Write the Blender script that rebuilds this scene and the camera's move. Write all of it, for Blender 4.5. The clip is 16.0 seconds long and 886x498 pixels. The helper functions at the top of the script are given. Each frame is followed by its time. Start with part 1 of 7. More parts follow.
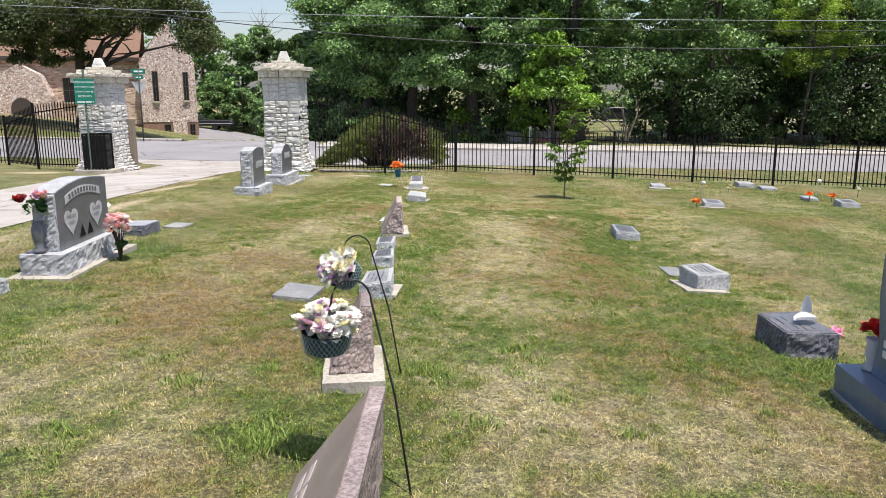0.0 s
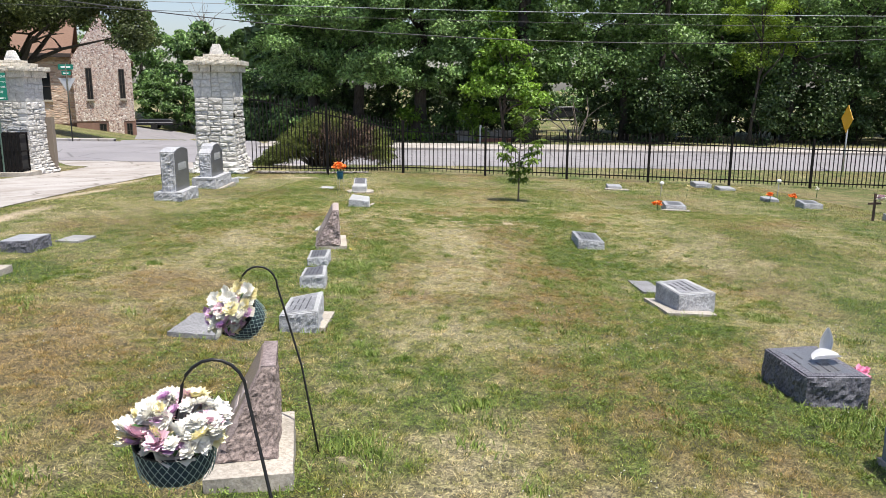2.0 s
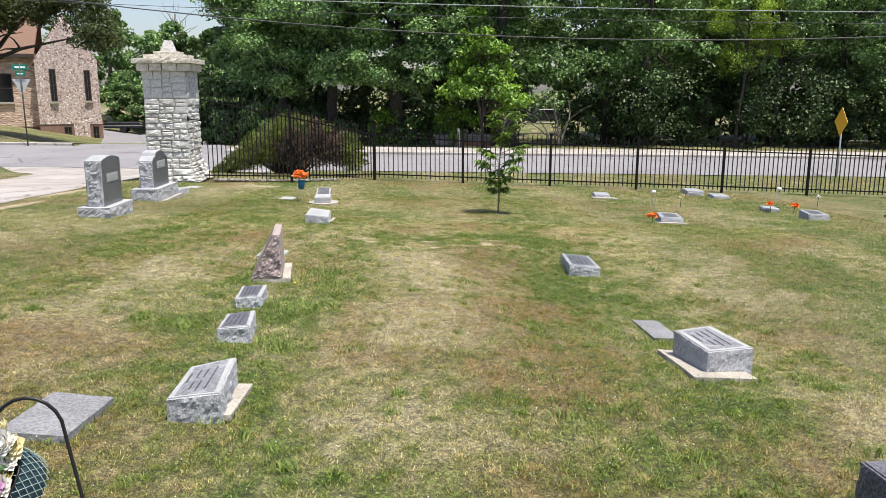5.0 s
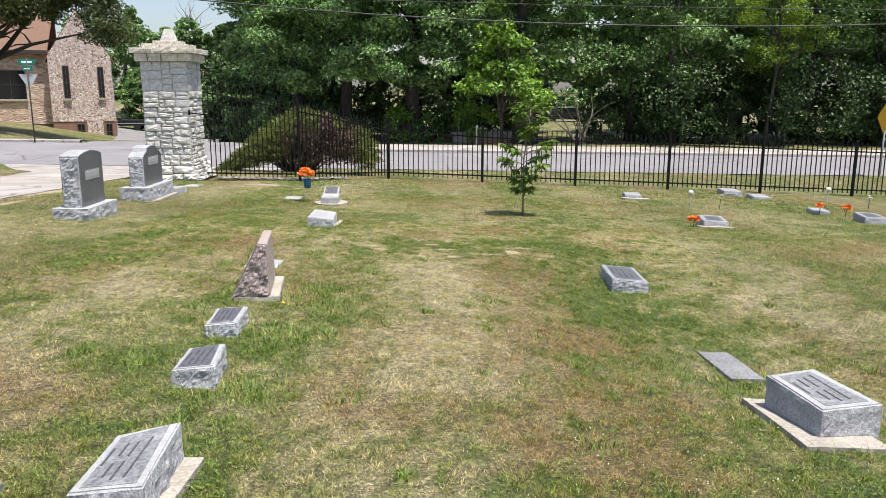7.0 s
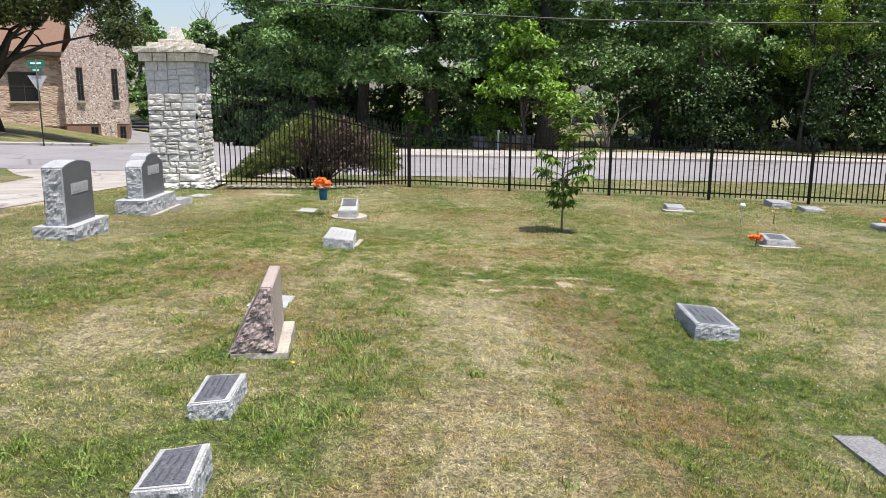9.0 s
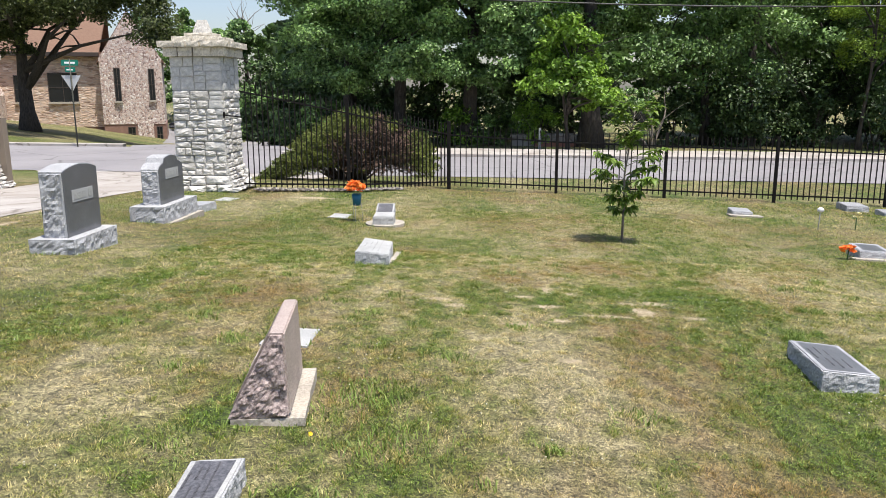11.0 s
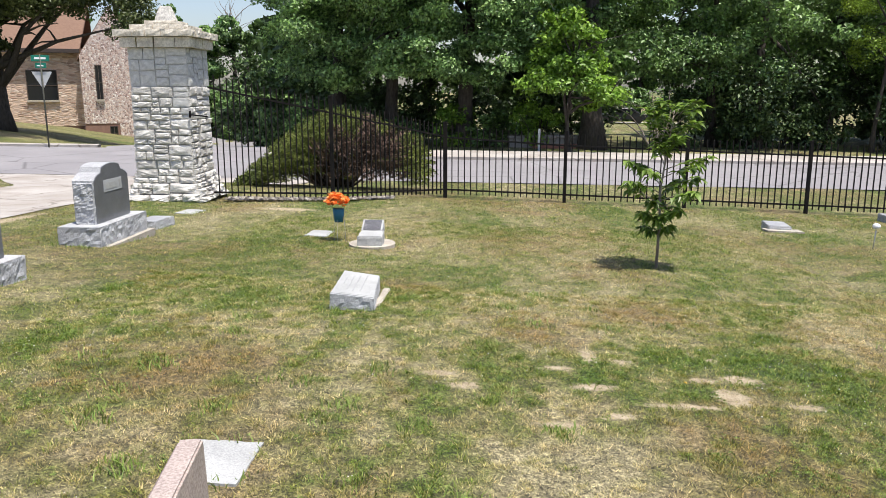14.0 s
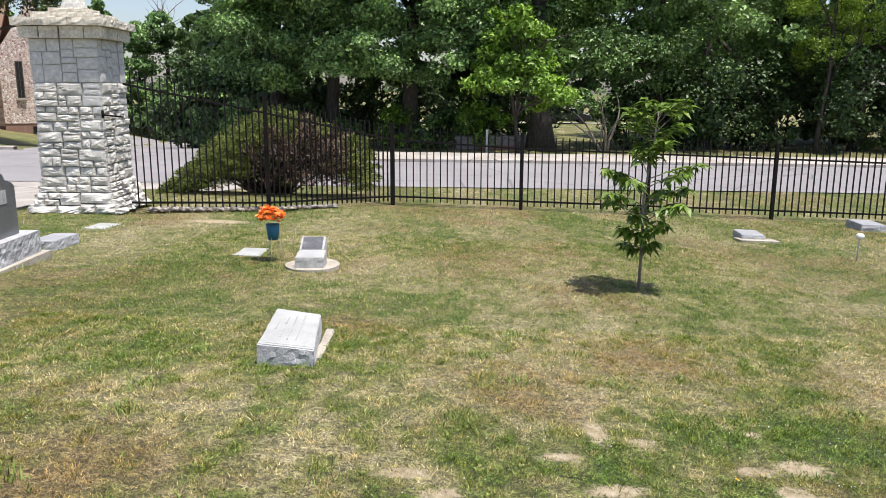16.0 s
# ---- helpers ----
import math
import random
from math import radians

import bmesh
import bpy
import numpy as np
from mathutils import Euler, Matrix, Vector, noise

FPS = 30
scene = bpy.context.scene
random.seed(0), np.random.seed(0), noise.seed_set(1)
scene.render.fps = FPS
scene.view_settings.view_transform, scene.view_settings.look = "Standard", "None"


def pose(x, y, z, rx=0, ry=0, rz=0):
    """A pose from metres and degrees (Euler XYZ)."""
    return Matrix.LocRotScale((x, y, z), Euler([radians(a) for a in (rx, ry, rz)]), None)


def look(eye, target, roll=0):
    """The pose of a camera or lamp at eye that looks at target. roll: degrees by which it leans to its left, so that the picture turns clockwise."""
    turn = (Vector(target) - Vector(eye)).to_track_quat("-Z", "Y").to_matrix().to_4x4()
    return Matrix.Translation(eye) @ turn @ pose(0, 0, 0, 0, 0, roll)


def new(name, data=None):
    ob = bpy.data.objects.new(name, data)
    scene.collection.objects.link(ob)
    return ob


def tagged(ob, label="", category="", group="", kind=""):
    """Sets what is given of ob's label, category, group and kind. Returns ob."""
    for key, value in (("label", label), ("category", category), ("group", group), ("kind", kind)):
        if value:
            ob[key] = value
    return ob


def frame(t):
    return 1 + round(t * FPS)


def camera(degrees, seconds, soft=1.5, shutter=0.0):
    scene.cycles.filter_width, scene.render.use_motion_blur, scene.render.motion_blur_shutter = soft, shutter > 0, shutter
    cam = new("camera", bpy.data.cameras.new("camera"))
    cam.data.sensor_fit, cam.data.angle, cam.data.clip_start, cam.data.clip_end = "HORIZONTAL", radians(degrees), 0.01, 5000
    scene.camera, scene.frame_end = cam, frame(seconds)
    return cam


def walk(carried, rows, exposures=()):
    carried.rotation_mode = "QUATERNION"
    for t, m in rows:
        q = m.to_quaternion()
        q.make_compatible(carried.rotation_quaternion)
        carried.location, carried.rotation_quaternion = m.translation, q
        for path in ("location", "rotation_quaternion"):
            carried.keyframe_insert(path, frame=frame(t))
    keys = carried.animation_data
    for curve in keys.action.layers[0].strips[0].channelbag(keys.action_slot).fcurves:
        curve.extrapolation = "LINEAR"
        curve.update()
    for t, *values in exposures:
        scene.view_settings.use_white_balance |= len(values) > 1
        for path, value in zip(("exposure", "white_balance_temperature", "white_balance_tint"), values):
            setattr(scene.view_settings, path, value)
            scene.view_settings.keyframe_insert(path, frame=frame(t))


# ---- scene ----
cam = camera(59.93, 16.0, 0.82)
PATH = [
    (0, (1.117, -2.145, 2.596), (0.870, 1.761, 1.771), -0.05),
    (0.5, (1.093, -1.881, 2.604), (0.985, 2.031, 1.780), 0.18),
    (1, (1.121, -1.595, 2.577), (1.082, 2.317, 1.743), -0.04),
    (1.5, (1.123, -1.248, 2.531), (1.088, 2.663, 1.696), 0.12),
    (2, (1.133, -0.944, 2.506), (1.142, 2.969, 1.679), 0.12),
    (2.5, (1.204, -0.688, 2.496), (1.320, 3.226, 1.676), 0.00),
    (3, (1.277, -0.400, 2.492), (1.393, 3.513, 1.669), 0.05),
    (3.5, (1.278, -0.119, 2.482), (1.396, 3.792, 1.653), 0.18),
    (4, (1.277, 0.117, 2.486), (1.411, 4.031, 1.672), 0.15),
    (6.5, (1.307, 1.599, 2.339), (1.349, 5.515, 1.522), 0.12),
    (7, (1.291, 1.926, 2.305), (1.316, 5.841, 1.485), 0.14),
    (7.5, (1.225, 2.245, 2.310), (1.239, 6.161, 1.495), 0.22),
    (8, (1.201, 2.618, 2.275), (1.205, 6.532, 1.451), 0.09),
    (8.5, (1.147, 2.936, 2.258), (1.118, 6.854, 1.449), 0.20),
    (9, (1.058, 3.242, 2.296), (1.009, 7.160, 1.490), 0.26),
    (9.5, (1.005, 3.520, 2.277), (0.909, 7.437, 1.473), 0.07),
    (12, (0.818, 5.022, 2.218), (0.550, 8.928, 1.399), -0.15),
    (12.5, (0.770, 5.329, 2.228), (0.514, 9.235, 1.408), -0.03),
    (13, (0.758, 5.649, 2.198), (0.541, 9.559, 1.381), -0.19),
    (13.5, (0.766, 5.922, 2.204), (0.558, 9.832, 1.388), -0.15),
    (14, (0.724, 6.211, 2.174), (0.531, 10.123, 1.361), 0.03),
    (14.5, (0.666, 6.514, 2.187), (0.521, 10.427, 1.372), 0.09),
    (15, (0.682, 6.858, 2.145), (0.698, 10.772, 1.320), 0.03),
    (15.5, (0.649, 7.130, 2.141), (0.717, 11.045, 1.325), 0.16),
    (16, (0.577, 7.438, 2.149), (0.678, 11.353, 1.336), 0.27),
]
walk(cam, [(t, look(eye, target, roll)) for t, eye, target, roll in PATH])

# ---- world, sun, exposure ----
SUN_WAY = Vector((0.22, -0.20, 1.0)).normalized()      # towards the sun
SUN_EL = math.asin(SUN_WAY.z)
world = bpy.data.worlds.new("world")
scene.world = world
world.use_nodes = True
_nt = world.node_tree
_sky = _nt.nodes.new("ShaderNodeTexSky")
_sky.sky_type = 'NISHITA'
_sky.sun_disc = False
_sky.sun_elevation = SUN_EL
_sky.sun_rotation = math.atan2(SUN_WAY.x, SUN_WAY.y)
_sky.air_density, _sky.dust_density, _sky.ozone_density = 1.0, 1.6, 2.4
_bg = _nt.nodes["Background"]
_bg.inputs["Strength"].default_value = 0.12
_tint = _nt.nodes.new("ShaderNodeMix")          # thin summer haze over the clear sky
_tint.data_type, _tint.blend_type = 'RGBA', 'MULTIPLY'
_tint.inputs[0].default_value = 1.0
_tint.inputs[7].default_value = (1.14, 1.06, 1.06, 1)
_nt.links.new(_sky.outputs[0], _tint.inputs[6])
_nt.links.new(_tint.outputs[2], _bg.inputs["Color"])
_sun = bpy.data.lights.new("sun", 'SUN')
_sun.energy, _sun.angle, _sun.color = 5.0, radians(0.53), (1.0, 0.945, 0.85)
sun = new("sun", _sun)
sun.matrix_world = look((0, 0, 40), Vector((0, 0, 40)) - SUN_WAY)
scene.view_settings.exposure = 0.44

# ---- materials ----
MATS = {}


def mat(name, base, rough=0.7, metal=0.0, spec=0.5):
    """A fresh node material; returns it with its tree, shader and a helper to add nodes."""
    m = bpy.data.materials.new(name)
    m.use_nodes = True
    nt = m.node_tree
    p = nt.nodes["Principled BSDF"]
    p.inputs["Base Color"].default_value = (*base, 1)
    p.inputs["Roughness"].default_value = rough
    p.inputs["Metallic"].default_value = metal
    p.inputs["Specular IOR Level"].default_value = spec
    MATS[name] = m
    return m, nt, p


def coord(nt, which="Object", scale=(1, 1, 1)):
    tc = nt.nodes.new("ShaderNodeTexCoord")
    mp = nt.nodes.new("ShaderNodeMapping")
    mp.inputs["Scale"].default_value = scale
    nt.links.new(tc.outputs[which], mp.inputs["Vector"])
    return mp.outputs[0]


def noise_tex(nt, vec, scale, detail=4, rough=0.6, distort=0.0):
    n = nt.nodes.new("ShaderNodeTexNoise")
    n.inputs["Scale"].default_value = scale
    n.inputs["Detail"].default_value = detail
    n.inputs["Roughness"].default_value = rough
    n.inputs["Distortion"].default_value = distort
    if vec is not None:
        nt.links.new(vec, n.inputs["Vector"])
    return n.outputs["Fac"]


def ramp(nt, fac, stops):
    r = nt.nodes.new("ShaderNodeValToRGB")
    el = r.color_ramp.elements
    while len(el) < len(stops):
        el.new(0.5)
    for e, (pos, col) in zip(el, stops):
        e.position = pos
        e.color = (*col, 1) if len(col) == 3 else col
    nt.links.new(fac, r.inputs["Fac"])
    return r.outputs["Color"]


def mix(nt, fac, a, b, blend='MIX'):
    m = nt.nodes.new("ShaderNodeMix")
    m.data_type, m.blend_type = 'RGBA', blend
    for sock, v in ((m.inputs[0], fac), (m.inputs[6], a), (m.inputs[7], b)):
        if isinstance(v, bpy.types.NodeSocket):
            nt.links.new(v, sock)
        elif isinstance(v, (int, float)):
            sock.default_value = v
        else:
            sock.default_value = (*v, 1)
    return m.outputs[2]


def bump(nt, p, height, strength=0.3, dist=0.02):
    b = nt.nodes.new("ShaderNodeBump")
    b.inputs["Strength"].default_value = strength
    b.inputs["Distance"].default_value = dist
    nt.links.new(height, b.inputs["Height"])
    nt.links.new(b.outputs[0], p.inputs["Normal"])


def island(nt):
    g = nt.nodes.new("ShaderNodeNewGeometry")
    return g.outputs["Random Per Island"]


def speckled(name, dark, light, scale=90.0, rough=0.55, relief=0.3, stain=(0.5, 0.48, 0.42), stains=0.25):
    """Granite or limestone: fine grain, slow tone changes and stains."""
    m, nt, p = mat(name, light, rough)
    v = coord(nt)
    grain = ramp(nt, noise_tex(nt, v, scale, 3, 0.7), [(0.36, dark), (0.62, light)])
    slow = ramp(nt, noise_tex(nt, v, 3.1, 4, 0.6), [(0.3, (0.72, 0.72, 0.72)), (0.7, (1.08, 1.08, 1.08))])
    c = mix(nt, 1.0, grain, slow, 'MULTIPLY')
    spots = ramp(nt, noise_tex(nt, v, 7.0, 5, 0.7, 0.6), [(0.55, (0, 0, 0)), (0.75, (stains, stains, stains))])
    c = mix(nt, spots, c, stain)
    nt.links.new(c, p.inputs["Base Color"])
    bump(nt, p, noise_tex(nt, v, scale * 0.45, 5, 0.7), relief, 0.01)
    return m


def leafy(name, dark, light, gloss=0.45, through_light=0.35):
    """Leaves: colour from leaf to leaf and in large patches; some light passes through."""
    m, nt, p = mat(name, light, gloss)
    p.inputs["Specular IOR Level"].default_value = 0.55
    v = coord(nt)
    c = ramp(nt, island(nt), [(0.0, [a * 0.6 for a in dark]), (0.5, [(a + b) / 2 for a, b in zip(dark, light)]), (0.85, light), (1.0, [a * 1.3 for a in light])])
    patch = ramp(nt, noise_tex(nt, v, 0.35, 3, 0.6), [(0.3, (0.7, 0.75, 0.75)), (0.7, (1.2, 1.15, 1.0))])
    c = mix(nt, 1.0, c, patch, 'MULTIPLY')
    nt.links.new(c, p.inputs["Base Color"])
    tr = nt.nodes.new("ShaderNodeBsdfTranslucent")
    nt.links.new(c, tr.inputs["Color"])
    ms = nt.nodes.new("ShaderNodeMixShader")
    ms.inputs[0].default_value = through_light
    nt.links.new(p.outputs[0], ms.inputs[1])
    nt.links.new(tr.outputs[0], ms.inputs[2])
    nt.links.new(ms.outputs[0], nt.nodes["Material Output"].inputs["Surface"])
    return m


def math_node(nt, op, a, b, c=0.0):
    n = nt.nodes.new("ShaderNodeMath")
    n.operation = op
    for sock, v in zip(n.inputs, (a, b, c)):
        if isinstance(v, bpy.types.NodeSocket):
            nt.links.new(v, sock)
        else:
            sock.default_value = v
    return n.outputs[0]


def lawn_colour(nt, tone, fine=None):
    """Mown summer lawn, green to straw by how dry each place is, rusty where the thatch shows."""
    stops = [(0.0, (0.075, 0.130, 0.018)), (0.30, (0.142, 0.180, 0.038)), (0.60, (0.264, 0.252, 0.104)), (1.0, (0.430, 0.376, 0.218))]

    def attribute(name):
        a = nt.nodes.new("ShaderNodeAttribute")
        a.attribute_name = name
        return a.outputs["Fac"]
    dry = attribute("dryness")
    if fine is not None:
        dry = math_node(nt, 'MULTIPLY_ADD', fine, 0.7, math_node(nt, 'SUBTRACT', dry, 0.35))
    c = ramp(nt, dry, [(p, [a * tone for a in col]) for p, col in stops])
    return mix(nt, attribute("thatch"), c, [a * tone for a in (0.240, 0.158, 0.066)])


def make_materials():
    # lawn soil sheet and blades share the same patches
    m, nt, p = mat("lawn", (0.12, 0.13, 0.05), 0.95)
    v = coord(nt)
    c = lawn_colour(nt, 0.61, noise_tex(nt, v, 9.0, 5, 0.7))
    warp = nt.nodes.new("ShaderNodeVectorMath")        # bent, uneven cells, as of blades and leaf tips seen from above
    warp.operation = 'MULTIPLY_ADD'
    blur = nt.nodes.new("ShaderNodeTexNoise")
    blur.inputs["Scale"].default_value = 45.0
    nt.links.new(v, blur.inputs["Vector"])
    nt.links.new(blur.outputs["Color"], warp.inputs[0])
    warp.inputs[1].default_value = (0.03, 0.03, 0.03)
    nt.links.new(v, warp.inputs[2])
    for scale, lo, hi in ((24.0, 0.66, 1.36), (75.0, 0.46, 1.52), (170.0, 0.30, 1.66)):
        vo = nt.nodes.new("ShaderNodeTexVoronoi")
        vo.inputs["Scale"].default_value = scale
        nt.links.new(warp.outputs[0], vo.inputs["Vector"])
        sep = nt.nodes.new("ShaderNodeSeparateColor")
        nt.links.new(vo.outputs["Color"], sep.inputs[0])
        c = mix(nt, 1.0, c, ramp(nt, sep.outputs[0], [(0.0, (lo, lo, lo)), (1.0, (hi, hi, hi))]), 'MULTIPLY')
    soil = ramp(nt, noise_tex(nt, v, 14, 6, 0.75, 0.5), [(0.3, (0.24, 0.19, 0.11)), (0.5, (0.40, 0.325, 0.22)), (0.7, (0.56, 0.47, 0.345))])
    at = nt.nodes.new("ShaderNodeAttribute")
    at.attribute_name = "bareness"
    edge = math_node(nt, 'MULTIPLY_ADD', noise_tex(nt, v, 22, 6, 0.85), 1.7, math_node(nt, 'SUBTRACT', at.outputs["Fac"], 0.90))
    c = mix(nt, ramp(nt, edge, [(0.30, (0, 0, 0)), (0.62, (1, 1, 1))]), c, soil)
    nt.links.new(c, p.inputs["Base Color"])
    bump(nt, p, noise_tex(nt, v, 38, 5, 0.75), 0.9, 0.03)
    m, nt, p = mat("grass", (0.12, 0.15, 0.05), 0.75)
    p.inputs["Specular IOR Level"].default_value = 0.25
    c = lawn_colour(nt, 1.70)
    vary = ramp(nt, island(nt), [(0.0, (0.28, 0.31, 0.26)), (0.45, (0.84, 0.86, 0.82)), (0.8, (1.35, 1.30, 1.25)), (1.0, (1.75, 1.70, 1.62))])
    c = mix(nt, 1.0, c, vary, 'MULTIPLY')
    nt.links.new(c, p.inputs["Base Color"])
    tr = nt.nodes.new("ShaderNodeBsdfTranslucent")
    nt.links.new(c, tr.inputs["Color"])
    ms = nt.nodes.new("ShaderNodeMixShader")
    ms.inputs[0].default_value = 0.4
    nt.links.new(p.outputs[0], ms.inputs[1])
    nt.links.new(tr.outputs[0], ms.inputs[2])
    nt.links.new(ms.outputs[0], nt.nodes["Material Output"].inputs["Surface"])
    m, nt, p = mat("weed", (0.07, 0.13, 0.03), 0.6)
    nt.links.new(ramp(nt, island(nt), [(0, (0.100, 0.170, 0.026)), (1, (0.260, 0.345, 0.070))]), p.inputs["Base Color"])
    mat("clover_white", (0.75, 0.75, 0.68), 0.8)

    m, nt, p = mat("asphalt", (0.16, 0.155, 0.16), 0.9)
    v = coord(nt)
    g = ramp(nt, noise_tex(nt, v, 60, 4, 0.7), [(0.3, (0.195, 0.186, 0.196)), (0.7, (0.275, 0.264, 0.278))])
    s = ramp(nt, noise_tex(nt, v, 0.35, 5, 0.6), [(0.3, (0.85, 0.85, 0.86)), (0.7, (1.1, 1.1, 1.1))])
    c = mix(nt, 1.0, g, s, 'MULTIPLY')
    vo = nt.nodes.new("ShaderNodeTexVoronoi")
    vo.feature = 'DISTANCE_TO_EDGE'
    vo.inputs["Scale"].default_value = 0.28
    nt.links.new(v, vo.inputs["Vector"])
    crack = ramp(nt, vo.outputs["Distance"], [(0.0, (0.6, 0.6, 0.6)), (0.012, (0, 0, 0))])
    nt.links.new(mix(nt, crack, c, (0.05, 0.05, 0.05)), p.inputs["Base Color"])
    bump(nt, p, noise_tex(nt, v, 120, 3, 0.7), 0.3, 0.01)

    m, nt, p = mat("concrete", (0.5, 0.46, 0.42), 0.9)
    v = coord(nt)
    g = ramp(nt, noise_tex(nt, v, 40, 4, 0.7), [(0.3, (0.33, 0.31, 0.295)), (0.7, (0.44, 0.415, 0.395))])
    s = ramp(nt, noise_tex(nt, v, 0.8, 6, 0.65, 0.5), [(0.35, (0.74, 0.70, 0.66)), (0.65, (1.05, 1.05, 1.05))])
    c = mix(nt, 1.0, g, s, 'MULTIPLY')
    bent = nt.nodes.new("ShaderNodeVectorMath")
    bent.operation = 'MULTIPLY_ADD'
    wob = nt.nodes.new("ShaderNodeTexNoise")
    wob.inputs["Scale"].default_value = 1.6
    wob.inputs["Detail"].default_value = 5.0
    nt.links.new(v, wob.inputs["Vector"])
    nt.links.new(wob.outputs["Color"], bent.inputs[0])
    bent.inputs[1].default_value = (0.9, 0.9, 0.0)
    nt.links.new(v, bent.inputs[2])
    vo = nt.nodes.new("ShaderNodeTexVoronoi")
    vo.feature = 'DISTANCE_TO_EDGE'
    vo.inputs["Scale"].default_value = 0.42
    nt.links.new(bent.outputs[0], vo.inputs["Vector"])
    crack = ramp(nt, vo.outputs["Distance"], [(0.0, (0.85, 0.85, 0.85)), (0.016, (0, 0, 0))])
    nt.links.new(mix(nt, crack, c, (0.12, 0.10, 0.08)), p.inputs["Base Color"])
    bump(nt, p, noise_tex(nt, v, 70, 4, 0.7), 0.3, 0.01)

    speckled("granite_rock", (0.22, 0.225, 0.24), (0.58, 0.59, 0.62), 120, 0.8, 0.9, (0.30, 0.30, 0.31), 0.3)
    speckled("granite_top", (0.24, 0.245, 0.265), (0.43, 0.44, 0.47), 140, 0.5, 0.15, (0.62, 0.62, 0.62), 0.5)
    speckled("granite_polished", (0.085, 0.090, 0.102), (0.165, 0.172, 0.190), 220, 0.28, 0.03, (0.3, 0.3, 0.32), 0.15)
    speckled("granite_panel", (0.40, 0.40, 0.41), (0.58, 0.58, 0.59), 200, 0.7, 0.1)
    speckled("granite_dark", (0.045, 0.045, 0.058), (0.20, 0.20, 0.235), 80, 0.6, 0.7, (0.32, 0.32, 0.35), 0.5)
    speckled("granite_navy", (0.095, 0.118, 0.175), (0.20, 0.24, 0.325), 200, 0.2, 0.03, (0.12, 0.13, 0.16), 0.2)
    speckled("granite_white", (0.31, 0.315, 0.315), (0.49, 0.495, 0.495), 120, 0.6, 0.15, (0.40, 0.42, 0.42), 0.4)
    speckled("pink_rock", (0.19, 0.145, 0.142), (0.56, 0.455, 0.435), 60, 0.85, 1.0, (0.20, 0.16, 0.15), 0.5)
    speckled("pink_rock_dark", (0.10, 0.078, 0.072), (0.37, 0.295, 0.27), 60, 0.85, 1.0, (0.16, 0.13, 0.12), 0.5)
    speckled("pink_sawn", (0.30, 0.235, 0.215), (0.56, 0.47, 0.43), 110, 0.6, 0.15, (0.36, 0.30, 0.27), 0.4)
    speckled("pink_face", (0.165, 0.128, 0.122), (0.30, 0.245, 0.235), 120, 0.38, 0.08, (0.44, 0.38, 0.37), 0.55)
    speckled("pink_top", (0.155, 0.120, 0.118), (0.35, 0.285, 0.28), 70, 0.6, 0.35, (0.56, 0.49, 0.48), 0.45)
    mat("engraving_rose", (0.42, 0.36, 0.35), 0.8)
    mat("engraving_dark", (0.075, 0.075, 0.085), 0.7)
    speckled("flat_slate", (0.20, 0.20, 0.205), (0.36, 0.355, 0.35), 60, 0.8, 0.4, (0.28, 0.26, 0.22), 0.5)
    speckled("slate_dark", (0.14, 0.14, 0.15), (0.30, 0.30, 0.31), 60, 0.7, 0.4, (0.30, 0.29, 0.27), 0.4)
    speckled("footing", (0.30, 0.27, 0.23), (0.48, 0.44, 0.385), 55, 0.9, 0.5, (0.35, 0.31, 0.25), 0.5)
    speckled("limestone_rough", (0.46, 0.45, 0.44), (0.80, 0.785, 0.76), 28, 0.9, 0.9, (0.42, 0.40, 0.36), 0.6)
    nt = MATS["limestone_rough"].node_tree
    p = nt.nodes["Principled BSDF"]
    was = p.inputs["Base Color"].links[0].from_socket
    oi = nt.nodes.new("ShaderNodeObjectInfo")
    nt.links.new(mix(nt, 1.0, was, ramp(nt, oi.outputs["Random"], [(0.0, (0.80, 0.79, 0.77)), (0.5, (1.0, 0.99, 0.97)), (1.0, (1.12, 1.11, 1.10))]), 'MULTIPLY'), p.inputs["Base Color"])
    speckled("limestone_smooth", (0.50, 0.50, 0.50), (0.66, 0.65, 0.63), 40, 0.85, 0.4, (0.38, 0.37, 0.35), 0.5)
    speckled("limestone_cap", (0.48, 0.44, 0.37), (0.74, 0.69, 0.60), 24, 0.9, 0.9, (0.34, 0.31, 0.26), 0.6)
    speckled("mortar", (0.42, 0.42, 0.41), (0.56, 0.55, 0.54), 60, 0.95, 0.5)
    speckled("panel_worn", (0.055, 0.055, 0.062), (0.15, 0.15, 0.165), 70, 0.4, 0.2, (0.42, 0.42, 0.44), 0.65)
    speckled("panel_mid", (0.13, 0.132, 0.14), (0.31, 0.315, 0.33), 60, 0.5, 0.3, (0.52, 0.52, 0.54), 0.7)
    mat("engraving", (0.11, 0.11, 0.12), 0.8)
    mat("engraving_grey", (0.385, 0.39, 0.40), 0.8)
    mat("engraving_pale", (0.55, 0.55, 0.56), 0.8)
    m, nt, p = mat("black_iron", (0.010, 0.010, 0.011), 0.75, 0.0, 0.12)
    v = coord(nt)
    nt.links.new(ramp(nt, noise_tex(nt, v, 20, 3), [(0.4, (0.008, 0.008, 0.009)), (0.75, (0.020, 0.016, 0.014))]), p.inputs["Base Color"])
    mat("hook_iron", (0.015, 0.015, 0.016), 0.4, 0.3)
    mat("wire_cable", (0.05, 0.05, 0.055), 0.6)
    mat("wire_pale", (0.30, 0.32, 0.35), 0.5)

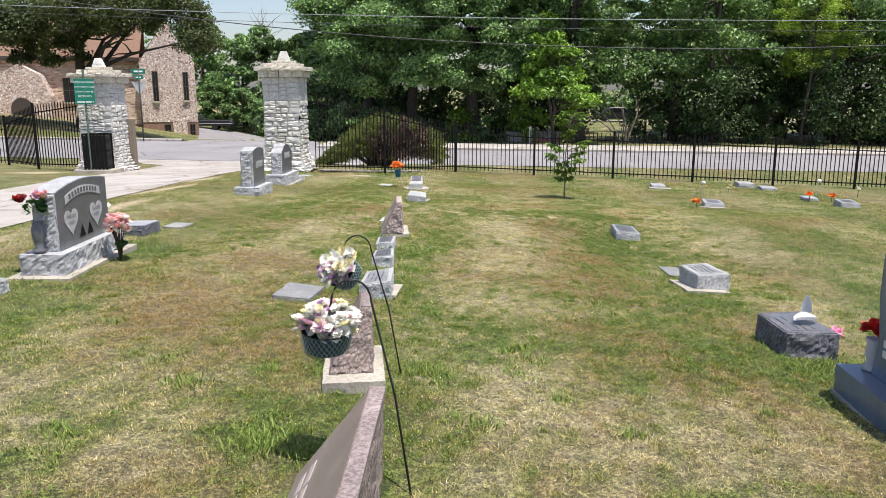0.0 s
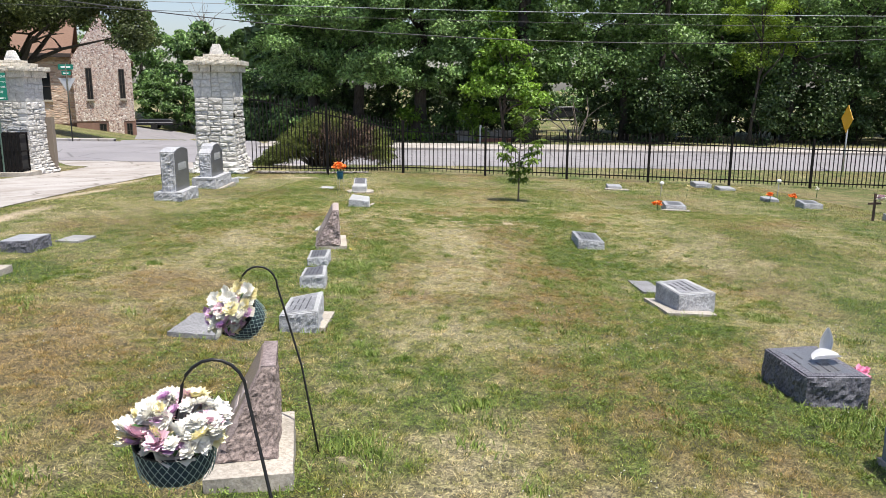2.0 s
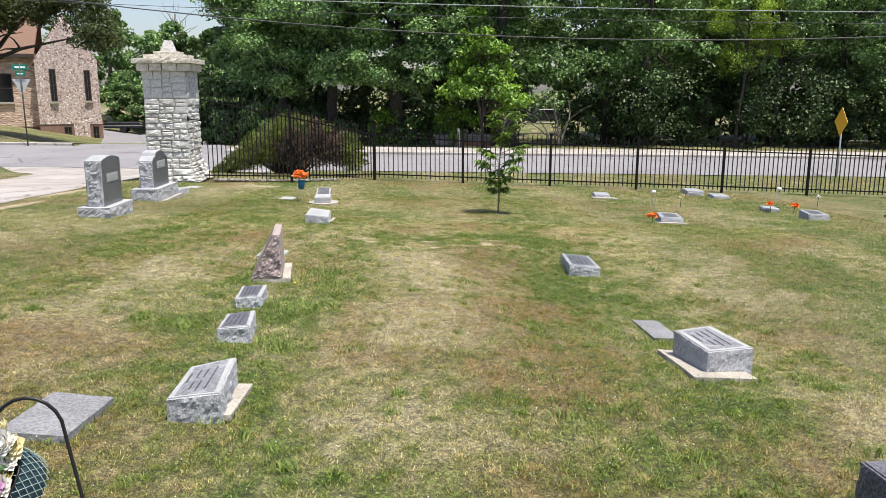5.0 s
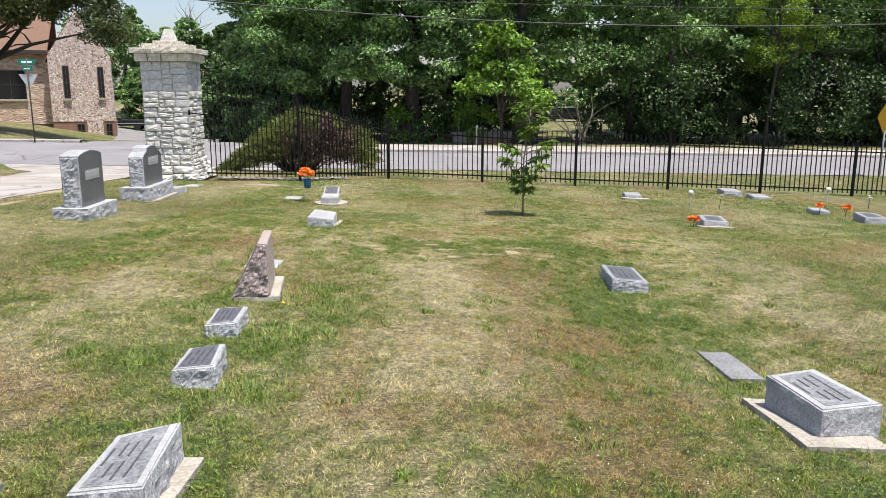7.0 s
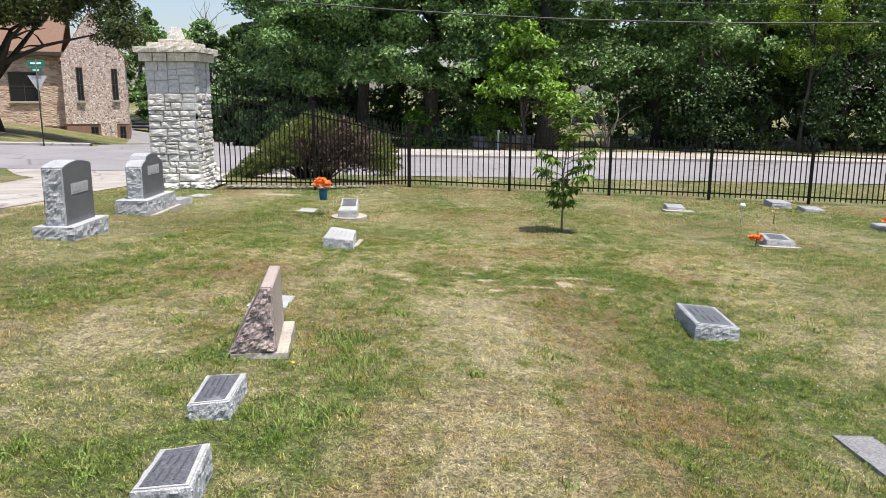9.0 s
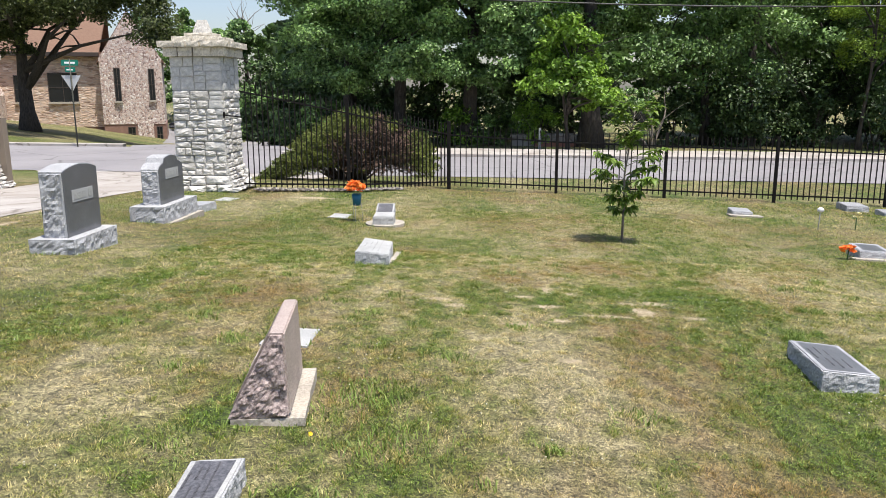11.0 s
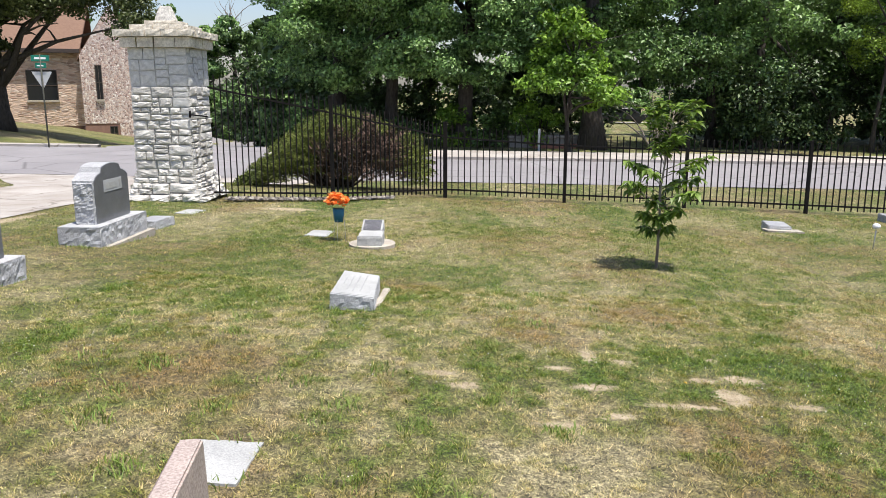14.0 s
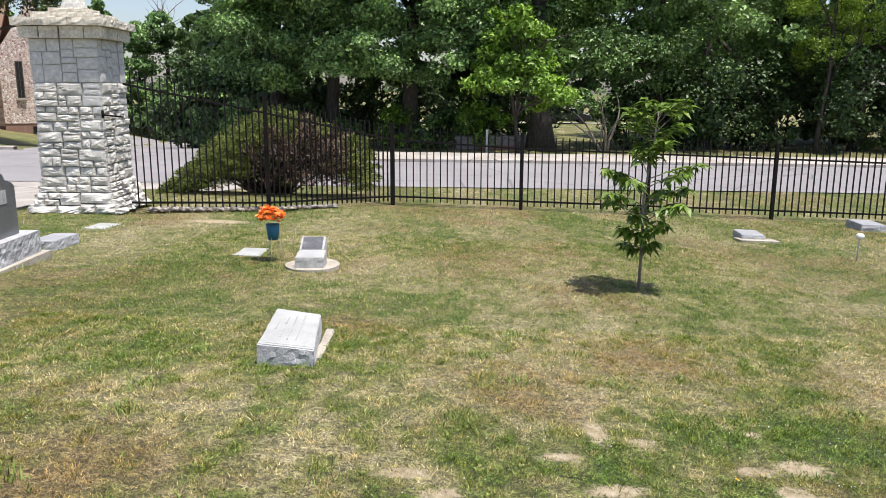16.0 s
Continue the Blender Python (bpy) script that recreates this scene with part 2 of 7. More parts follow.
    # church walls
    def masonry(name, stops, sx, sz, seam):
        m, nt, p = mat(name, stops[0][1], 0.9)
        v = coord(nt, "Object", (sx, sx, sz))
        vo = nt.nodes.new("ShaderNodeTexVoronoi")
        vo.inputs["Scale"].default_value = 1.0
        vo.inputs["Randomness"].default_value = 0.95
        nt.links.new(v, vo.inputs["Vector"])
        sep = nt.nodes.new("ShaderNodeSeparateColor")
        nt.links.new(vo.outputs["Color"], sep.inputs[0])
        c = ramp(nt, sep.outputs[0], stops)
        ve = nt.nodes.new("ShaderNodeTexVoronoi")
        ve.feature = 'DISTANCE_TO_EDGE'
        ve.inputs["Scale"].default_value = 1.0
        ve.inputs["Randomness"].default_value = 0.95
        nt.links.new(v, ve.inputs["Vector"])
        edge = ramp(nt, ve.outputs["Distance"], [(0.0, (1, 1, 1)), (0.07, (0, 0, 0))])
        nt.links.new(mix(nt, edge, c, seam), p.inputs["Base Color"])
        bump(nt, p, ve.outputs["Distance"], 0.8, 0.06)
    masonry("fieldstone", [(0.0, (0.20, 0.13, 0.115)), (0.22, (0.50, 0.34, 0.28)), (0.5, (0.70, 0.57, 0.50)), (0.66, (0.36, 0.25, 0.225)), (1.0, (0.88, 0.82, 0.77))], 7.2, 8.4, (0.62, 0.56, 0.52))
    masonry("ledgestone", [(0.0, (0.30, 0.20, 0.155)), (0.3, (0.55, 0.395, 0.30)), (0.6, (0.66, 0.50, 0.40)), (0.85, (0.42, 0.30, 0.25)), (1.0, (0.76, 0.66, 0.57))], 2.2, 8.0, (0.50, 0.42, 0.36))
    m, nt, p = mat("brown_base", (0.20, 0.105, 0.08), 0.9)
    v = coord(nt)
    nt.links.new(ramp(nt, noise_tex(nt, v, 4, 4), [(0.3, (0.215, 0.125, 0.098)), (0.7, (0.30, 0.18, 0.14))]), p.inputs["Base Color"])
    m, nt, p = mat("shingles", (0.42, 0.22, 0.14), 0.9)
    v = coord(nt, "Object", (1, 1, 1))
    nt.links.new(ramp(nt, noise_tex(nt, v, 5, 5, 0.7), [(0.3, (0.150, 0.088, 0.060)), (0.7, (0.205, 0.125, 0.088))]), p.inputs["Base Color"])
    mat("dark_glass", (0.012, 0.014, 0.018), 0.12)
    mat("trim_dark", (0.06, 0.045, 0.04), 0.6)
    mat("sill_stone", (0.40, 0.36, 0.31), 0.85)

    # bark
    for name, a, b in (("bark", (0.028, 0.023, 0.019), (0.088, 0.074, 0.063)), ("bark_pale", (0.16, 0.13, 0.11), (0.32, 0.28, 0.24)), ("twigs", (0.07, 0.042, 0.032), (0.19, 0.125, 0.095))):
        m, nt, p = mat(name, b, 0.95)
        v = coord(nt, "Object", (1, 1, 0.25))
        nt.links.new(ramp(nt, noise_tex(nt, v, 14, 5, 0.7), [(0.35, a), (0.7, b)]), p.inputs["Base Color"])
        bump(nt, p, noise_tex(nt, v, 18, 5, 0.7), 0.8, 0.04)
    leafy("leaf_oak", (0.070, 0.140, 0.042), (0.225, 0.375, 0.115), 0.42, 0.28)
    leafy("leaf_pale", (0.105, 0.200, 0.072), (0.320, 0.510, 0.180), 0.42, 0.32)
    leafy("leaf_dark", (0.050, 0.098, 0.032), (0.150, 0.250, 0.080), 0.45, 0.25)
    # leaf_oak at under half tone: shade at the wood's foot put into the colour
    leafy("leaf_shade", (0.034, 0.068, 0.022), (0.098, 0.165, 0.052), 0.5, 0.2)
    leafy("leaf_bright", (0.140, 0.270, 0.030), (0.320, 0.520, 0.075), 0.45, 0.40)
    leafy("leaf_grey", (0.075, 0.122, 0.057), (0.190, 0.258, 0.129), 0.42, 0.45)
    leafy("leaf_church", (0.050, 0.080, 0.026), (0.140, 0.175, 0.060), 0.42, 0.45)
    leafy("leaf_willow", (0.220, 0.350, 0.035), (0.380, 0.540, 0.080), 0.5, 0.45)
    leafy("leaf_juniper", (0.070, 0.105, 0.018), (0.250, 0.295, 0.070), 0.6, 0.25)
    leafy("leaf_sapling", (0.075, 0.150, 0.022), (0.230, 0.350, 0.058), 0.42, 0.42)

    # signs and small things
    mat("sign_green", (0.0, 0.155, 0.105), 0.5)
    mat("sign_white", (0.78, 0.80, 0.78), 0.6)
    mat("sign_yellow", (0.75, 0.40, 0.015), 0.5)
    mat("sign_back", (0.52, 0.53, 0.54), 0.45, 0.4)
    mat("post_green", (0.10, 0.16, 0.13), 0.55, 0.2)
    mat("post_dull", (0.060, 0.062, 0.050), 0.7, 0.1)
    mat("post_wood", (0.20, 0.165, 0.13), 0.9)
    mat("galvanised", (0.42, 0.43, 0.44), 0.5, 0.5)
    mat("orange_petal", (0.92, 0.25, 0.04), 0.65)
    mat("apricot_petal", (0.95, 0.42, 0.12), 0.65)
    mat("pink_petal", (0.80, 0.42, 0.40), 0.65)
    mat("rose_petal", (0.82, 0.36, 0.52), 0.65)
    mat("red_petal", (0.62, 0.02, 0.015), 0.65)
    mat("dandelion_petal", (0.80, 0.52, 0.02), 0.65)
    mat("dark_petal", (0.20, 0.012, 0.02), 0.65)
    mat("white_petal", (0.86, 0.84, 0.77), 0.65)
    mat("cream_petal", (0.84, 0.77, 0.46), 0.65)
    mat("lilac_petal", (0.60, 0.38, 0.58), 0.65)
    mat("mauve_petal", (0.70, 0.48, 0.56), 0.65)
    mat("silk_leaf", (0.05, 0.13, 0.035), 0.55)
    mat("teal_tin", (0.01, 0.12, 0.19), 0.45)
    mat("basket_lining", (0.02, 0.045, 0.06), 0.7)
    mat("mesh_wire", (0.38, 0.50, 0.47), 0.5, 0.3)
    mat("porcelain", (0.72, 0.73, 0.76), 0.35)
    mat("dark_wood", (0.07, 0.045, 0.035), 0.8)
    mat("car_paint", (0.02, 0.022, 0.028), 0.3)
    mat("rubber", (0.015, 0.015, 0.015), 0.9)
    mat("red_paint", (0.30, 0.12, 0.09), 0.7)
    m, nt, p = mat("pebble", (0.4, 0.38, 0.35), 0.9)
    nt.links.new(ramp(nt, island(nt), [(0, (0.10, 0.08, 0.07)), (0.6, (0.26, 0.23, 0.20)), (1, (0.52, 0.48, 0.43))]), p.inputs["Base Color"])


make_materials()

# ---- building tools ----
RNG = np.random.default_rng(11)


def smooth01(a, b, v):
    t = np.clip((v - a) / (b - a), 0, 1)
    return t * t * (3 - 2 * t)


def lawn_height(x, y):
    x, y = np.asarray(x, float), np.asarray(y, float)
    z = 1.04373 - 0.03798 * x - 0.05531 * y + 0.00036 * y * y + 0.00012 * x * x
    z = z + 0.10863 * np.exp(-((y - 10.5) / 3.0) ** 2)
    z = z - 0.14449 * np.exp(-((x - 3.3) / 1.8) ** 2 - ((y - 7.3) / 1.6) ** 2)
    z = z - 0.037 * np.exp(-((x - 6) / 3) ** 2 - ((y - 15) / 2.5) ** 2)
    z = z + 0.06 * np.exp(-((x + 3.7) / 1.8) ** 2 - ((y - 14.2) / 2.0) ** 2) + 0.08 * np.exp(-((x + 3) / 1.6) ** 2 - ((y - 5.4) / 1.9) ** 2)
    return z - 0.06 * np.exp(-((x - 0.1) / 1.0) ** 2 - ((y - 5) / 1.2) ** 2) - 0.06 * np.exp(-((x - 3.1) / 0.9) ** 2 - ((y - 9.1) / 1.0) ** 2)


def terrain(x, y):
    """Height of the ground: the sloping lawn, the level road beyond the fence and the fall behind it."""
    x, y = np.asarray(x, float), np.asarray(y, float)
    yc = np.clip(y, -12, 22)
    lawn = lawn_height(np.clip(x, -5, 20), yc)
    k = smooth01(-4.0, -9.5, x)
    lawn = lawn * (1 - k) + (0.12 + 0.045 * (20.6 - yc)) * k
    road = -0.32 - 0.010 * np.clip(x, -25, 30)
    s = smooth01(22.4, 26.6, y)
    z = lawn * (1 - s) + road * s
    west = smooth01(-4, -12, x)
    z = z - west * 0.071 * np.clip(y - 38, 0, 32) + smooth01(38, 47, y) * 0.15 * np.clip(-21.5 - x, 0, 14)
    return z - (1 - west) * 0.014 * np.clip(y - 42, 0, 80)


def turf(x, y):
    """The lawn's own surface with its small unevenness."""
    x, y = np.asarray(x, float), np.asarray(y, float)
    bumps = 0.012 * np.sin(x * 2.1 + 0.7 * np.sin(y * 1.3)) * np.sin(y * 1.7) * (np.abs(x - 8) < 12.2)
    return terrain(x, y) + bumps - 0.02


def patch_noise(x, y, seed=0.0):
    """Smooth value noise in 0..1 over the plan."""
    i, j = np.floor(x), np.floor(y)
    u, v = x - i, y - j
    u, v = u * u * (3 - 2 * u), v * v * (3 - 2 * v)

    def h(a, b):
        k = np.sin(a * 127.1 + b * 311.7 + seed * 74.7) * 43758.5453
        return k - np.floor(k)
    return (h(i, j) * (1 - u) + h(i + 1, j) * u) * (1 - v) + (h(i, j + 1) * (1 - u) + h(i + 1, j + 1) * u) * v


# where the lawn is parched, lush or rusty: x, y, radius
PARCHED = [(1.9, 1.3, .75), (1.43, 4.3, .5), (1.1, 8.9, .55), (-1.45, 1.9, .5), (2.3, 1.8, .5), (-.4, .9, .4), (1.42, 7, .5), (.8, 7.0, .35), (-1.54, 6.3, .5), (4.6, 8.6, .6), (4, 4.4, .5), (1.6, 8.4, .5), (1.5, 6.4, .5), (-1.2, 8.1, .5), (4, 12.1, .7), (.6, 15.6, .8), (3.2, 11.6, .5), (1.3, 9.3, .4), (.1, 10.6, .4), (-.5, 11.0, .3), (1.2, 11.9, .45), (.85, 6.2, .45), (.95, 5.5, .4), (0, 9.9, .5), (.5, 11.3, .45), (1.0, 12.7, .6), (.8, 4.6, .4), (2.9, 1.6, .5), (1.3, 2.2, .4), (-.95, 5.9, .4)]
LUSH = [(.38, 1.33, .35), (-2.8, 5.5, .6), (.44, 4.65, .3), (1.1, 3.0, .4), (3.3, 7.9, .5), (1.43, 10.5, .35), (2.85, 10.7, .5), (-.4, 8.1, .35), (-.6, 6.4, .35), (1.75, 10.8, .35), (-1.0, 12.0, .6), (2.4, 10.9, .4), (.3, 10.0, .3), (2.95, 2.9, .45), (3.2, 4.9, .4), (.15, 6.6, .22), (.2, 5.4, .2), (-2.0, 7.2, .4)]
RUSTY = [(-1.4, 5.7, .5), (2.4, 6.1, .5), (2.15, 7.3, .45), (-.74, 5.6, .4), (2.2, 5.1, .4), (2.5, 7.4, .5), (2.0, 9.5, .4), (2.1, 12.3, .5), (-.9, 10.2, .5), (1.9, 3.6, .5), (2.4, 2.7, .45), (-.3, 3.0, .4), (-1.3, 3.4, .5)]


def lawn_state(x, y):
    """How dry (0 lush green, 1 straw) and how rusty with old thatch the lawn is at each place."""
    x, y = np.asarray(x, float), np.asarray(y, float)
    dry = 0.49 + 0.14 * np.cos((x - 1.4 - 0.02 * y) * 2.42 + 0.8 * np.sin(y * 0.31)) * np.exp(-((x - 1) / 9) ** 4)
    for f, k, sd in ((0.55, 0.26, 1), (1.3, 0.22, 2), (3.1, 0.28, 3), (7.0, 0.42, 4), (14.0, 0.62, 7)):
        dry = dry + k * (patch_noise(x * f * 1.15 + sd, y * f * 0.8, sd) - 0.5)
    rust = 0.75 * smooth01(0.40, 0.90, 0.5 * patch_noise(x * 0.9, y * 0.7, 8) + 0.25 * patch_noise(x * 2.9, y * 2.3, 9) + 0.25 * patch_noise(x * 11, y * 9, 11))
    rag = 0.25 + 1.1 * patch_noise(x * 2.6, y * 2.2, 5) + 0.8 * patch_noise(x * 8.0, y * 7.0, 10)
    for spots, amount in ((PARCHED, 0.26), (LUSH, -0.30)):
        for px, py, r in spots:
            dry = dry + amount * np.exp(-(((x - px) / r) ** 2 + ((y - py) / (1.25 * r)) ** 2) * rag)
    for px, py, r in RUSTY:
        rust = rust + 0.6 * np.exp(-(((x - px) / r) ** 2 + ((y - py) / (1.2 * r)) ** 2) * rag)
    return np.clip(dry, 0, 1), np.clip(rust * (0.35 + 0.9 * np.clip(dry, 0, 1)), 0, 0.72)


# dry bare places: x, y and half widths
BARE = [(1.41, 10.9, 0.07, 0.22), (1.6, 10.78, 0.09, 0.06), (2.20, 10.92, 0.07, 0.07), (2.25, 10.53, 0.15, 0.12), (2.11, 10.22, 0.12, 0.17), (2.02, 10.48, 0.13, 0.05), (1.80, 10.05, 0.26, 0.05), (2.48, 10.17, 0.16, 0.05), (1.36, 10.28, 0.18, 0.07), (1.18, 10.60, 0.13, 0.06), (0.50, 10.42, 0.16, 0.06), (0.64, 10.24, 0.12, 0.07), (1.42, 9.87, 0.13, 0.055), (1.13, 9.74, 0.15, 0.055), (1.43, 8.97, 0.10, 0.06), (3.2, 8.2, 0.13, 0.06), (-2.5, 18.8, 0.7, 0.22), (-4.6, 8.6, 0.24, 2.2), (-5.25, 12.6, 0.22, 2.0), (-4.45, 5.2, 0.24, 1.7), (-5.9, 16.2, 0.22, 1.6), (-12.4, 19.6, 1.2, 0.7), (0.70, 2.2, 0.12, 0.07)]


def bareness(x, y):
    """How far the turf is worn to bare soil, 0 to 1."""
    b = 0 * np.asarray(x, float)
    for px, py, rx, ry in BARE:
        b = np.maximum(b, 0.94 * np.exp(-1.15 * (((x - px) / rx) ** 2 + ((y - py) / ry) ** 2)))
    return b


def give(me, name, values):
    """Store one number for each corner point of a mesh."""
    me.attributes.new(name, 'FLOAT', 'POINT').data.foreach_set("value", np.asarray(values, np.float32))


def TH(x, y):
    return float(terrain(x, y))


def quick_mesh(name, verts, faces_flat, sides):
    """A mesh from arrays: corners, and faces of one number of sides."""
    me = bpy.data.meshes.new(name)
    n = len(faces_flat) // sides
    me.vertices.add(len(verts))
    me.vertices.foreach_set("co", np.asarray(verts, np.float32).ravel())
    me.loops.add(len(faces_flat))
    me.loops.foreach_set("vertex_index", np.asarray(faces_flat, np.int32))
    me.polygons.add(n)
    me.polygons.foreach_set("loop_start", np.arange(0, n * sides, sides, dtype=np.int32))
    me.update(calc_edges=True)
    return me


def put(name, me, material, parent=None, label=""):
    if isinstance(me, bmesh.types.BMesh):
        bm, me = me, bpy.data.meshes.new(name)
        bm.normal_update()
        bm.to_mesh(me)
        bm.free()
    if material and not me.materials:
        me.materials.append(MATS[material])
    ob = new(name, me)
    if parent is not None:
        ob.parent = parent
    if label:
        ob["label"] = label
    return ob


part = put


def thing(name, place, label, category, group="", kind="", turn=0.0):
    e = new(name)
    e.empty_display_size = 0.1
    e.matrix_world = pose(*place, 0, 0, turn)
    return tagged(e, label, category, group, kind)


def box(bm, lo, hi, bevel=0.0):
    r = bmesh.ops.create_cube(bm, size=1.0)
    lo, hi = Vector(lo), Vector(hi)
    for v in r["verts"]:
        v.co = Vector((lo[i] + (v.co[i] + 0.5) * (hi[i] - lo[i]) for i in range(3)))
    if bevel > 0:
        es = list({e for v in r["verts"] for e in v.link_edges})
        bmesh.ops.bevel(bm, geom=es, offset=bevel, segments=2, affect='EDGES', profile=0.6)
    return bm


def boxed(lo, hi, bevel=0.0):
    return box(bmesh.new(), lo, hi, bevel)


def tube(bm, pts, radii, sides=8, cap=True):
    """A tapered tube through points."""
    rings = []
    pts = [Vector(p) for p in pts]
    for i, p in enumerate(pts):
        d = (pts[min(i + 1, len(pts) - 1)] - pts[max(i - 1, 0)]).normalized()
        a = d.cross(Vector((0, 0, 1)) if abs(d.z) < 0.9 else Vector((1, 0, 0))).normalized()
        b = d.cross(a)
        r = radii[i] if isinstance(radii, (list, tuple)) else radii
        rings.append([bm.verts.new(p + a * (r * math.cos(k * math.tau / sides)) + b * (r * math.sin(k * math.tau / sides))) for k in range(sides)])
    for u, w in zip(rings, rings[1:]):
        for k in range(sides):
            f = bm.faces.new((u[k], u[(k + 1) % sides], w[(k + 1) % sides], w[k]))
            f.smooth = True
    if cap:
        bm.faces.new(rings[0][::-1])
        bm.faces.new(rings[-1])
    return bm


def crag(q, f):
    """Split-rock relief, about -1 to 1: broad swells, sharp breaks and small chips."""
    d = noise.voronoi(q * f * 0.9)[0]
    return 0.75 * noise.noise(q * f * 0.55) + 1.1 * (d[1] - d[0] - 0.28) + 0.35 * noise.noise(q * f * 2.7)


def hexa(corners, n=(6, 6, 6), rough=None, seed=0, freq=17.0, chip=0.0):
    """A stone block between eight corners (x fastest, then y, then z), its chosen faces rock-pitched.
    rough: {'-x': amplitude, ...}"""
    c = np.array(corners, float).reshape(2, 2, 2, 3)      # z, y, x
    nx, ny, nz = n
    bm = bmesh.new()
    made = {}
    rough = rough or {}
    mid = c.reshape(-1, 3).mean(0)
    off = Vector((seed * 3.7, seed * 1.3, seed * 2.1))
    ways = {}
    for key, (ax, sd) in {"-x": (2, 0), "+x": (2, 1), "-y": (1, 0), "+y": (1, 1), "-z": (0, 0), "+z": (0, 1)}.items():
        q = np.take(c, sd, axis=ax).reshape(-1, 3)
        nrm = np.cross(q[1] - q[0], q[2] - q[0])
        nrm /= np.linalg.norm(nrm) + 1e-9
        ways[key] = nrm if nrm @ (q.mean(0) - mid) > 0 else -nrm

    def vert(i, j, k):
        if (i, j, k) in made:
            return made[i, j, k]
        u, v, w = i / nx, j / ny, k / nz
        p = sum(c[dz, dy, dx] * ((u if dx else 1 - u) * (v if dy else 1 - v) * (w if dz else 1 - w)) for dz in (0, 1) for dy in (0, 1) for dx in (0, 1))
        on = [key for key, yes in (("-x", i == 0), ("+x", i == nx), ("-y", j == 0), ("+y", j == ny), ("-z", k == 0), ("+z", k == nz)) if yes]
        q = Vector(p)
        for key in on:
            if key in rough:
                edge = 0.35 if len(on) > 1 else 1.0
                a = crag(q + off, freq)
                p = p + ways[key] * rough[key] * edge * a
        if len(on) > 1:
            p = p + (mid - p) / (np.linalg.norm(mid - p) + 1e-6) * chip * (0.6 + 0.8 * noise.noise(q * 14 + off))
        made[i, j, k] = bm.verts.new(p)
        return made[i, j, k]

    def sheet(fn, a, b, flip):
        for s in range(a):
            for t in range(b):
                q = [fn(s, t), fn(s + 1, t), fn(s + 1, t + 1), fn(s, t + 1)]
                bm.faces.new(q[::-1] if flip else q)
    sheet(lambda s, t: vert(s, t, 0), nx, ny, True)
    sheet(lambda s, t: vert(s, t, nz), nx, ny, False)
    sheet(lambda s, t: vert(s, 0, t), nx, nz, False)
    sheet(lambda s, t: vert(s, ny, t), nx, nz, True)
    sheet(lambda s, t: vert(0, s, t), ny, nz, True)
    sheet(lambda s, t: vert(nx, s, t), ny, nz, False)
    return bm


def block(lo, hi, n=(5, 8, 4), rough=None, seed=0, chip=0.006, freq=17.0):
    """hexa() for an upright box."""
    (x0, y0, z0), (x1, y1, z1) = lo, hi
    return hexa([(x0, y0, z0), (x1, y0, z0), (x0, y1, z0), (x1, y1, z0), (x0, y0, z1), (x1, y0, z1), (x0, y1, z1), (x1, y1, z1)], n, rough, seed, freq, chip)


def outline_slab(profile, thick, axis="x", bevel=0.006):
    """A slab cut to an outline in (along, up), thick along x or y, centred on that axis."""
    bm = bmesh.new()
    vs = [bm.verts.new((-thick / 2, a, b) if axis == "x" else (a, -thick / 2, b)) for a, b in profile]
    f = bm.faces.new(vs)
    r = bmesh.ops.extrude_face_region(bm, geom=[f])
    for v in r["geom"]:
        if isinstance(v, bmesh.types.BMVert):
            v.co[0 if axis == "x" else 1] += thick
    bmesh.ops.recalc_face_normals(bm, faces=bm.faces)
    if bevel:
        bmesh.ops.bevel(bm, geom=list(bm.edges), offset=bevel, segments=1, affect='EDGES')
    return bm


def leaves_mesh(name, centres, size, rng, up=0.5, slim=0.55, vary=0.35):
    """Many small bent leaves, four corners and two triangles each, at the given places; a place may carry the way its leaf faces."""
    n = len(centres)
    if centres.shape[1] == 6:
        nrm = rng.normal(size=(n, 3)) * 0.55 + centres[:, 3:] * 0.8 + (0, 0, up * 1.6)
        centres = centres[:, :3]
    else:
        nrm = rng.normal(size=(n, 3)) + (0, 0, up * 2)
    nrm /= np.linalg.norm(nrm, axis=1)[:, None]
    a = np.cross(nrm, rng.normal(size=(n, 3)))
    a /= np.linalg.norm(a, axis=1)[:, None] + 1e-9
    b = np.cross(nrm, a)
    s = (size * (1 + vary * rng.uniform(-1, 1, n)))[:, None]
    bend = nrm * s * 0.16
    v = np.stack([centres - a * s * 0.5 - bend, centres - b * s * 0.5 * slim + bend * 0.6, centres + a * s * 0.5 - bend, centres + b * s * 0.5 * slim + bend * 0.6], 1).reshape(-1, 3)
    i = np.arange(n)[:, None] * 4
    f = np.concatenate([i + (0, 1, 2), i + (0, 2, 3)], 1).ravel()
    return quick_mesh(name, v, f, 3)


def clumps(rng, centre, radii, count, clump_r, per, hollow=0.45, lower=-0.8):
    """Leaf places in clumps spread over the outer part of an ellipsoid."""
    out = []
    radii = np.array(radii, float)
    for _ in range(count):
        while True:
            d = rng.normal(size=3)
            d /= np.linalg.norm(d)
            if d[2] > lower:
                break
        p = np.array(centre) + d * radii * (hollow + (1 - hollow) * rng.uniform() ** 0.6)
        r = clump_r * rng.uniform(0.6, 1.35)
        q = rng.normal(size=(per, 3))
        q /= np.linalg.norm(q, axis=1)[:, None]
        way = q * 0.6 + d * 0.4
        q = q * (rng.uniform(0, 1, (per, 1)) ** 0.4) * (r, r, r * 0.6)
        out.append(np.concatenate([p + q, way], 1))
    return np.concatenate(out)

# ---- ground, roads ----
STONES = []          # footprints kept free of grass: x0, y0, x1, y1


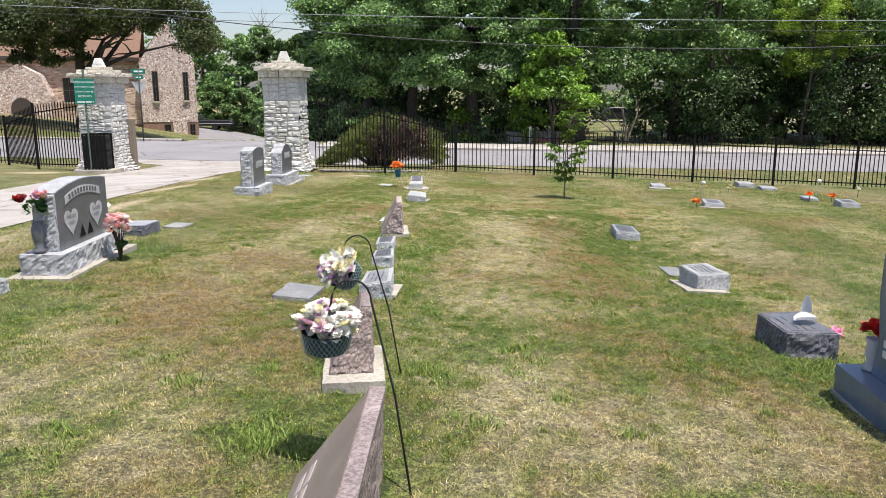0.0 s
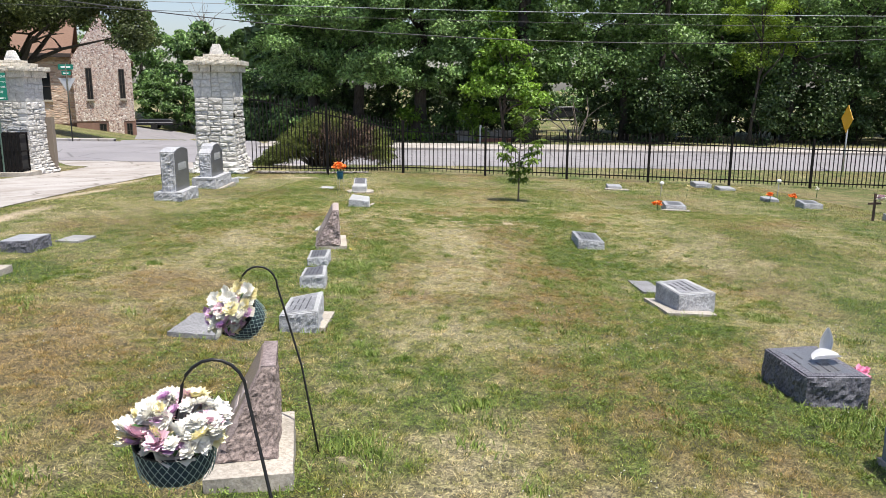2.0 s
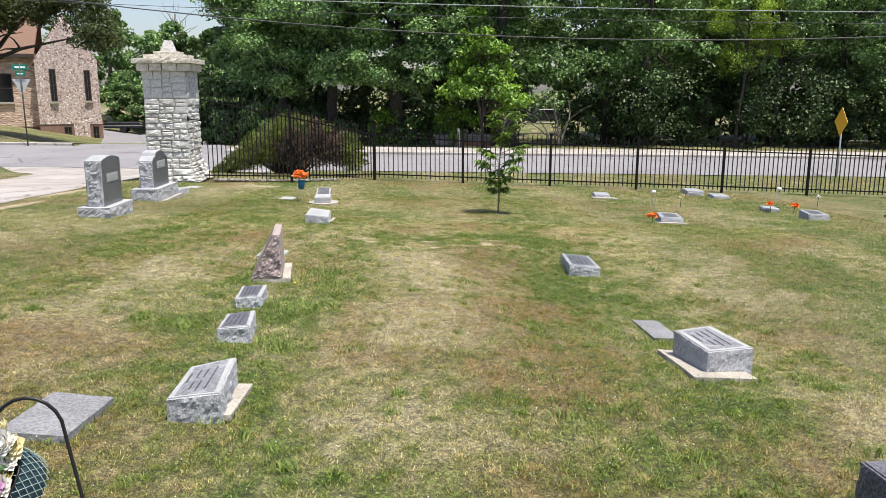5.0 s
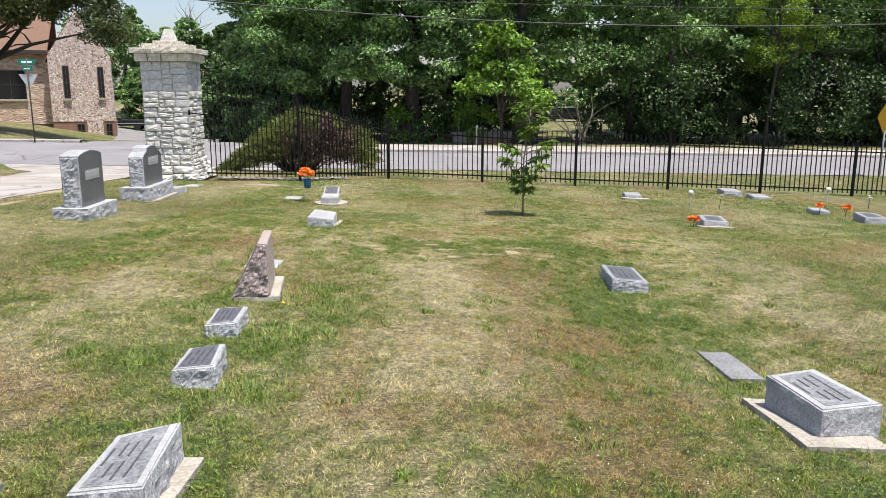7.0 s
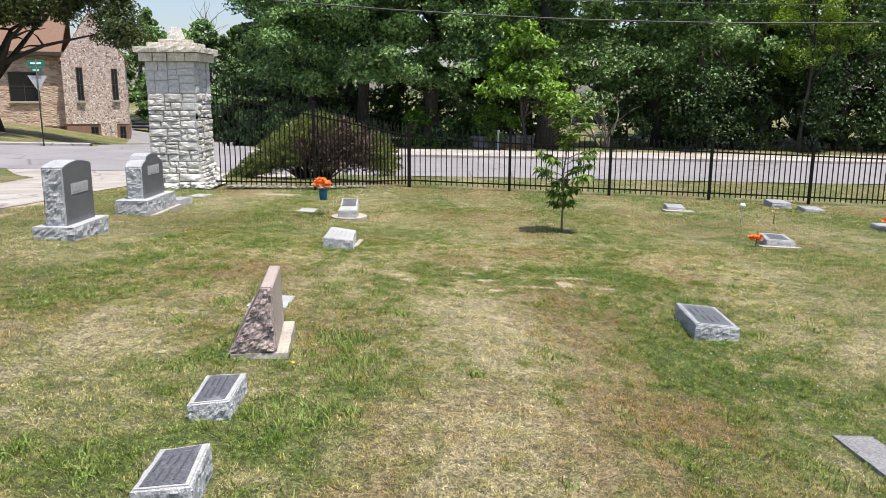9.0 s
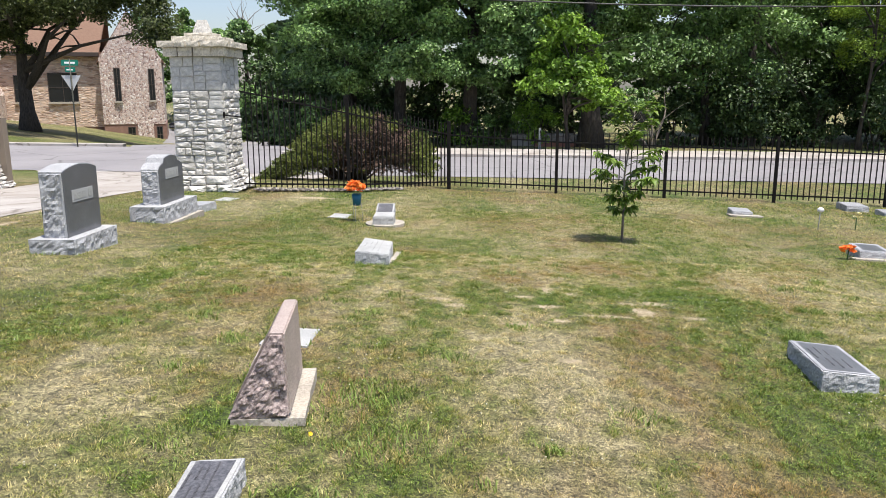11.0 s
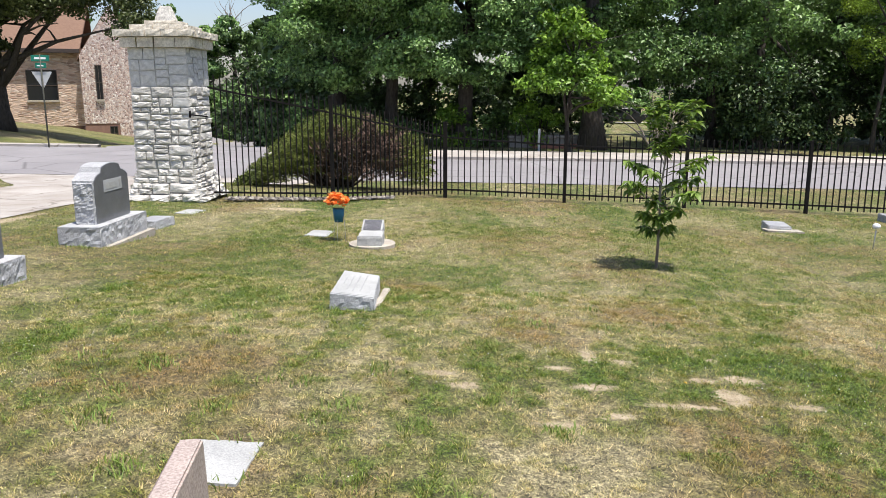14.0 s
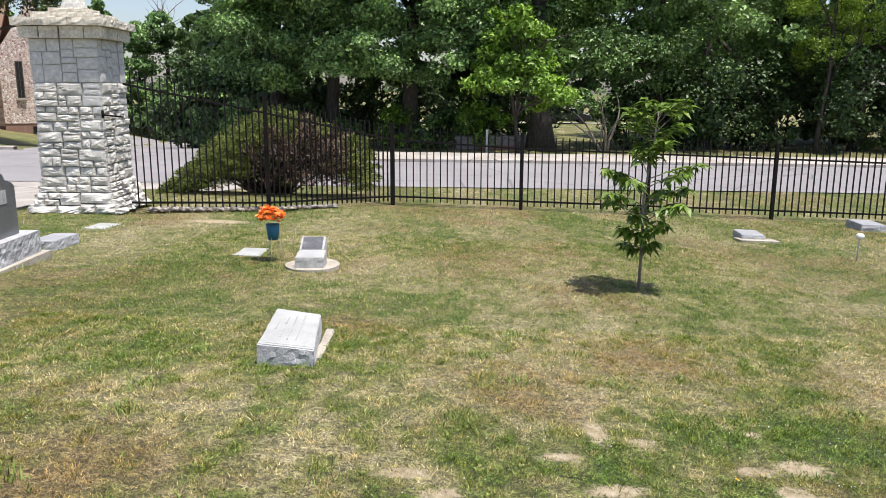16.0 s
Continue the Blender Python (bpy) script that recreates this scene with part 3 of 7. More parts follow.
def keep(x0, y0, x1, y1):
    STONES.append((x0, y0, x1, y1))


def sheet_mesh(name, xs, ys, height, lift=0.0, inside=None):
    X, Y = np.meshgrid(xs, ys)
    Z = height(X, Y) + lift
    v = np.stack([X, Y, Z], -1).reshape(-1, 3)
    nx = len(xs)
    i, j = np.meshgrid(np.arange(nx - 1), np.arange(len(ys) - 1))
    q = (j * nx + i).ravel()
    f = np.stack([q, q + 1, q + nx + 1, q + nx], -1)
    if inside is not None:
        c = v[f].mean(1)
        f = f[inside(c[:, 0], c[:, 1])]
    me = quick_mesh(name, v, f.ravel(), 4)
    me.polygons.foreach_set("use_smooth", np.ones(len(me.polygons), bool))
    return me


def ground():
    xs = np.r_[np.array([-900, -500, -280, -160, -100, -70, -50, -38, -30]), np.arange(-24, -12, 1.5), np.arange(-12, -6, 0.25), np.arange(-6, 0, 0.125), np.arange(0, 3.4, 0.05), np.arange(3.4, 9, 0.125), np.arange(9, 20, 0.25), np.arange(20, 40, 2), np.array([42, 50, 65, 90, 130, 200, 320, 550, 900])]
    ys = np.r_[np.array([-900, -400, -150, -60, -30, -18, -12]), np.arange(-8, 0, 0.25), np.arange(0, 8.6, 0.125), np.arange(8.6, 11.2, 0.05), np.arange(11.2, 22, 0.125), np.arange(22, 40, 0.25), np.arange(40, 80, 1.5), np.array([82, 95, 120, 170, 260, 420, 900])]

    def h(x, y):
        return turf(x, y) - 0.06 * smooth01(27.7, 28.4, y) * (1 - smooth01(36.5, 38, y))
    me = sheet_mesh("ground", xs, ys, h)
    X, Y = np.meshgrid(xs, ys)
    dry, rust = lawn_state(X.ravel(), Y.ravel())
    give(me, "dryness", dry)
    give(me, "thatch", rust)
    give(me, "bareness", bareness(X.ravel(), Y.ravel()))
    tagged(put("ground", me, "lawn"), "dry mown summer lawn sloping gently down to the road", "lawn", kind="structure")


def strip(name, left, right, material, label, category, lift=0.012, step=0.5, parent=None):
    """A paved strip between two edge lines of equally many points, laid on the ground."""
    left, right = np.array(left, float), np.array(right, float)
    t = np.linspace(0, 1, len(left))
    n = max(3, int(np.linalg.norm(np.diff(left, axis=0), axis=1).sum() / step))
    u = np.linspace(0, 1, n)
    L = np.stack([np.interp(u, t, left[:, k]) for k in (0, 1)], -1)
    R = np.stack([np.interp(u, t, right[:, k]) for k in (0, 1)], -1)
    m = 12
    w = np.linspace(0, 1, m)[None, :, None]
    P = L[:, None] * (1 - w) + R[:, None] * w
    Z = terrain(P[..., 0], P[..., 1])[..., None] + lift
    v = np.concatenate([P, Z], -1).reshape(-1, 3)
    i, j = np.meshgrid(np.arange(m - 1), np.arange(n - 1))
    q = (j * m + i).ravel()
    f = np.stack([q, q + 1, q + m + 1, q + m], -1).ravel()
    ob = put(name, quick_mesh(name, v, f, 4), material, parent)
    return tagged(ob, label, category, kind="structure")


def roads():
    xs = np.arange(-90, 121, 3.0)
    wob = 0.06 * np.sin(xs * 0.9)
    strip("road", np.stack([xs, 34.2 + 0 * xs], -1), np.stack([xs, 27.3 + wob - 0.02 * xs], -1), "asphalt", "worn light-grey asphalt street behind the fence", "road", 0.0)
    strip("road_side", [(-13.5, 33.8), (-14.6, 37), (-17.2, 44), (-20, 52), (-24, 63), (-32, 75)], [(-6.0, 33.8), (-7.6, 37), (-9.6, 42), (-12.6, 50), (-15.5, 60), (-18, 75)], "asphalt", "grey asphalt side street leading away past the church", "road", 0.006)
    # pale sidewalk and kerb on the far side
    strip("road_shoulder", [(-90, 37.25), (-40, 37.25), (-14.0, 37.25)], [(-90, 34.0), (-40, 34.0), (-13.0, 34.0)], "asphalt", "worn asphalt beside the church lawn", "road", 0.003)
    for a, b, y1, y2 in ((-7.2, 120.0, 34.2, 36.9), (-90.0, -15.0, 37.2, 37.5)):
        bm = bmesh.new()
        n = int((b - a) / 2)
        prof = [(y1, -0.05), (y1, 0.10), (y1 + 0.05, 0.12), (y1 + 0.16, 0.12), (y2, 0.13), (y2, -0.1)]
        rows = []
        for i in range(n + 1):
            x = a + (b - a) * i / n
            rows.append([bm.verts.new((x, yy, TH(x, y1) + zz)) for yy, zz in prof])
        for p, q in zip(rows, rows[1:]):
            for s in range(len(prof) - 1):
                bm.faces.new((p[s], q[s], q[s + 1], p[s + 1]))
        bmesh.ops.recalc_face_normals(bm, faces=bm.faces)
        tagged(put("pavement", bm, "concrete"), "pale concrete pavement and kerb beside the street", "pavement", kind="structure")
    # cemetery drive between the gate pillars
    strip("drive", [(-8.6, -8), (-8.9, 4), (-9.2, 10), (-9.55, 13.8), (-9.95, 17), (-9.9, 20.3), (-9.9, 23.2), (-13.2, 27.6)], [(-4.5, -8), (-4.9, 4), (-5.02, 8), (-5.4, 11.5), (-6.0, 15), (-6.22, 18.4), (-5.9, 22), (-3.6, 27.6)], "concrete", "pale cracked concrete cemetery drive", "driveway", -0.010)



# ---- iron fence ----
def fence_run(fence, pts, height, pickets=19, tall=None, first=0):
    """Posts at the points, rails and pickets between them. tall: height at each point."""
    tall = tall or [height] * len(pts)
    post_me = bpy.data.meshes.new("post")
    bm = boxed((-0.032, -0.032, -0.25), (0.032, 0.032, 1.0), 0.004)
    box(bm, (-0.034, -0.034, 1.0), (0.034, 0.034, 1.02), 0.004)
    bm.to_mesh(post_me)
    bm.free()
    post_me.materials.append(MATS["black_iron"])
    pick_me = bpy.data.meshes.new("picket")
    bm = boxed((-0.0105, -0.0105, 0.04), (0.0105, 0.0105, 0.975))
    v = [bm.verts.new(p) for p in ((-0.0105, -0.0105, 0.976), (0.0105, -0.0105, 0.976), (0.0105, 0.0105, 0.976), (-0.0105, 0.0105, 0.976), (0, 0, 1.0))]
    for a, b in ((0, 1), (1, 2), (2, 3), (3, 0)):
        bm.faces.new((v[a], v[b], v[4]))
    bm.to_mesh(pick_me)
    bm.free()
    pick_me.materials.append(MATS["black_iron"])
    for k, (x, y) in enumerate(pts):
        if k < first:
            continue
        ob = new("post", post_me)
        ob.parent = fence
        ob.matrix_basis = Matrix.Translation((x, y, TH(x, y))) @ Matrix.Diagonal((1, 1, tall[k], 1))
    for k in range(len(pts) - 1):
        (x0, y0), (x1, y1) = pts[k], pts[k + 1]
        z0, z1 = TH(x0, y0), TH(x1, y1)
        h0, h1 = tall[k], tall[k + 1]
        yaw = math.atan2(y1 - y0, x1 - x0)
        for low, hi in ((0.15, 0.15), (h0 - 0.27, h1 - 0.27)):
            bm = bmesh.new()
            a, b = Vector((x0, y0, z0 + low)), Vector((x1, y1, z1 + hi))
            side = Vector((-math.sin(yaw), math.cos(yaw), 0)) * 0.017
            up = Vector((0, 0, 0.016))
            vs = [bm.verts.new(p + s * side + u * up) for p in (a, b) for s, u in ((-1, -1), (1, -1), (1, 1), (-1, 1))]
            for q in ((0, 1, 5, 4), (1, 2, 6, 5), (2, 3, 7, 6), (3, 0, 4, 7)):
                bm.faces.new([vs[i] for i in q])
            part("rail", bm, "black_iron", fence)
        for i in range(1, pickets + 1):
            t = i / (pickets + 1)
            x, y, z, h = x0 + (x1 - x0) * t, y0 + (y1 - y0) * t, z0 + (z1 - z0) * t, h0 + (h1 - h0) * t
            ob = new("picket", pick_me)
            ob.parent = fence
            ob.matrix_basis = Matrix.Translation((x, y, z)) @ Matrix.Rotation(yaw, 4, 'Z') @ Matrix.Diagonal((1, 1, h - 0.02, 1))


def fences():
    f = thing("iron_fence", (0, 0, 0), "black iron picket fence along the street edge of the lawn", "fence")
    fence_run(f, [(i * 2.44, 22.0) for i in range(14)], 1.42, 18, [1.49, 1.42] + [1.42] * 12)
    g = thing("iron_fence", (0, 0, 0), "tall black iron fence curving from the stone pillar", "fence")
    fence_run(g, [(-3.95, 19.38), (-1.98, 20.1)], 1.9, 19, [2.22, 1.88], 1)
    fence_run(g, [(-1.98, 20.1), (-0.02, 21.99)], 1.6, 24, [1.88, 1.50], 1)
    h = thing("iron_fence", (0, 0, 0), "black iron picket fence beyond the cemetery drive", "fence")
    fence_run(h, [(-11.0, 20.7), (-13.1, 21.2)], 2.0, 19, [2.25, 2.0], 1)
    fence_run(h, [(-13.1, 21.2), (-15.1, 22.8)], 1.9, 22, [2.0, 1.6], 1)
    fence_run(h, [(-15.1, 22.8), (-17.54, 22.8), (-19.98, 22.8), (-22.4, 22.8)], 1.45, 18, None, 1)
    bm = bmesh.new()
    tube(bm, [(-4.25, 19.3, 1.75), (-3.95, 19.32, 1.72)], 0.014, 6)
    tube(bm, [(-4.25, 19.3, 1.70), (-4.25, 19.3, 1.82)], 0.02, 6)
    part("bracket", bm, "black_iron", g)


# ---- gate pillars ----
def stone_pool(n, rough, seed):
    pool = []
    for k in range(n):
        bm = hexa([(-.5, -1, -.5), (.5, -1, -.5), (-.5, 0, -.5), (.5, 0, -.5), (-.5, -1, .5), (.5, -1, .5), (-.5, 0, .5), (.5, 0, .5)], (6, 1, 6), {"-y": rough}, seed + k, 4.6, 0.05)
        for v in bm.verts:
            if v.co.y < -0.45:
                v.co.y -= 2.0 * rough * max(0, 1 - (2 * v.co.x) ** 4) * max(0, 1 - (2 * v.co.z) ** 4) * 0.55
        me = bpy.data.meshes.new("stone")
        bm.to_mesh(me)
        bm.free()
        pool.append(me)
    return pool


def pillar(place, label, seed):
    """Square limestone gate pillar: flared foot, ashlar faces, stepped cap and finial."""
    rng = np.random.default_rng(seed)
    p = thing("gate_pillar", place, label, "gate pillar", "gate pillars")
    half, H = 0.50, 2.62
    part("core", boxed((-half + 0.016, -half + 0.016, -0.3), (half - 0.016, half - 0.016, H), 0.01), "mortar", p)
    pools = {"r": stone_pool(16, 0.24, seed), "s": stone_pool(4, 0.06, seed + 40)}
    for me in pools["r"]:
        me.materials.append(MATS["limestone_rough"])
    for me in pools["s"]:
        me.materials.append(MATS["limestone_smooth"])
    for face in range(4):
        turn = Matrix.Rotation(face * math.pi / 2, 4, 'Z')
        cells = [(-half, 0.0, half, 1.98), (-half, 1.98, half, H)]
        done = []
        while cells:
            x0, z0, x1, z1 = cells.pop()
            w, h = x1 - x0, z1 - z0
            ashlar = z0 >= 1.97
            lim_w, lim_h = rng.uniform(0.26, 0.50), rng.uniform(0.17, 0.32) if ashlar else rng.uniform(0.12, 0.22)
            if h > 0.75 or (h > lim_h and h * (1.3 if ashlar else 1.9) > w):
                c = z0 + h * rng.uniform(0.36, 0.64)
                cells += [(x0, z0, x1, c), (x0, c, x1, z1)]
            elif w > lim_w:
                c = x0 + w * rng.uniform(0.34, 0.66)
                cells += [(x0, z0, c, z1), (c, z0, x1, z1)]
            else:
                done.append((x0, z0, x1, z1))
        for x0, z0, x1, z1 in done:
            zm = (z0 + z1) / 2
            flare = 0.20 * max(0.0, 1 - zm / 0.66) ** 2
            k = (half + flare) / half
            smooth = zm > 1.98 or (zm > 1.42 and x0 > 0.17)
            pool = pools["s" if smooth else "r"]
            ob = new("stone", pool[rng.integers(len(pool))])
            ob.parent = p
            depth = 0.075 + flare
            out = half + flare + rng.uniform(-0.010, 0.014) + (0.012 if not smooth else 0.0)
            flip = -1 if rng.uniform() < 0.5 else 1
            ob.matrix_basis = turn @ Matrix.Translation(((x0 + x1) / 2 * k, -out + depth, zm)) @ Matrix.Rotation(rng.normal() * (0.0 if smooth else 0.022), 4, 'Y') @ Matrix.Diagonal((flip * ((x1 - x0) * k - 0.009), depth, z1 - z0 - 0.009, 1))
    # corbel course, cap slabs and finial
    def course(name, r, z0, z1, n, amp, mat_name, k):
        for i in range(4):
            turn = Matrix.Rotation(i * math.pi / 2, 4, 'Z')
            lengths = np.cumsum(rng.uniform(0.7, 1.3, n))
            cuts = np.r_[0, lengths / lengths[-1]] * (2 * r - 0.24) - r
            for a, b in zip(cuts[:-1], cuts[1:]):
                bm = block((a + 0.006, -r + rng.uniform(-0.012, 0.012), z0), (b - 0.006, -r + 0.25, z1), (4, 2, 3), {"-y": amp}, seed + k + i, 0.012)
                bm.transform(turn)
                part("cap_stone", bm, mat_name, p)
    course("corbel", 0.60, H, H + 0.17, 3, 0.012, "limestone_cap", 3)
    course("cap", 0.68, H + 0.175, H + 0.29, 4, 0.022, "limestone_cap", 9)
    part("cap_core", boxed((-0.5, -0.5, H), (0.5, 0.5, H + 0.285)), "limestone_cap", p)
    course("cap", 0.47, H + 0.29, H + 0.385, 2, 0.02, "limestone_cap", 17)
    part("cap_core", boxed((-0.3, -0.3, H + 0.28), (0.3, 0.3, H + 0.38)), "limestone_cap", p)
    part("cap_step", block((-0.28, -0.28, H + 0.385), (0.28, 0.28, H + 0.46), (6, 6, 3), {"-x": .014, "+x": .014, "-y": .014, "+y": .014}, seed + 5, 0.012), "limestone_cap", p)
    t = H + 0.46
    part("finial", hexa([(-.16, -.16, t), (.16, -.16, t), (-.16, .16, t), (.16, .16, t), (-.085, -.085, t + .26), (.085, -.085, t + .26), (-.085, .085, t + .26), (.085, .085, t + .26)], (4, 4, 4), {"-x": .012, "+x": .012, "-y": .012, "+y": .012, "+z": .012}, seed + 8, 9, 0.02), "limestone_rough", p)
    return p


# ---- headstones ----
def bars(parent, origin, along, up, rows, material="engraving", out=None, h=0.03, seed=0):
    """Unreadable carving as plain short bars on a face. rows: (start, end, height) in metres along and up the face."""
    rng = np.random.default_rng(seed)
    along, up = Vector(along).normalized(), Vector(up).normalized()
    n = along.cross(up) if out is None else Vector(out)
    n = n.normalized() * 0.0025
    for a, b, z in rows:
        s = a
        while s < b - 0.3 * h:
            w = min(rng.uniform(3.0, 6.5) * h, b - s)
            bm = bmesh.new()
            q = Vector(origin) + along * s + up * z
            vs = [bm.verts.new(q + along * dx + up * dz + n * k) for k in (0, 1) for dx, dz in ((0, 0), (w, 0), (w, h), (0, h))]
            for f in ((4, 5, 6, 7), (0, 1, 5, 4), (1, 2, 6, 5), (2, 3, 7, 6), (3, 0, 4, 7)):
                bm.faces.new([vs[i] for i in f])
            s += w + 0.7 * h
            bmesh.ops.recalc_face_normals(bm, faces=bm.faces)
            part("carving", bm, material, parent)


def on_ground(x, y, dz=0.0):
    return (x, y, TH(x, y) + dz)


def slant_marker(x0, x1, y0, y1, top, rx0, rx1, label, slab=None, seed=0, turn=0.0, ridge="pink_sawn", lean=0.0, sawn=False):
    """Rose granite slant stone: sloping face towards -x, upright back, rock-pitched ends."""
    base = min(TH(x0, y0), TH(x1, y1), TH(x0, y1)) - 0.05
    cx, cy = (x0 + x1) / 2, (y0 + y1) / 2
    s = thing("slant_headstone", (cx, cy, base), label, "headstone", "rose granite headstones", turn=turn)
    z0 = 0.0
    if slab:
        sx0, sy0, sx1, sy1, st = slab
        part("footing", block((sx0 - cx, sy0 - cy, -0.05), (sx1 - cx, sy1 - cy, st - base), (4, 8, 2), {"-x": .01, "+x": .01, "-y": .02, "+y": .01}, seed + 3, 0.008), "footing", s)
        z0 = st - base
        keep(sx0, sy0, sx1, sy1)
    h = top - base
    a, b, c, d = x0 - cx, x1 - cx, rx0 - cx, rx1 - cx
    u, v = y0 - cy, y1 - cy
    nose = z0 + 0.05
    part("body", hexa([(a, u, z0), (b, u, z0), (a, v, z0), (b, v, z0), (c, u + lean, h), (d, u + lean, h), (c, v, h), (d, v, h)], (20, 22, 26), {"-y": .016, "+y": .016, "+x": .004 if sawn else .012}, seed, 24.0, 0.010), "pink_rock" if sawn else "pink_rock_dark", s)
    # sawn ridge, polished sloping face and sawn back, each a thin plate
    def plate(name, quad, t, material):
        q = [Vector(p) for p in quad]
        n = (q[1] - q[0]).cross(q[3] - q[0]).normalized() * t
        return part(name, hexa([q[0] - n * 2, q[1] - n * 2, q[3] - n * 2, q[2] - n * 2, q[0] + n, q[1] + n, q[3] + n, q[2] + n], (3, 6, 1), None, seed, 9, 0.003), material, s)
    e = 0.012
    plate("ridge", [(c - .004, u + lean + e, h), (d + .004, u + lean + e, h), (d + .004, v - e, h), (c - .004, v - e, h)], 0.006, ridge)
    if sawn:
        plate("back", [(b + .002, u + e, z0 + .02), (b + .002, v - e, z0 + .02), (d + .004, v - e, h), (d + .004, u + lean + e, h)], 0.006, "pink_sawn")
    k = 0.16
    lo = Vector((a + (c - a) * k, 0, z0 + (h - z0) * k))
    plate("face", [(c - .004, u + lean + e, h - .006), (c - .004, v - e, h - .006), (lo.x, v - e, lo.z), (lo.x, u + e, lo.z)], 0.008, "pink_face")
    slope = Vector((c - lo.x, 0, h - lo.z)).normalized()
    L = v - u
    bars(s, Vector((lo.x, v - 0.12, lo.z)) + Vector((-slope.z, 0, slope.x)) * 0.0085, (0, -1, 0), slope, [(0.05, L - 0.3, 0.16), (0.05, L * 0.45, 0.09), (L * 0.5, L - 0.3, 0.09)], "engraving_rose", (-slope.z, 0, slope.x), 0.035, seed)
    keep(x0 - .02, y0 - .03, x1 + .02, y1 + .03)
    return s


def bevel_marker(tops, label, face="granite_top", side="granite_rock", panel=None, seed=0, border=0.03, name="bevel_headstone", group="bevel headstones", carve=True, amp=0.012, wide=0.02):
    """Low stone with rock-pitched sides. tops: its four top corners (near-left, near-right, far-left, far-right)."""
    tops = [Vector(t) for t in tops]
    c = sum(tops, Vector()) / 4
    g = min(TH(t.x, t.y) for t in tops) - 0.06
    s = thing(name, (c.x, c.y, g), label, "headstone", group)
    q = [t - Vector((c.x, c.y, g)) for t in tops]
    lo = [Vector((t.x * (1 + wide), t.y * (1 + wide * 0.6), 0)) for t in q]
    fine = (18, 26, 10) if c.y < 10 else (12, 16, 7)
    part("body", hexa(lo + [t - Vector((0, 0, 0.004)) for t in q], fine, {"-x": amp, "+x": amp, "-y": amp, "+y": amp}, seed, 26, 0.007), side, s)
    up = (q[1] - q[0]).cross(q[2] - q[0]).normalized()
    if up.z < 0:
        up = -up
    mid = sum(q, Vector()) / 4
    rim = [t + (mid - t).normalized() * 0.016 for t in q]
    part("top", hexa([t - up * 0.014 for t in rim] + [t + up * 0.001 for t in rim], (10, 14, 1), None, seed, 9, 0.007), face, s)
    if panel:
        ax, ay = (q[1] - q[0]).normalized(), (q[2] - q[0]).normalized()
        inner = [q[0] + ax * border + ay * border, q[1] - ax * border + ay * border, q[2] + ax * border - ay * border, q[3] - ax * border - ay * border]
        part("panel", hexa([t - up * 0.004 for t in inner] + [t + up * 0.003 for t in inner], (2, 3, 1), None, seed, 9, 0.0), panel, s)
        if carve:
            al = (q[0] - q[2]).normalized()
            w = (q[1] - q[0]).length
            L = (q[2] - q[0]).length
            rows = [(L * .14, L * .82, w * .62), (L * .2, L * .46, w * .46), (L * .55, L * .84, w * .46), (L * .22, L * .44, w * .32), (L * .57, L * .8, w * .32), (L * .3, L * .6, w * .17)]
            bars(s, q[2] + up * 0.0035, al, ax, rows, "engraving_grey" if panel in ("granite_white", "granite_top") else "engraving_dark", up, w * 0.032, seed)
    keep(min(t.x for t in tops) - .01, min(t.y for t in tops) - .01, max(t.x for t in tops) + .01, max(t.y for t in tops) + .01)
    return s


def flat_marker(x0, y0, x1, y1, label, material="flat_slate", proud=0.025, turn=0.0, seed=0, carve=True, group="flat markers"):
    """Flat stone let into the lawn."""
    cx, cy = (x0 + x1) / 2, (y0 + y1) / 2
    s = thing("flat_marker", on_ground(cx, cy), label, "headstone", group, turn=turn)
    q = []
    for dz in (-0.12, proud - 0.012):
        for y in (y0, y1):
            for x in (x0, x1):
                q.append((x - cx, y - cy, TH(x, y) - TH(cx, cy) + dz))
    part("slab", hexa(q, (5, 8, 2), {"-x": .012, "+x": .012, "-y": .012, "+y": .012}, seed, 10, 0.01), material, s)
    if carve:
        L, w = y1 - y0, x1 - x0
        bars(s, Vector((-w / 2, L / 2, proud - 0.011)), (0, -1, 0), (1, 0, 0), [(L * .15, L * .8, w * .62), (L * .2, L * .7, w * .42), (L * .25, L * .6, w * .24)], "engraving_grey", (0, 0, 1), w * 0.08, seed)
    keep(x0 + 0.02, y0 + 0.02, x1 - 0.02, y1 - 0.02)
    return s


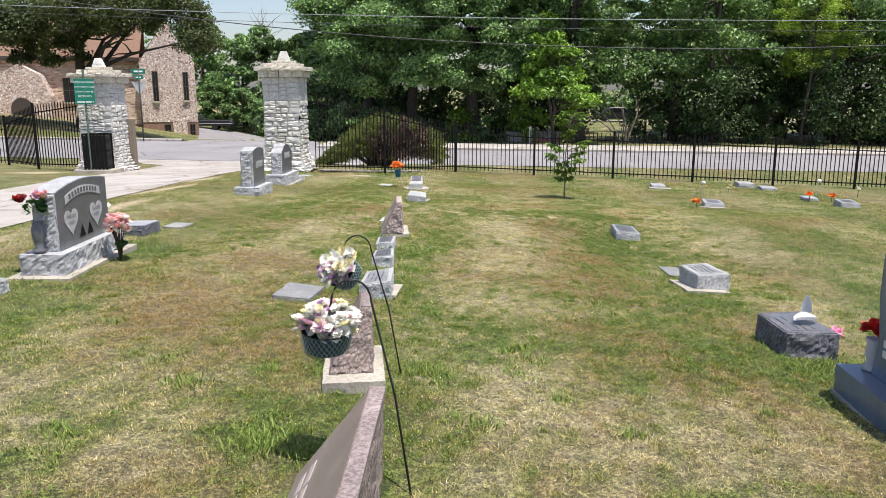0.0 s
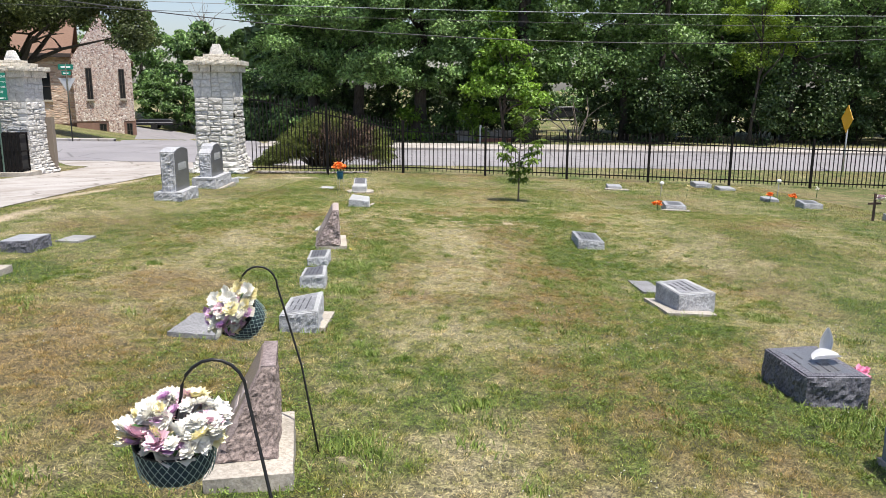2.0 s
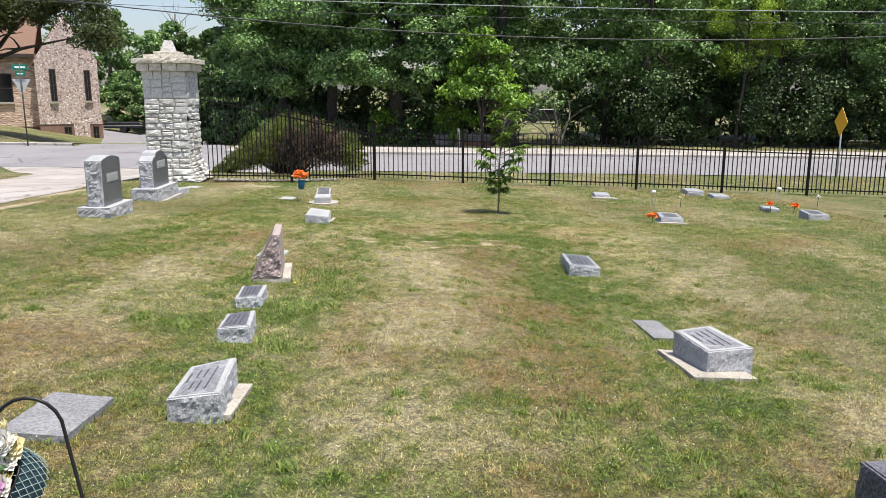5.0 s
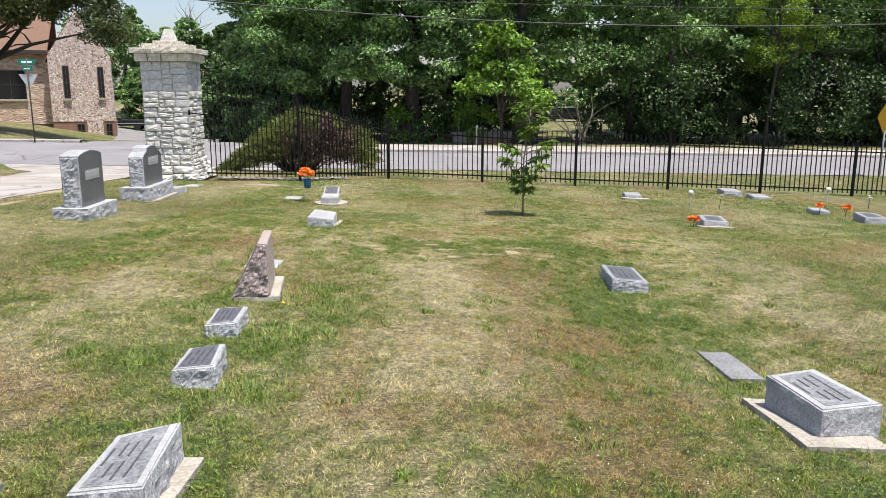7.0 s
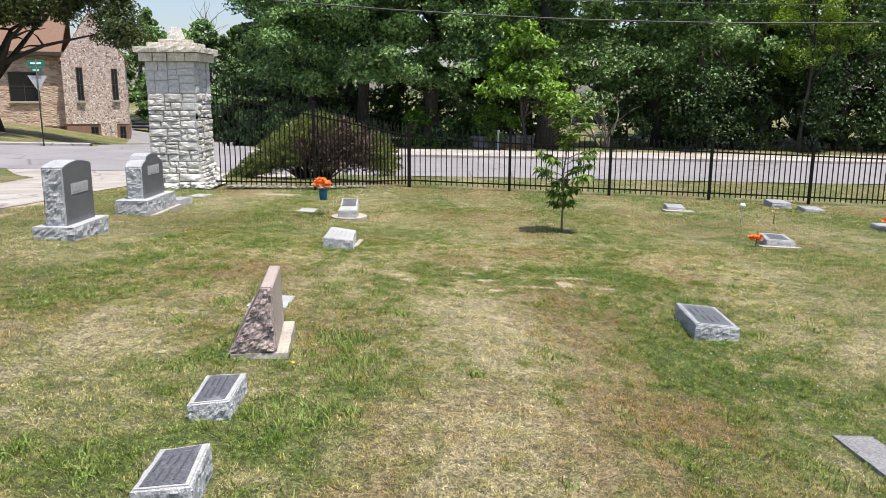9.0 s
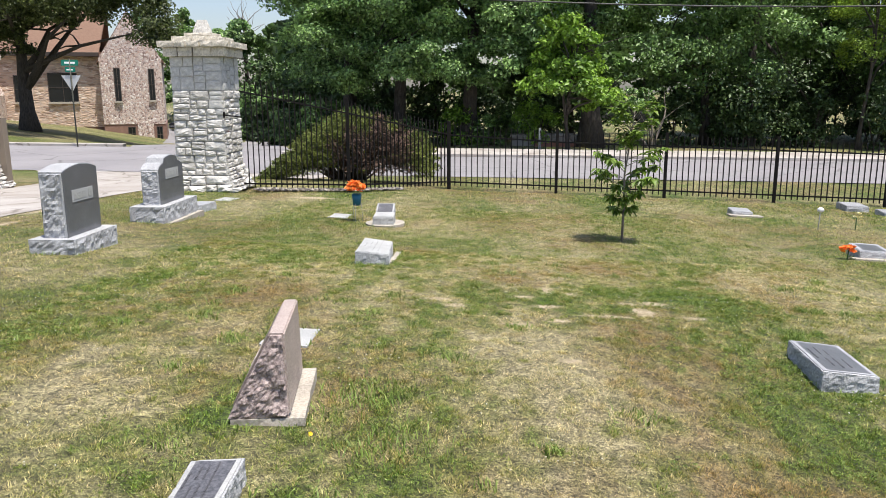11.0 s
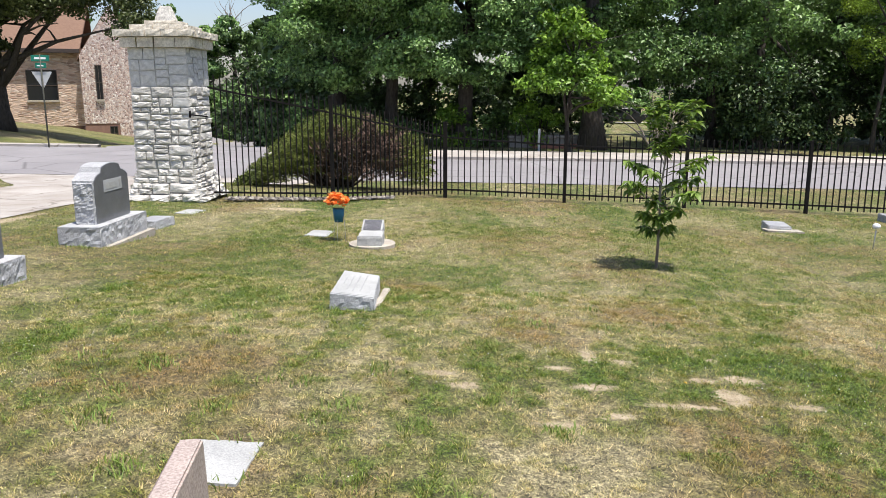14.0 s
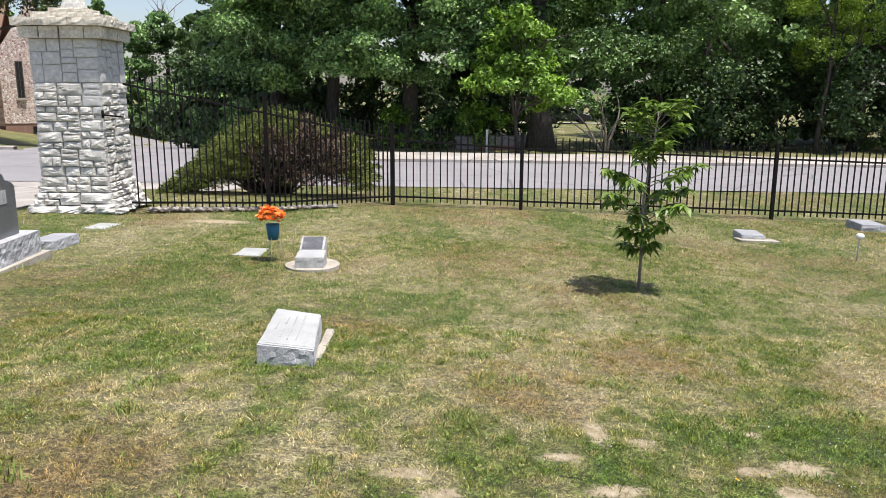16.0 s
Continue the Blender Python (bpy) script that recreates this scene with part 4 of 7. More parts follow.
def upright(x0, x1, y0, y1, base_h, die, shape, label, footing=None, seed=0, turn=0.0, base_mat="granite_rock", face_mat="granite_polished", side_mat="granite_rock", face_side=1, z=None, panel=None):
    """Upright granite headstone on a base. die: (thickness, y from, y to, height); shape: outline of the top in 0..1 along, 0..1 up."""
    cx, cy = (x0 + x1) / 2, (y0 + y1) / 2
    g = TH(cx, cy) - 0.05 if z is None else z
    s = thing("upright_headstone", (cx, cy, g), label, "headstone", "upright headstones", turn=turn)
    w, L = x1 - x0, y1 - y0
    z0 = 0.0
    if footing:
        fx, fy, fh = footing
        part("footing", block((-w / 2 - fx, -L / 2 - fy, -0.1), (w / 2 + fx, L / 2 + fy, fh), (4, 8, 2), {"-x": .01, "+x": .01, "-y": .01, "+y": .01}, seed + 4, 0.006), "footing", s)
        z0 = fh
    b = part("base", block((-w / 2, -L / 2, z0 - 0.04), (w / 2, L / 2, z0 + base_h), (12, 40, 9), {"-x": .017, "+x": .017, "-y": .017, "+y": .017} if base_mat != "granite_navy" else None, seed, 0.006, 24.0), base_mat, s)
    thick, d0, d1, h = die
    zz = z0 + base_h
    prof = [(d0, zz), (d1, zz)] + [(d1 + (d0 - d1) * (1 - a), zz + h * u) for a, u in shape[::-1]]
    # rock-pitched end cheeks and a rough top between two polished faces
    n = 10
    core = outline_slab(prof, thick - 0.012, "x", 0.0)
    bmesh.ops.triangulate(core, faces=[f for f in core.faces if len(f.verts) > 4])
    bmesh.ops.subdivide_edges(core, edges=[e for e in core.edges if e.calc_length() > 0.08], cuts=4, use_grid_fill=True)
    for v in core.verts:
        if v.co.y < d0 + 0.004 or v.co.y > d1 - 0.004:
            k = crag(v.co + Vector((seed, 0, 0)), 22)
            v.co.y += (-1 if v.co.y < (d0 + d1) / 2 else 1) * k * 0.018
    part("die", core, side_mat, s)
    if side_mat == "granite_rock":
        for y0e, y1e, key in ((d0 - 0.014, d0 + 0.02, "-y"), (d1 - 0.02, d1 + 0.014, "+y")):
            part("end_face", hexa([(sx * (thick / 2 - 0.012), yy, zq) for zq in (zz - 0.005, zz + h * shape[0][1] - 0.02) for yy in (y0e, y1e) for sx in (-1, 1)], (9, 2, 24), {key: 0.022}, seed, 20, 0.008), side_mat, s)
    for sd in (-1, 1):
        f = outline_slab([(a + (0.008 if a < (d0 + d1) / 2 else -0.008), b2 - (0.005 if b2 > zz + 0.02 else 0)) for a, b2 in prof], 0.010, "x", 0.002)
        bmesh.ops.translate(f, vec=(sd * (thick / 2 - 0.004), 0, 0), verts=f.verts)
        part("face", f, face_mat, s)
    if panel:
        pa, pb, pz0, pz1 = panel
        X = face_side * (thick / 2 + 0.002)
        part("name_panel", boxed((min(X, X + face_side * 0.004), pa, zz + pz0), (max(X, X + face_side * 0.004), pb, zz + pz1), 0.001), "engraving_grey", s)
        org = Vector((X + face_side * 0.0045, pa + 0.03, zz + pz0 + (pz1 - pz0) * 0.22))
        bars(s, org, (0, 1, 0), (0, 0, 1), [(0.0, pb - pa - 0.06, 0.0)], "granite_white", (face_side, 0, 0), (pz1 - pz0) * 0.55, seed)
    keep(x0 - (footing[0] if footing else 0), y0 - (footing[1] if footing else 0), x1 + (footing[0] if footing else 0), y1 + (footing[1] if footing else 0))
    return s, zz


def headstones():
    # centre row
    slant_marker(0.285, 0.695, -0.35, 0.78, 1.40, 0.664, 0.716, "weathered rose granite slant headstone with rock-pitched ends", None, 1, 2.2, "pink_top")
    slant_marker(0.150, 0.412, 2.0, 2.5, 1.33, 0.35, 0.405, "rose granite slant headstone on a pale concrete footing", (0.115, 1.87, 0.475, 2.5, 0.975), 2, 10.0, "pink_top", 0.14)
    slant_marker(-0.37, -0.08, 7.76, 8.38, 1.108, -0.150, -0.095, "rose granite slant headstone with a smooth sawn back", (-0.36, 7.75, 0.0, 8.44, 0.695), 3, 8.0, sawn=True)
    bevel_marker([(-0.06, 4.47, .86), (0.235, 4.45, .90), (-0.072, 4.96, .865), (0.19, 5.01, .905)], "grey granite headstone with a sloping face on a concrete footing", "granite_white", "granite_rock", "panel_mid", 5, 0.04)
    flat_marker(0.17, 4.48, 0.275, 5.03, "narrow edge of pale concrete footing in the grass", "footing", 0.03, seed=2, carve=False, group="footings")
    bevel_marker([(-0.17, 5.90, .795), (0.065, 5.92, .81), (-0.175, 6.25, .805), (0.03, 6.29, .82)], "small grey granite headstone with a dark polished panel", "granite_white", "granite_rock", "panel_worn", 6, 0.03)
    bevel_marker([(-0.25, 6.78, .772), (-0.045, 6.82, .78), (-0.285, 7.2, .772), (-0.065, 7.22, .78)], "small grey granite headstone with a dark polished panel", "granite_white", "granite_rock", "panel_worn", 7, 0.03)
    flat_marker(-0.53, 8.93, -0.22, 9.32, "white flat stone marker let into the lawn", "granite_white", 0.0, seed=3, carve=False)
    bevel_marker([(-0.43, 11.87, .645), (-0.08, 11.84, .615), (-0.47, 12.76, .615), (-0.15, 12.72, .58)], "pale grey granite marker leaning on a concrete footing", "granite_white", "granite_rock", "granite_white", 8, 0.05)
    flat_marker(-0.12, 11.98, -0.06, 12.78, "edge of pale concrete footing in the grass", "footing", 0.005, seed=4, carve=False, group="footings")
    # stepped pair on a round pad
    bm = bmesh.new()
    r = bmesh.ops.create_circle(bm, cap_ends=True, segments=40, radius=0.29)
    for v in bm.verts:
        v.co.xy *= 1 + 0.06 * noise.noise(v.co * 5)
    e = bmesh.ops.extrude_face_region(bm, geom=list(bm.faces))
    bmesh.ops.translate(bm, vec=(0, 0, 0.06), verts=[v for v in e["geom"] if isinstance(v, bmesh.types.BMVert)])
    bmesh.ops.recalc_face_normals(bm, faces=bm.faces)
    pad = thing("round_pad", on_ground(-0.60, 15.45, -0.045), "round pale concrete pad set in the lawn", "pad")
    part("disc", bm, "footing", pad)
    keep(-0.86, 15.2, -0.33, 15.72)
    bevel_marker([(-0.765, 15.26, .435), (-0.46, 15.26, .435), (-0.75, 15.50, .47), (-0.46, 15.50, .47)], "small pale granite marker on a round pad", "granite_white", "granite_white", None, 9, amp=0.006)
    bevel_marker([(-0.77, 15.60, .44), (-0.50, 15.60, .44), (-0.77, 15.84, .555), (-0.50, 15.84, .555)], "small grey slanted marker with a dark panel on a round pad", "granite_white", "granite_rock", "panel_worn", 10, 0.025, amp=0.008, carve=False)
    flat_marker(-1.58, 15.98, -1.28, 16.55, "white flat stone marker beside a flower vase", "granite_white", -0.002, seed=5, carve=False)
    # west row
    upright(-3.54, -3.08, 11.45, 12.32, 0.20, (0.24, -0.34, 0.33, 0.70), [(0, .92), (.12, .955), (.3, .985), (.5, 1), (.7, .985), (.88, .955), (1, .92)], "grey granite upright headstone with a gently arched top", None, 11, panel=(-0.2, 0.2, 0.33, 0.45))
    upright(-3.72, -3.26, 13.95, 15.1, 0.22, (0.24, -0.40, 0.40, 0.63), [(0, .74), (.06, .80), (.13, .84), (.2, .86), (.24, .95), (.36, .985), (.5, 1), (.64, .985), (.76, .95), (.8, .86), (.87, .84), (.94, .80), (1, .74)], "grey granite upright headstone with a shouldered top", (0.06, 0.08, 0.06), 12, panel=(-0.2, 0.22, 0.32, 0.45))
    bevel_marker([(-3.72, 15.7, .52), (-3.42, 15.7, .52), (-3.74, 16.35, .49), (-3.44, 16.35, .49)], "low grey granite marker beside an upright headstone", "granite_top", "granite_rock", None, 13)
    flat_marker(-3.92, 17.5, -3.62, 18.1, "pale flat stone marker in the lawn", "granite_white", 0.012, seed=6, carve=False)
    die = [(0, .88), (.1, .92), (.25, .965), (.4, .992), (.5, 1), (.6, .997), (.75, .982), (.9, .955), (1, .93)]
    s, zz = upright(-3.06, -2.66, 4.2, 5.5, 0.19, (0.22, -0.52, 0.53, 0.60), die, "polished grey granite double headstone carved with hearts", (0.08, 0.12, 0.05), 14, 4.0)
    # curved name band, two hearts and small tents
    X = 0.1135
    for k in range(12):
        a0, a1 = -0.36 + k * 0.06, -0.36 + (k + 1) * 0.06 - 0.001
        f = lambda a: zz + 0.40 + 0.06 * (1 - (a / 0.36) ** 2)
        bm = bmesh.new()
        vs = [bm.verts.new((X + d, a, f(a) + u)) for d in (0, 0.003) for a, u in ((a0, 0), (a1, 0), (a1, .075), (a0, .075))]
        for q in ((4, 5, 6, 7), (0, 1, 5, 4), (2, 3, 7, 6), (0, 4, 7, 3), (1, 2, 6, 5)):
            bm.faces.new([vs[i] for i in q])
        part("name_band", bm, "granite_panel", s)
        if 0 < k < 11:
            a = (a0 + a1) / 2
            part("carving", boxed((X + 0.003, a - 0.018, f(a) + 0.014), (X + 0.0055, a + 0.018, f(a) + 0.06)), "engraving", s)
    for cy in (-0.27, 0.25):
        pts = []
        for i in range(28):
            t = i / 28 * math.tau
            pts.append((cy + 0.0085 * 16 * math.sin(t) ** 3, zz + 0.24 + 0.0085 * (13 * math.cos(t) - 5 * math.cos(2 * t) - 2 * math.cos(3 * t) - math.cos(4 * t))))
        bm = outline_slab(pts, 0.002, "x", 0.0)
        bmesh.ops.translate(bm, vec=(X + 0.001, 0, 0), verts=bm.verts)
        part("heart", bm, "granite_panel", s)
        bars(s, (X + 0.0035, cy - 0.08, zz + 0.25), (0, 1, 0), (0, 0, 1), [(0, 0.16, 0.03), (0.03, 0.13, -0.03)], "granite_top", (1, 0, 0), 0.022, 3)
    for cy in (-0.07, 0.09):
        bm = outline_slab([(cy - .06, zz + .06), (cy + .06, zz + .06), (cy, zz + .17)], 0.004, "x", 0)
        bmesh.ops.translate(bm, vec=(X + 0.001, 0, 0), verts=bm.verts)
        part("carving", bm, "black_iron", s)
    # granite_dark sides: shade on the marker's front put into the stone colour
    bevel_marker([(-3.3, 6.58, .985), (-3.0, 6.62, .985), (-3.34, 7.08, .965), (-3.03, 7.12, .965)], "low grey granite marker with rough sides", "granite_top", "granite_dark", None, 15)
    flat_marker(-3.12, 7.35, -2.86, 7.8, "flat grey stone marker sunk in the lawn", "flat_slate", 0.015, seed=7, carve=False)
    flat_marker(-0.76, 4.12, -0.42, 4.72, "flat grey stone marker sunk in the lawn", "slate_dark", 0.02, seed=8, carve=False)
    bevel_marker([(-3.1, 3.3, 1.1), (-2.8, 3.3, 1.1), (-3.1, 3.7, 1.08), (-2.8, 3.7, 1.08)], "low grey granite marker with rough sides", "granite_top", "granite_rock", None, 16)
    # east row
    bevel_marker([(2.93, 8.93, .555), (3.28, 8.95, .515), (2.94, 9.52, .56), (3.27, 9.5, .53)], "low grey granite marker with a sloping polished top", "granite_top", "granite_rock", "granite_polished", 17, 0.04)
    flat_marker(3.19, 6.62, 3.42, 7.28, "flat bronze-grey marker sunk in the lawn", "slate_dark", 0.004, seed=9, carve=False)
    flat_marker(3.06, 5.32, 3.48, 6.12, "pale concrete footing slab under a granite block", "footing", 0.022, seed=10, carve=False, group="footings")
    bevel_marker([(3.19, 5.46, .75), (3.53, 5.53, .755), (3.13, 5.98, .74), (3.43, 6.07, .745)], "grey granite block headstone with a pale top panel", "granite_white", "granite_rock", "panel_mid", 18, 0.05, amp=0.011)
    bevel_marker([(3.20, 3.14, .905), (3.55, 3.12, .915), (3.15, 3.62, .915), (3.47, 3.62, .935)], "dark grey granite block headstone with rough sides", "granite_dark", "granite_dark", "granite_polished", 19, 0.06, amp=0.016)
    # dark blue polished stone with an urn
    s, zz = upright(3.2, 3.66, 1.2, 2.38, 0.165, (0.2, -0.42, 0.44, 0.90), [(.06, .22), (.0, .52), (0, .78), (.05, .90), (.15, .97), (.3, 1), (.7, 1), (.85, .97), (.95, .90), (1, .78), (1.0, .52), (.94, .22)], "polished dark blue granite upright headstone on a wide base", (0.012, 0.02, 0.035), 20, base_mat="granite_navy", face_mat="granite_navy", side_mat="granite_navy")
    bars(s, (-0.1035, 0.32, zz + 0.1), (0, -1, 0), (0, 0, 1), [(0, .5, .1), (0, .4, .04)], "engraving_pale", (-1, 0, 0), 0.04, 2)
    # far stones by the fence
    bevel_marker([(5.46, 18.9, -.01), (5.83, 18.9, -.03), (5.5, 19.35, .0), (5.87, 19.35, -.02)], "low grey granite marker on a pale slab near the fence", "granite_top", "granite_rock", None, 21)
    flat_marker(5.38, 18.72, 5.98, 19.02, "pale concrete slab under a low marker", "footing", 0.02, seed=11, carve=False, group="footings")
    bevel_marker([(5.62, 14.25, .20), (6.04, 14.25, .175), (5.66, 14.7, .23), (6.06, 14.7, .205)], "grey granite marker with a dark panel", "granite_top", "granite_rock", "granite_polished", 22, 0.07, carve=False)
    flat_marker(5.5, 14.1, 6.08, 14.3, "pale concrete footing at a granite marker", "footing", 0.02, seed=12, carve=False, group="footings")
    bevel_marker([(8.3, 20.6, -.15), (8.75, 20.6, -.17), (8.3, 21.1, -.13), (8.75, 21.1, -.15)], "low grey granite marker near the fence", "granite_top", "granite_rock", None, 23)
    bevel_marker([(8.74, 19.9, -.19), (9.17, 19.9, -.21), (8.74, 20.35, -.17), (9.17, 20.35, -.19)], "low grey granite marker near the fence", "granite_top", "granite_rock", None, 24)
    bevel_marker([(9.02, 15.6, .03), (9.45, 15.6, .01), (9.06, 16.1, .055), (9.46, 16.1, .035)], "low grey granite marker with a dark panel", "granite_top", "granite_rock", "granite_polished", 25, 0.07, carve=False)
    bevel_marker([(8.78, 17.0, -.07), (9.1, 17.0, -.08), (8.78, 17.35, -.05), (9.1, 17.35, -.06)], "low grey granite marker with silk flowers", "granite_top", "granite_rock", None, 26)
    bevel_marker([(9.6, 13.1, .125), (10.2, 13.1, .105), (9.6, 13.6, .145), (10.2, 13.6, .125)], "low grey granite marker beside a wooden cross", "granite_top", "granite_rock", None, 27)

# ---- trees and shrubs ----
def tree(x, y, height, trunk_r, crown, leaf, label, seed, count=70, per=130, size=0.30, lean=0.0, lower=-0.75, limbs=7, fork=0.45, hollow=0.4, clump=1.1, lobes=0, low_leaf=""):
    """A trunk that tapers and bends, limbs into the crown, and a crown of separate leaf clumps.
    crown: list of (dx, dy, z, rx, ry, rz)"""
    rng = np.random.default_rng(seed)
    t = thing("tree", on_ground(x, y), label, "tree", "woodland trees")
    top = height * 0.8
    bm = bmesh.new()
    pts, rad = [], []
    for i in range(9):
        u = i / 8
        pts.append((lean * u * height * 0.3 + 0.12 * math.sin(u * 5 + seed), 0.1 * math.sin(u * 4 + seed * 2), u * top - 0.25 * (i == 0)))
        rad.append(trunk_r * ((1 - 0.8 * u) + 0.55 * max(0, 1 - u * 9) ** 2))
    tube(bm, pts, rad, 12)
    part("trunk", bm, "bark", t)
    for k in range(limbs):
        bm = bmesh.new()
        u = fork + (0.95 - fork) * k / max(1, limbs - 1)
        i = min(7, int(u * 8))
        s = Vector(pts[i])
        c = crown[rng.integers(len(crown))]
        d = Vector((c[0] + rng.normal() * c[3] * 0.5, c[1] + rng.normal() * c[4] * 0.5, c[2] + rng.uniform(-0.3, 0.6) * c[5])) - s
        mid = s + d * 0.5 + Vector((rng.normal() * 0.3, rng.normal() * 0.3, 0.35))
        r = trunk_r * (1 - 0.8 * u) * 0.6 + 0.03
        tube(bm, [s, s + d * 0.22 + Vector((0, 0, 0.2)), mid, s + d], [r, r * 0.8, r * 0.5, r * 0.15], 7)
        for b in range(3):
            e = mid + Vector((rng.normal(), rng.normal(), rng.normal() * 0.5)) * 1.4
            tube(bm, [mid, (mid + e) / 2 + Vector((0, 0, 0.15)), e], [r * 0.35, r * 0.22, r * 0.06], 5)
        part("limb", bm, "bark", t)
    vol = sum(c[3] * c[4] * c[5] for c in crown)
    for c in crown:
        n = max(6, int(count * (c[3] * c[4] * c[5] / vol) ** 0.8))
        if lobes and min(c[3:]) > 1.7:
            # boughs: flattened leafy lobes set over the crown, dark gaps between them
            got = []
            nl = lobes if c[3] > 3.4 else max(8, lobes // 3)
            for _ in range(nl):
                d = rng.normal(size=3)
                d /= np.linalg.norm(d)
                d[2] = max(d[2], lower)
                r = rng.uniform(0.28, 0.44) * min(c[3], c[5])
                o = np.array(c[:3]) + d * np.array(c[3:]) * rng.uniform(0.62, 0.98)
                got.append(clumps(rng, o, (r, r, r * 0.62), max(4, n // nl), clump * 0.62, per, 0.3, -0.35))
            got.append(clumps(rng, c[:3], np.array(c[3:]) * 0.7, n // 4, clump, per // 2, 0.2, lower))
            p = np.concatenate(got)
        else:
            p = clumps(rng, c[:3], c[3:], n, clump, per, hollow, lower)
        # low_leaf: darker copy that paints shade onto the lower lobes
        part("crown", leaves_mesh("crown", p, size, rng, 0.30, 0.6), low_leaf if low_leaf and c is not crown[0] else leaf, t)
    return t


def woods():
    # big oaks on the far verge
    tree(5.5, 40.6, 15, 0.48, [(-0.3, 1.0, 10.0, 6.2, 4.2, 4.8), (-2.6, 0.5, 5.4, 2.4, 2.0, 1.9), (2.6, -0.2, 4.5, 2.6, 2.0, 1.9), (0.4, 1.2, 5.4, 2.2, 1.8, 1.8)], "leaf_oak", "large shade tree with a thick dark trunk beside the pavement", 21, 170, 150, 0.175, lower=-0.8, lobes=24, hollow=0.5)
    tree(4.3, 37.7, 5.2, 0.09, [(-0.2, 0, 3.7, 1.5, 1.2, 1.6), (0.75, -0.3, 2.4, 1.2, 0.9, 0.8), (-0.9, 0, 3.1, 1.1, 0.9, 0.9), (-0.4, 0.3, 5.6, 0.9, 0.8, 0.8)], "leaf_bright", "young maple with bright yellow-green leaves", 22, 46, 120, 0.20, fork=0.3, limbs=8, clump=0.55)
    tree(0.1, 41.3, 14, 0.38, [(0, 0, 9, 5.5, 4.2, 5.0), (-0.8, -2.1, 4.0, 3.2, 1.8, 1.8), (2.2, -1.8, 5.4, 2.2, 1.8, 1.8), (-1.4, -2.6, 6.4, 2.6, 1.8, 1.8)], "leaf_pale", "tall woodland tree with a straight trunk", 23, 210, 150, 0.165, lower=-0.9, lobes=30)
    tree(-3.4, 42.2, 13, 0.34, [(0, 0, 8.6, 5.0, 4.2, 4.6), (0.6, -2.4, 4.0, 3.0, 1.8, 1.8), (-2.0, -2.0, 5.4, 2.4, 1.8, 1.8), (1.0, -2.8, 6.6, 2.6, 1.8, 1.8)], "leaf_pale", "tall woodland tree with drooping lower limbs", 24, 210, 150, 0.165, lower=-0.9, lobes=30)
    tree(-6.2, 43.5, 14, 0.40, [(0, 0, 8.8, 3.7, 4.2, 5.2), (-0.8, -1.8, 4.0, 2.6, 2.2, 2.0), (0.9, -2.6, 5.8, 2.4, 1.8, 1.8), (-1.0, -2.6, 7.0, 2.2, 1.8, 1.8)], "leaf_pale", "tall woodland tree at the edge of the wood", 25, 210, 150, 0.165, lower=-0.9, lobes=30)
    spots = [(11.4, 43.2, 12, "leaf_oak", 7.4, 3.6, 4.9), (13.4, 42.6, 13, "leaf_oak", 7.0, 4.2, 5.4), (17.2, 47.0, 14, "leaf_oak", 7.4, 4.6, 5.8), (20.6, 42.8, 12, "leaf_oak", 6.8, 4.2, 5.2), (24.4, 43.4, 13, "leaf_oak", 5.4, 4.2, 4.4), (28.4, 42.0, 14, "leaf_oak", 7.2, 4.8, 5.8), (32.6, 43.0, 13, "leaf_oak", 7.0, 4.8, 5.6), (37.0, 42.4, 14, "leaf_dark", 7.2, 5.0, 6.0), (42.0, 43.4, 14, "leaf_oak", 7.2, 5.2, 6.0)]
    words = {"leaf_oak": "woodland tree in full green leaf reaching low to the ground", "leaf_dark": "dense dark-green woodland tree reaching low to the ground", "leaf_grey": "woodland tree with greyish-green leaves"}
    for k, (x, y, h, leaf, cz, rx, rz) in enumerate(spots):
        # crowns keep the lighter leaf, eastern low boughs the shade-darkened one
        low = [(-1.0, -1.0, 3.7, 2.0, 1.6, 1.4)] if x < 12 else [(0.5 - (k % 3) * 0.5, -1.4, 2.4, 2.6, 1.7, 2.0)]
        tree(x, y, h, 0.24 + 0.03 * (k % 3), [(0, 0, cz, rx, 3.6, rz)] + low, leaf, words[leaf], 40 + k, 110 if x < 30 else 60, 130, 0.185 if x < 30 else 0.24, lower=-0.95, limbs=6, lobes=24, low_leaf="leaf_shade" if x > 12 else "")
    tree(17.9, 40.9, 9.0, 0.10, [(0, 0, 6.9, 1.9, 1.2, 1.9), (1.2, 0.1, 5.4, 1.4, 1.0, 1.2), (-0.5, 0.4, 4.4, 1.1, 0.9, 0.9)], "leaf_willow", "feathery bright yellow-green young tree before the darker wood", 61, 60, 170, 0.10, clump=0.5)
    # understorey shrubs along the wood's foot
    rng = np.random.default_rng(5)
    k = 0
    for x in np.arange(-9.0, 44, 2.1):
        if 5.3 < x < 9.0:
            continue
        xx, yy = x + rng.uniform(-0.5, 0.5), (39.9 if x < 9 else 41.4) + rng.uniform(-0.3, 1.6)
        h = rng.uniform(1.1, 2.4) if x < 5 else rng.uniform(1.7, 3.2)
        # past x = 9 the shade under the trees is in the leaf colour
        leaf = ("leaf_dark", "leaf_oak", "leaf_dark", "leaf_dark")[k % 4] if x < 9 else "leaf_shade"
        if -1 < x < 5:
            leaf = ("leaf_bright", "leaf_oak")[k % 2]
        s = thing("shrub", on_ground(xx, yy), "leafy green shrub at the foot of the wood", "shrub", "woodland shrubs")
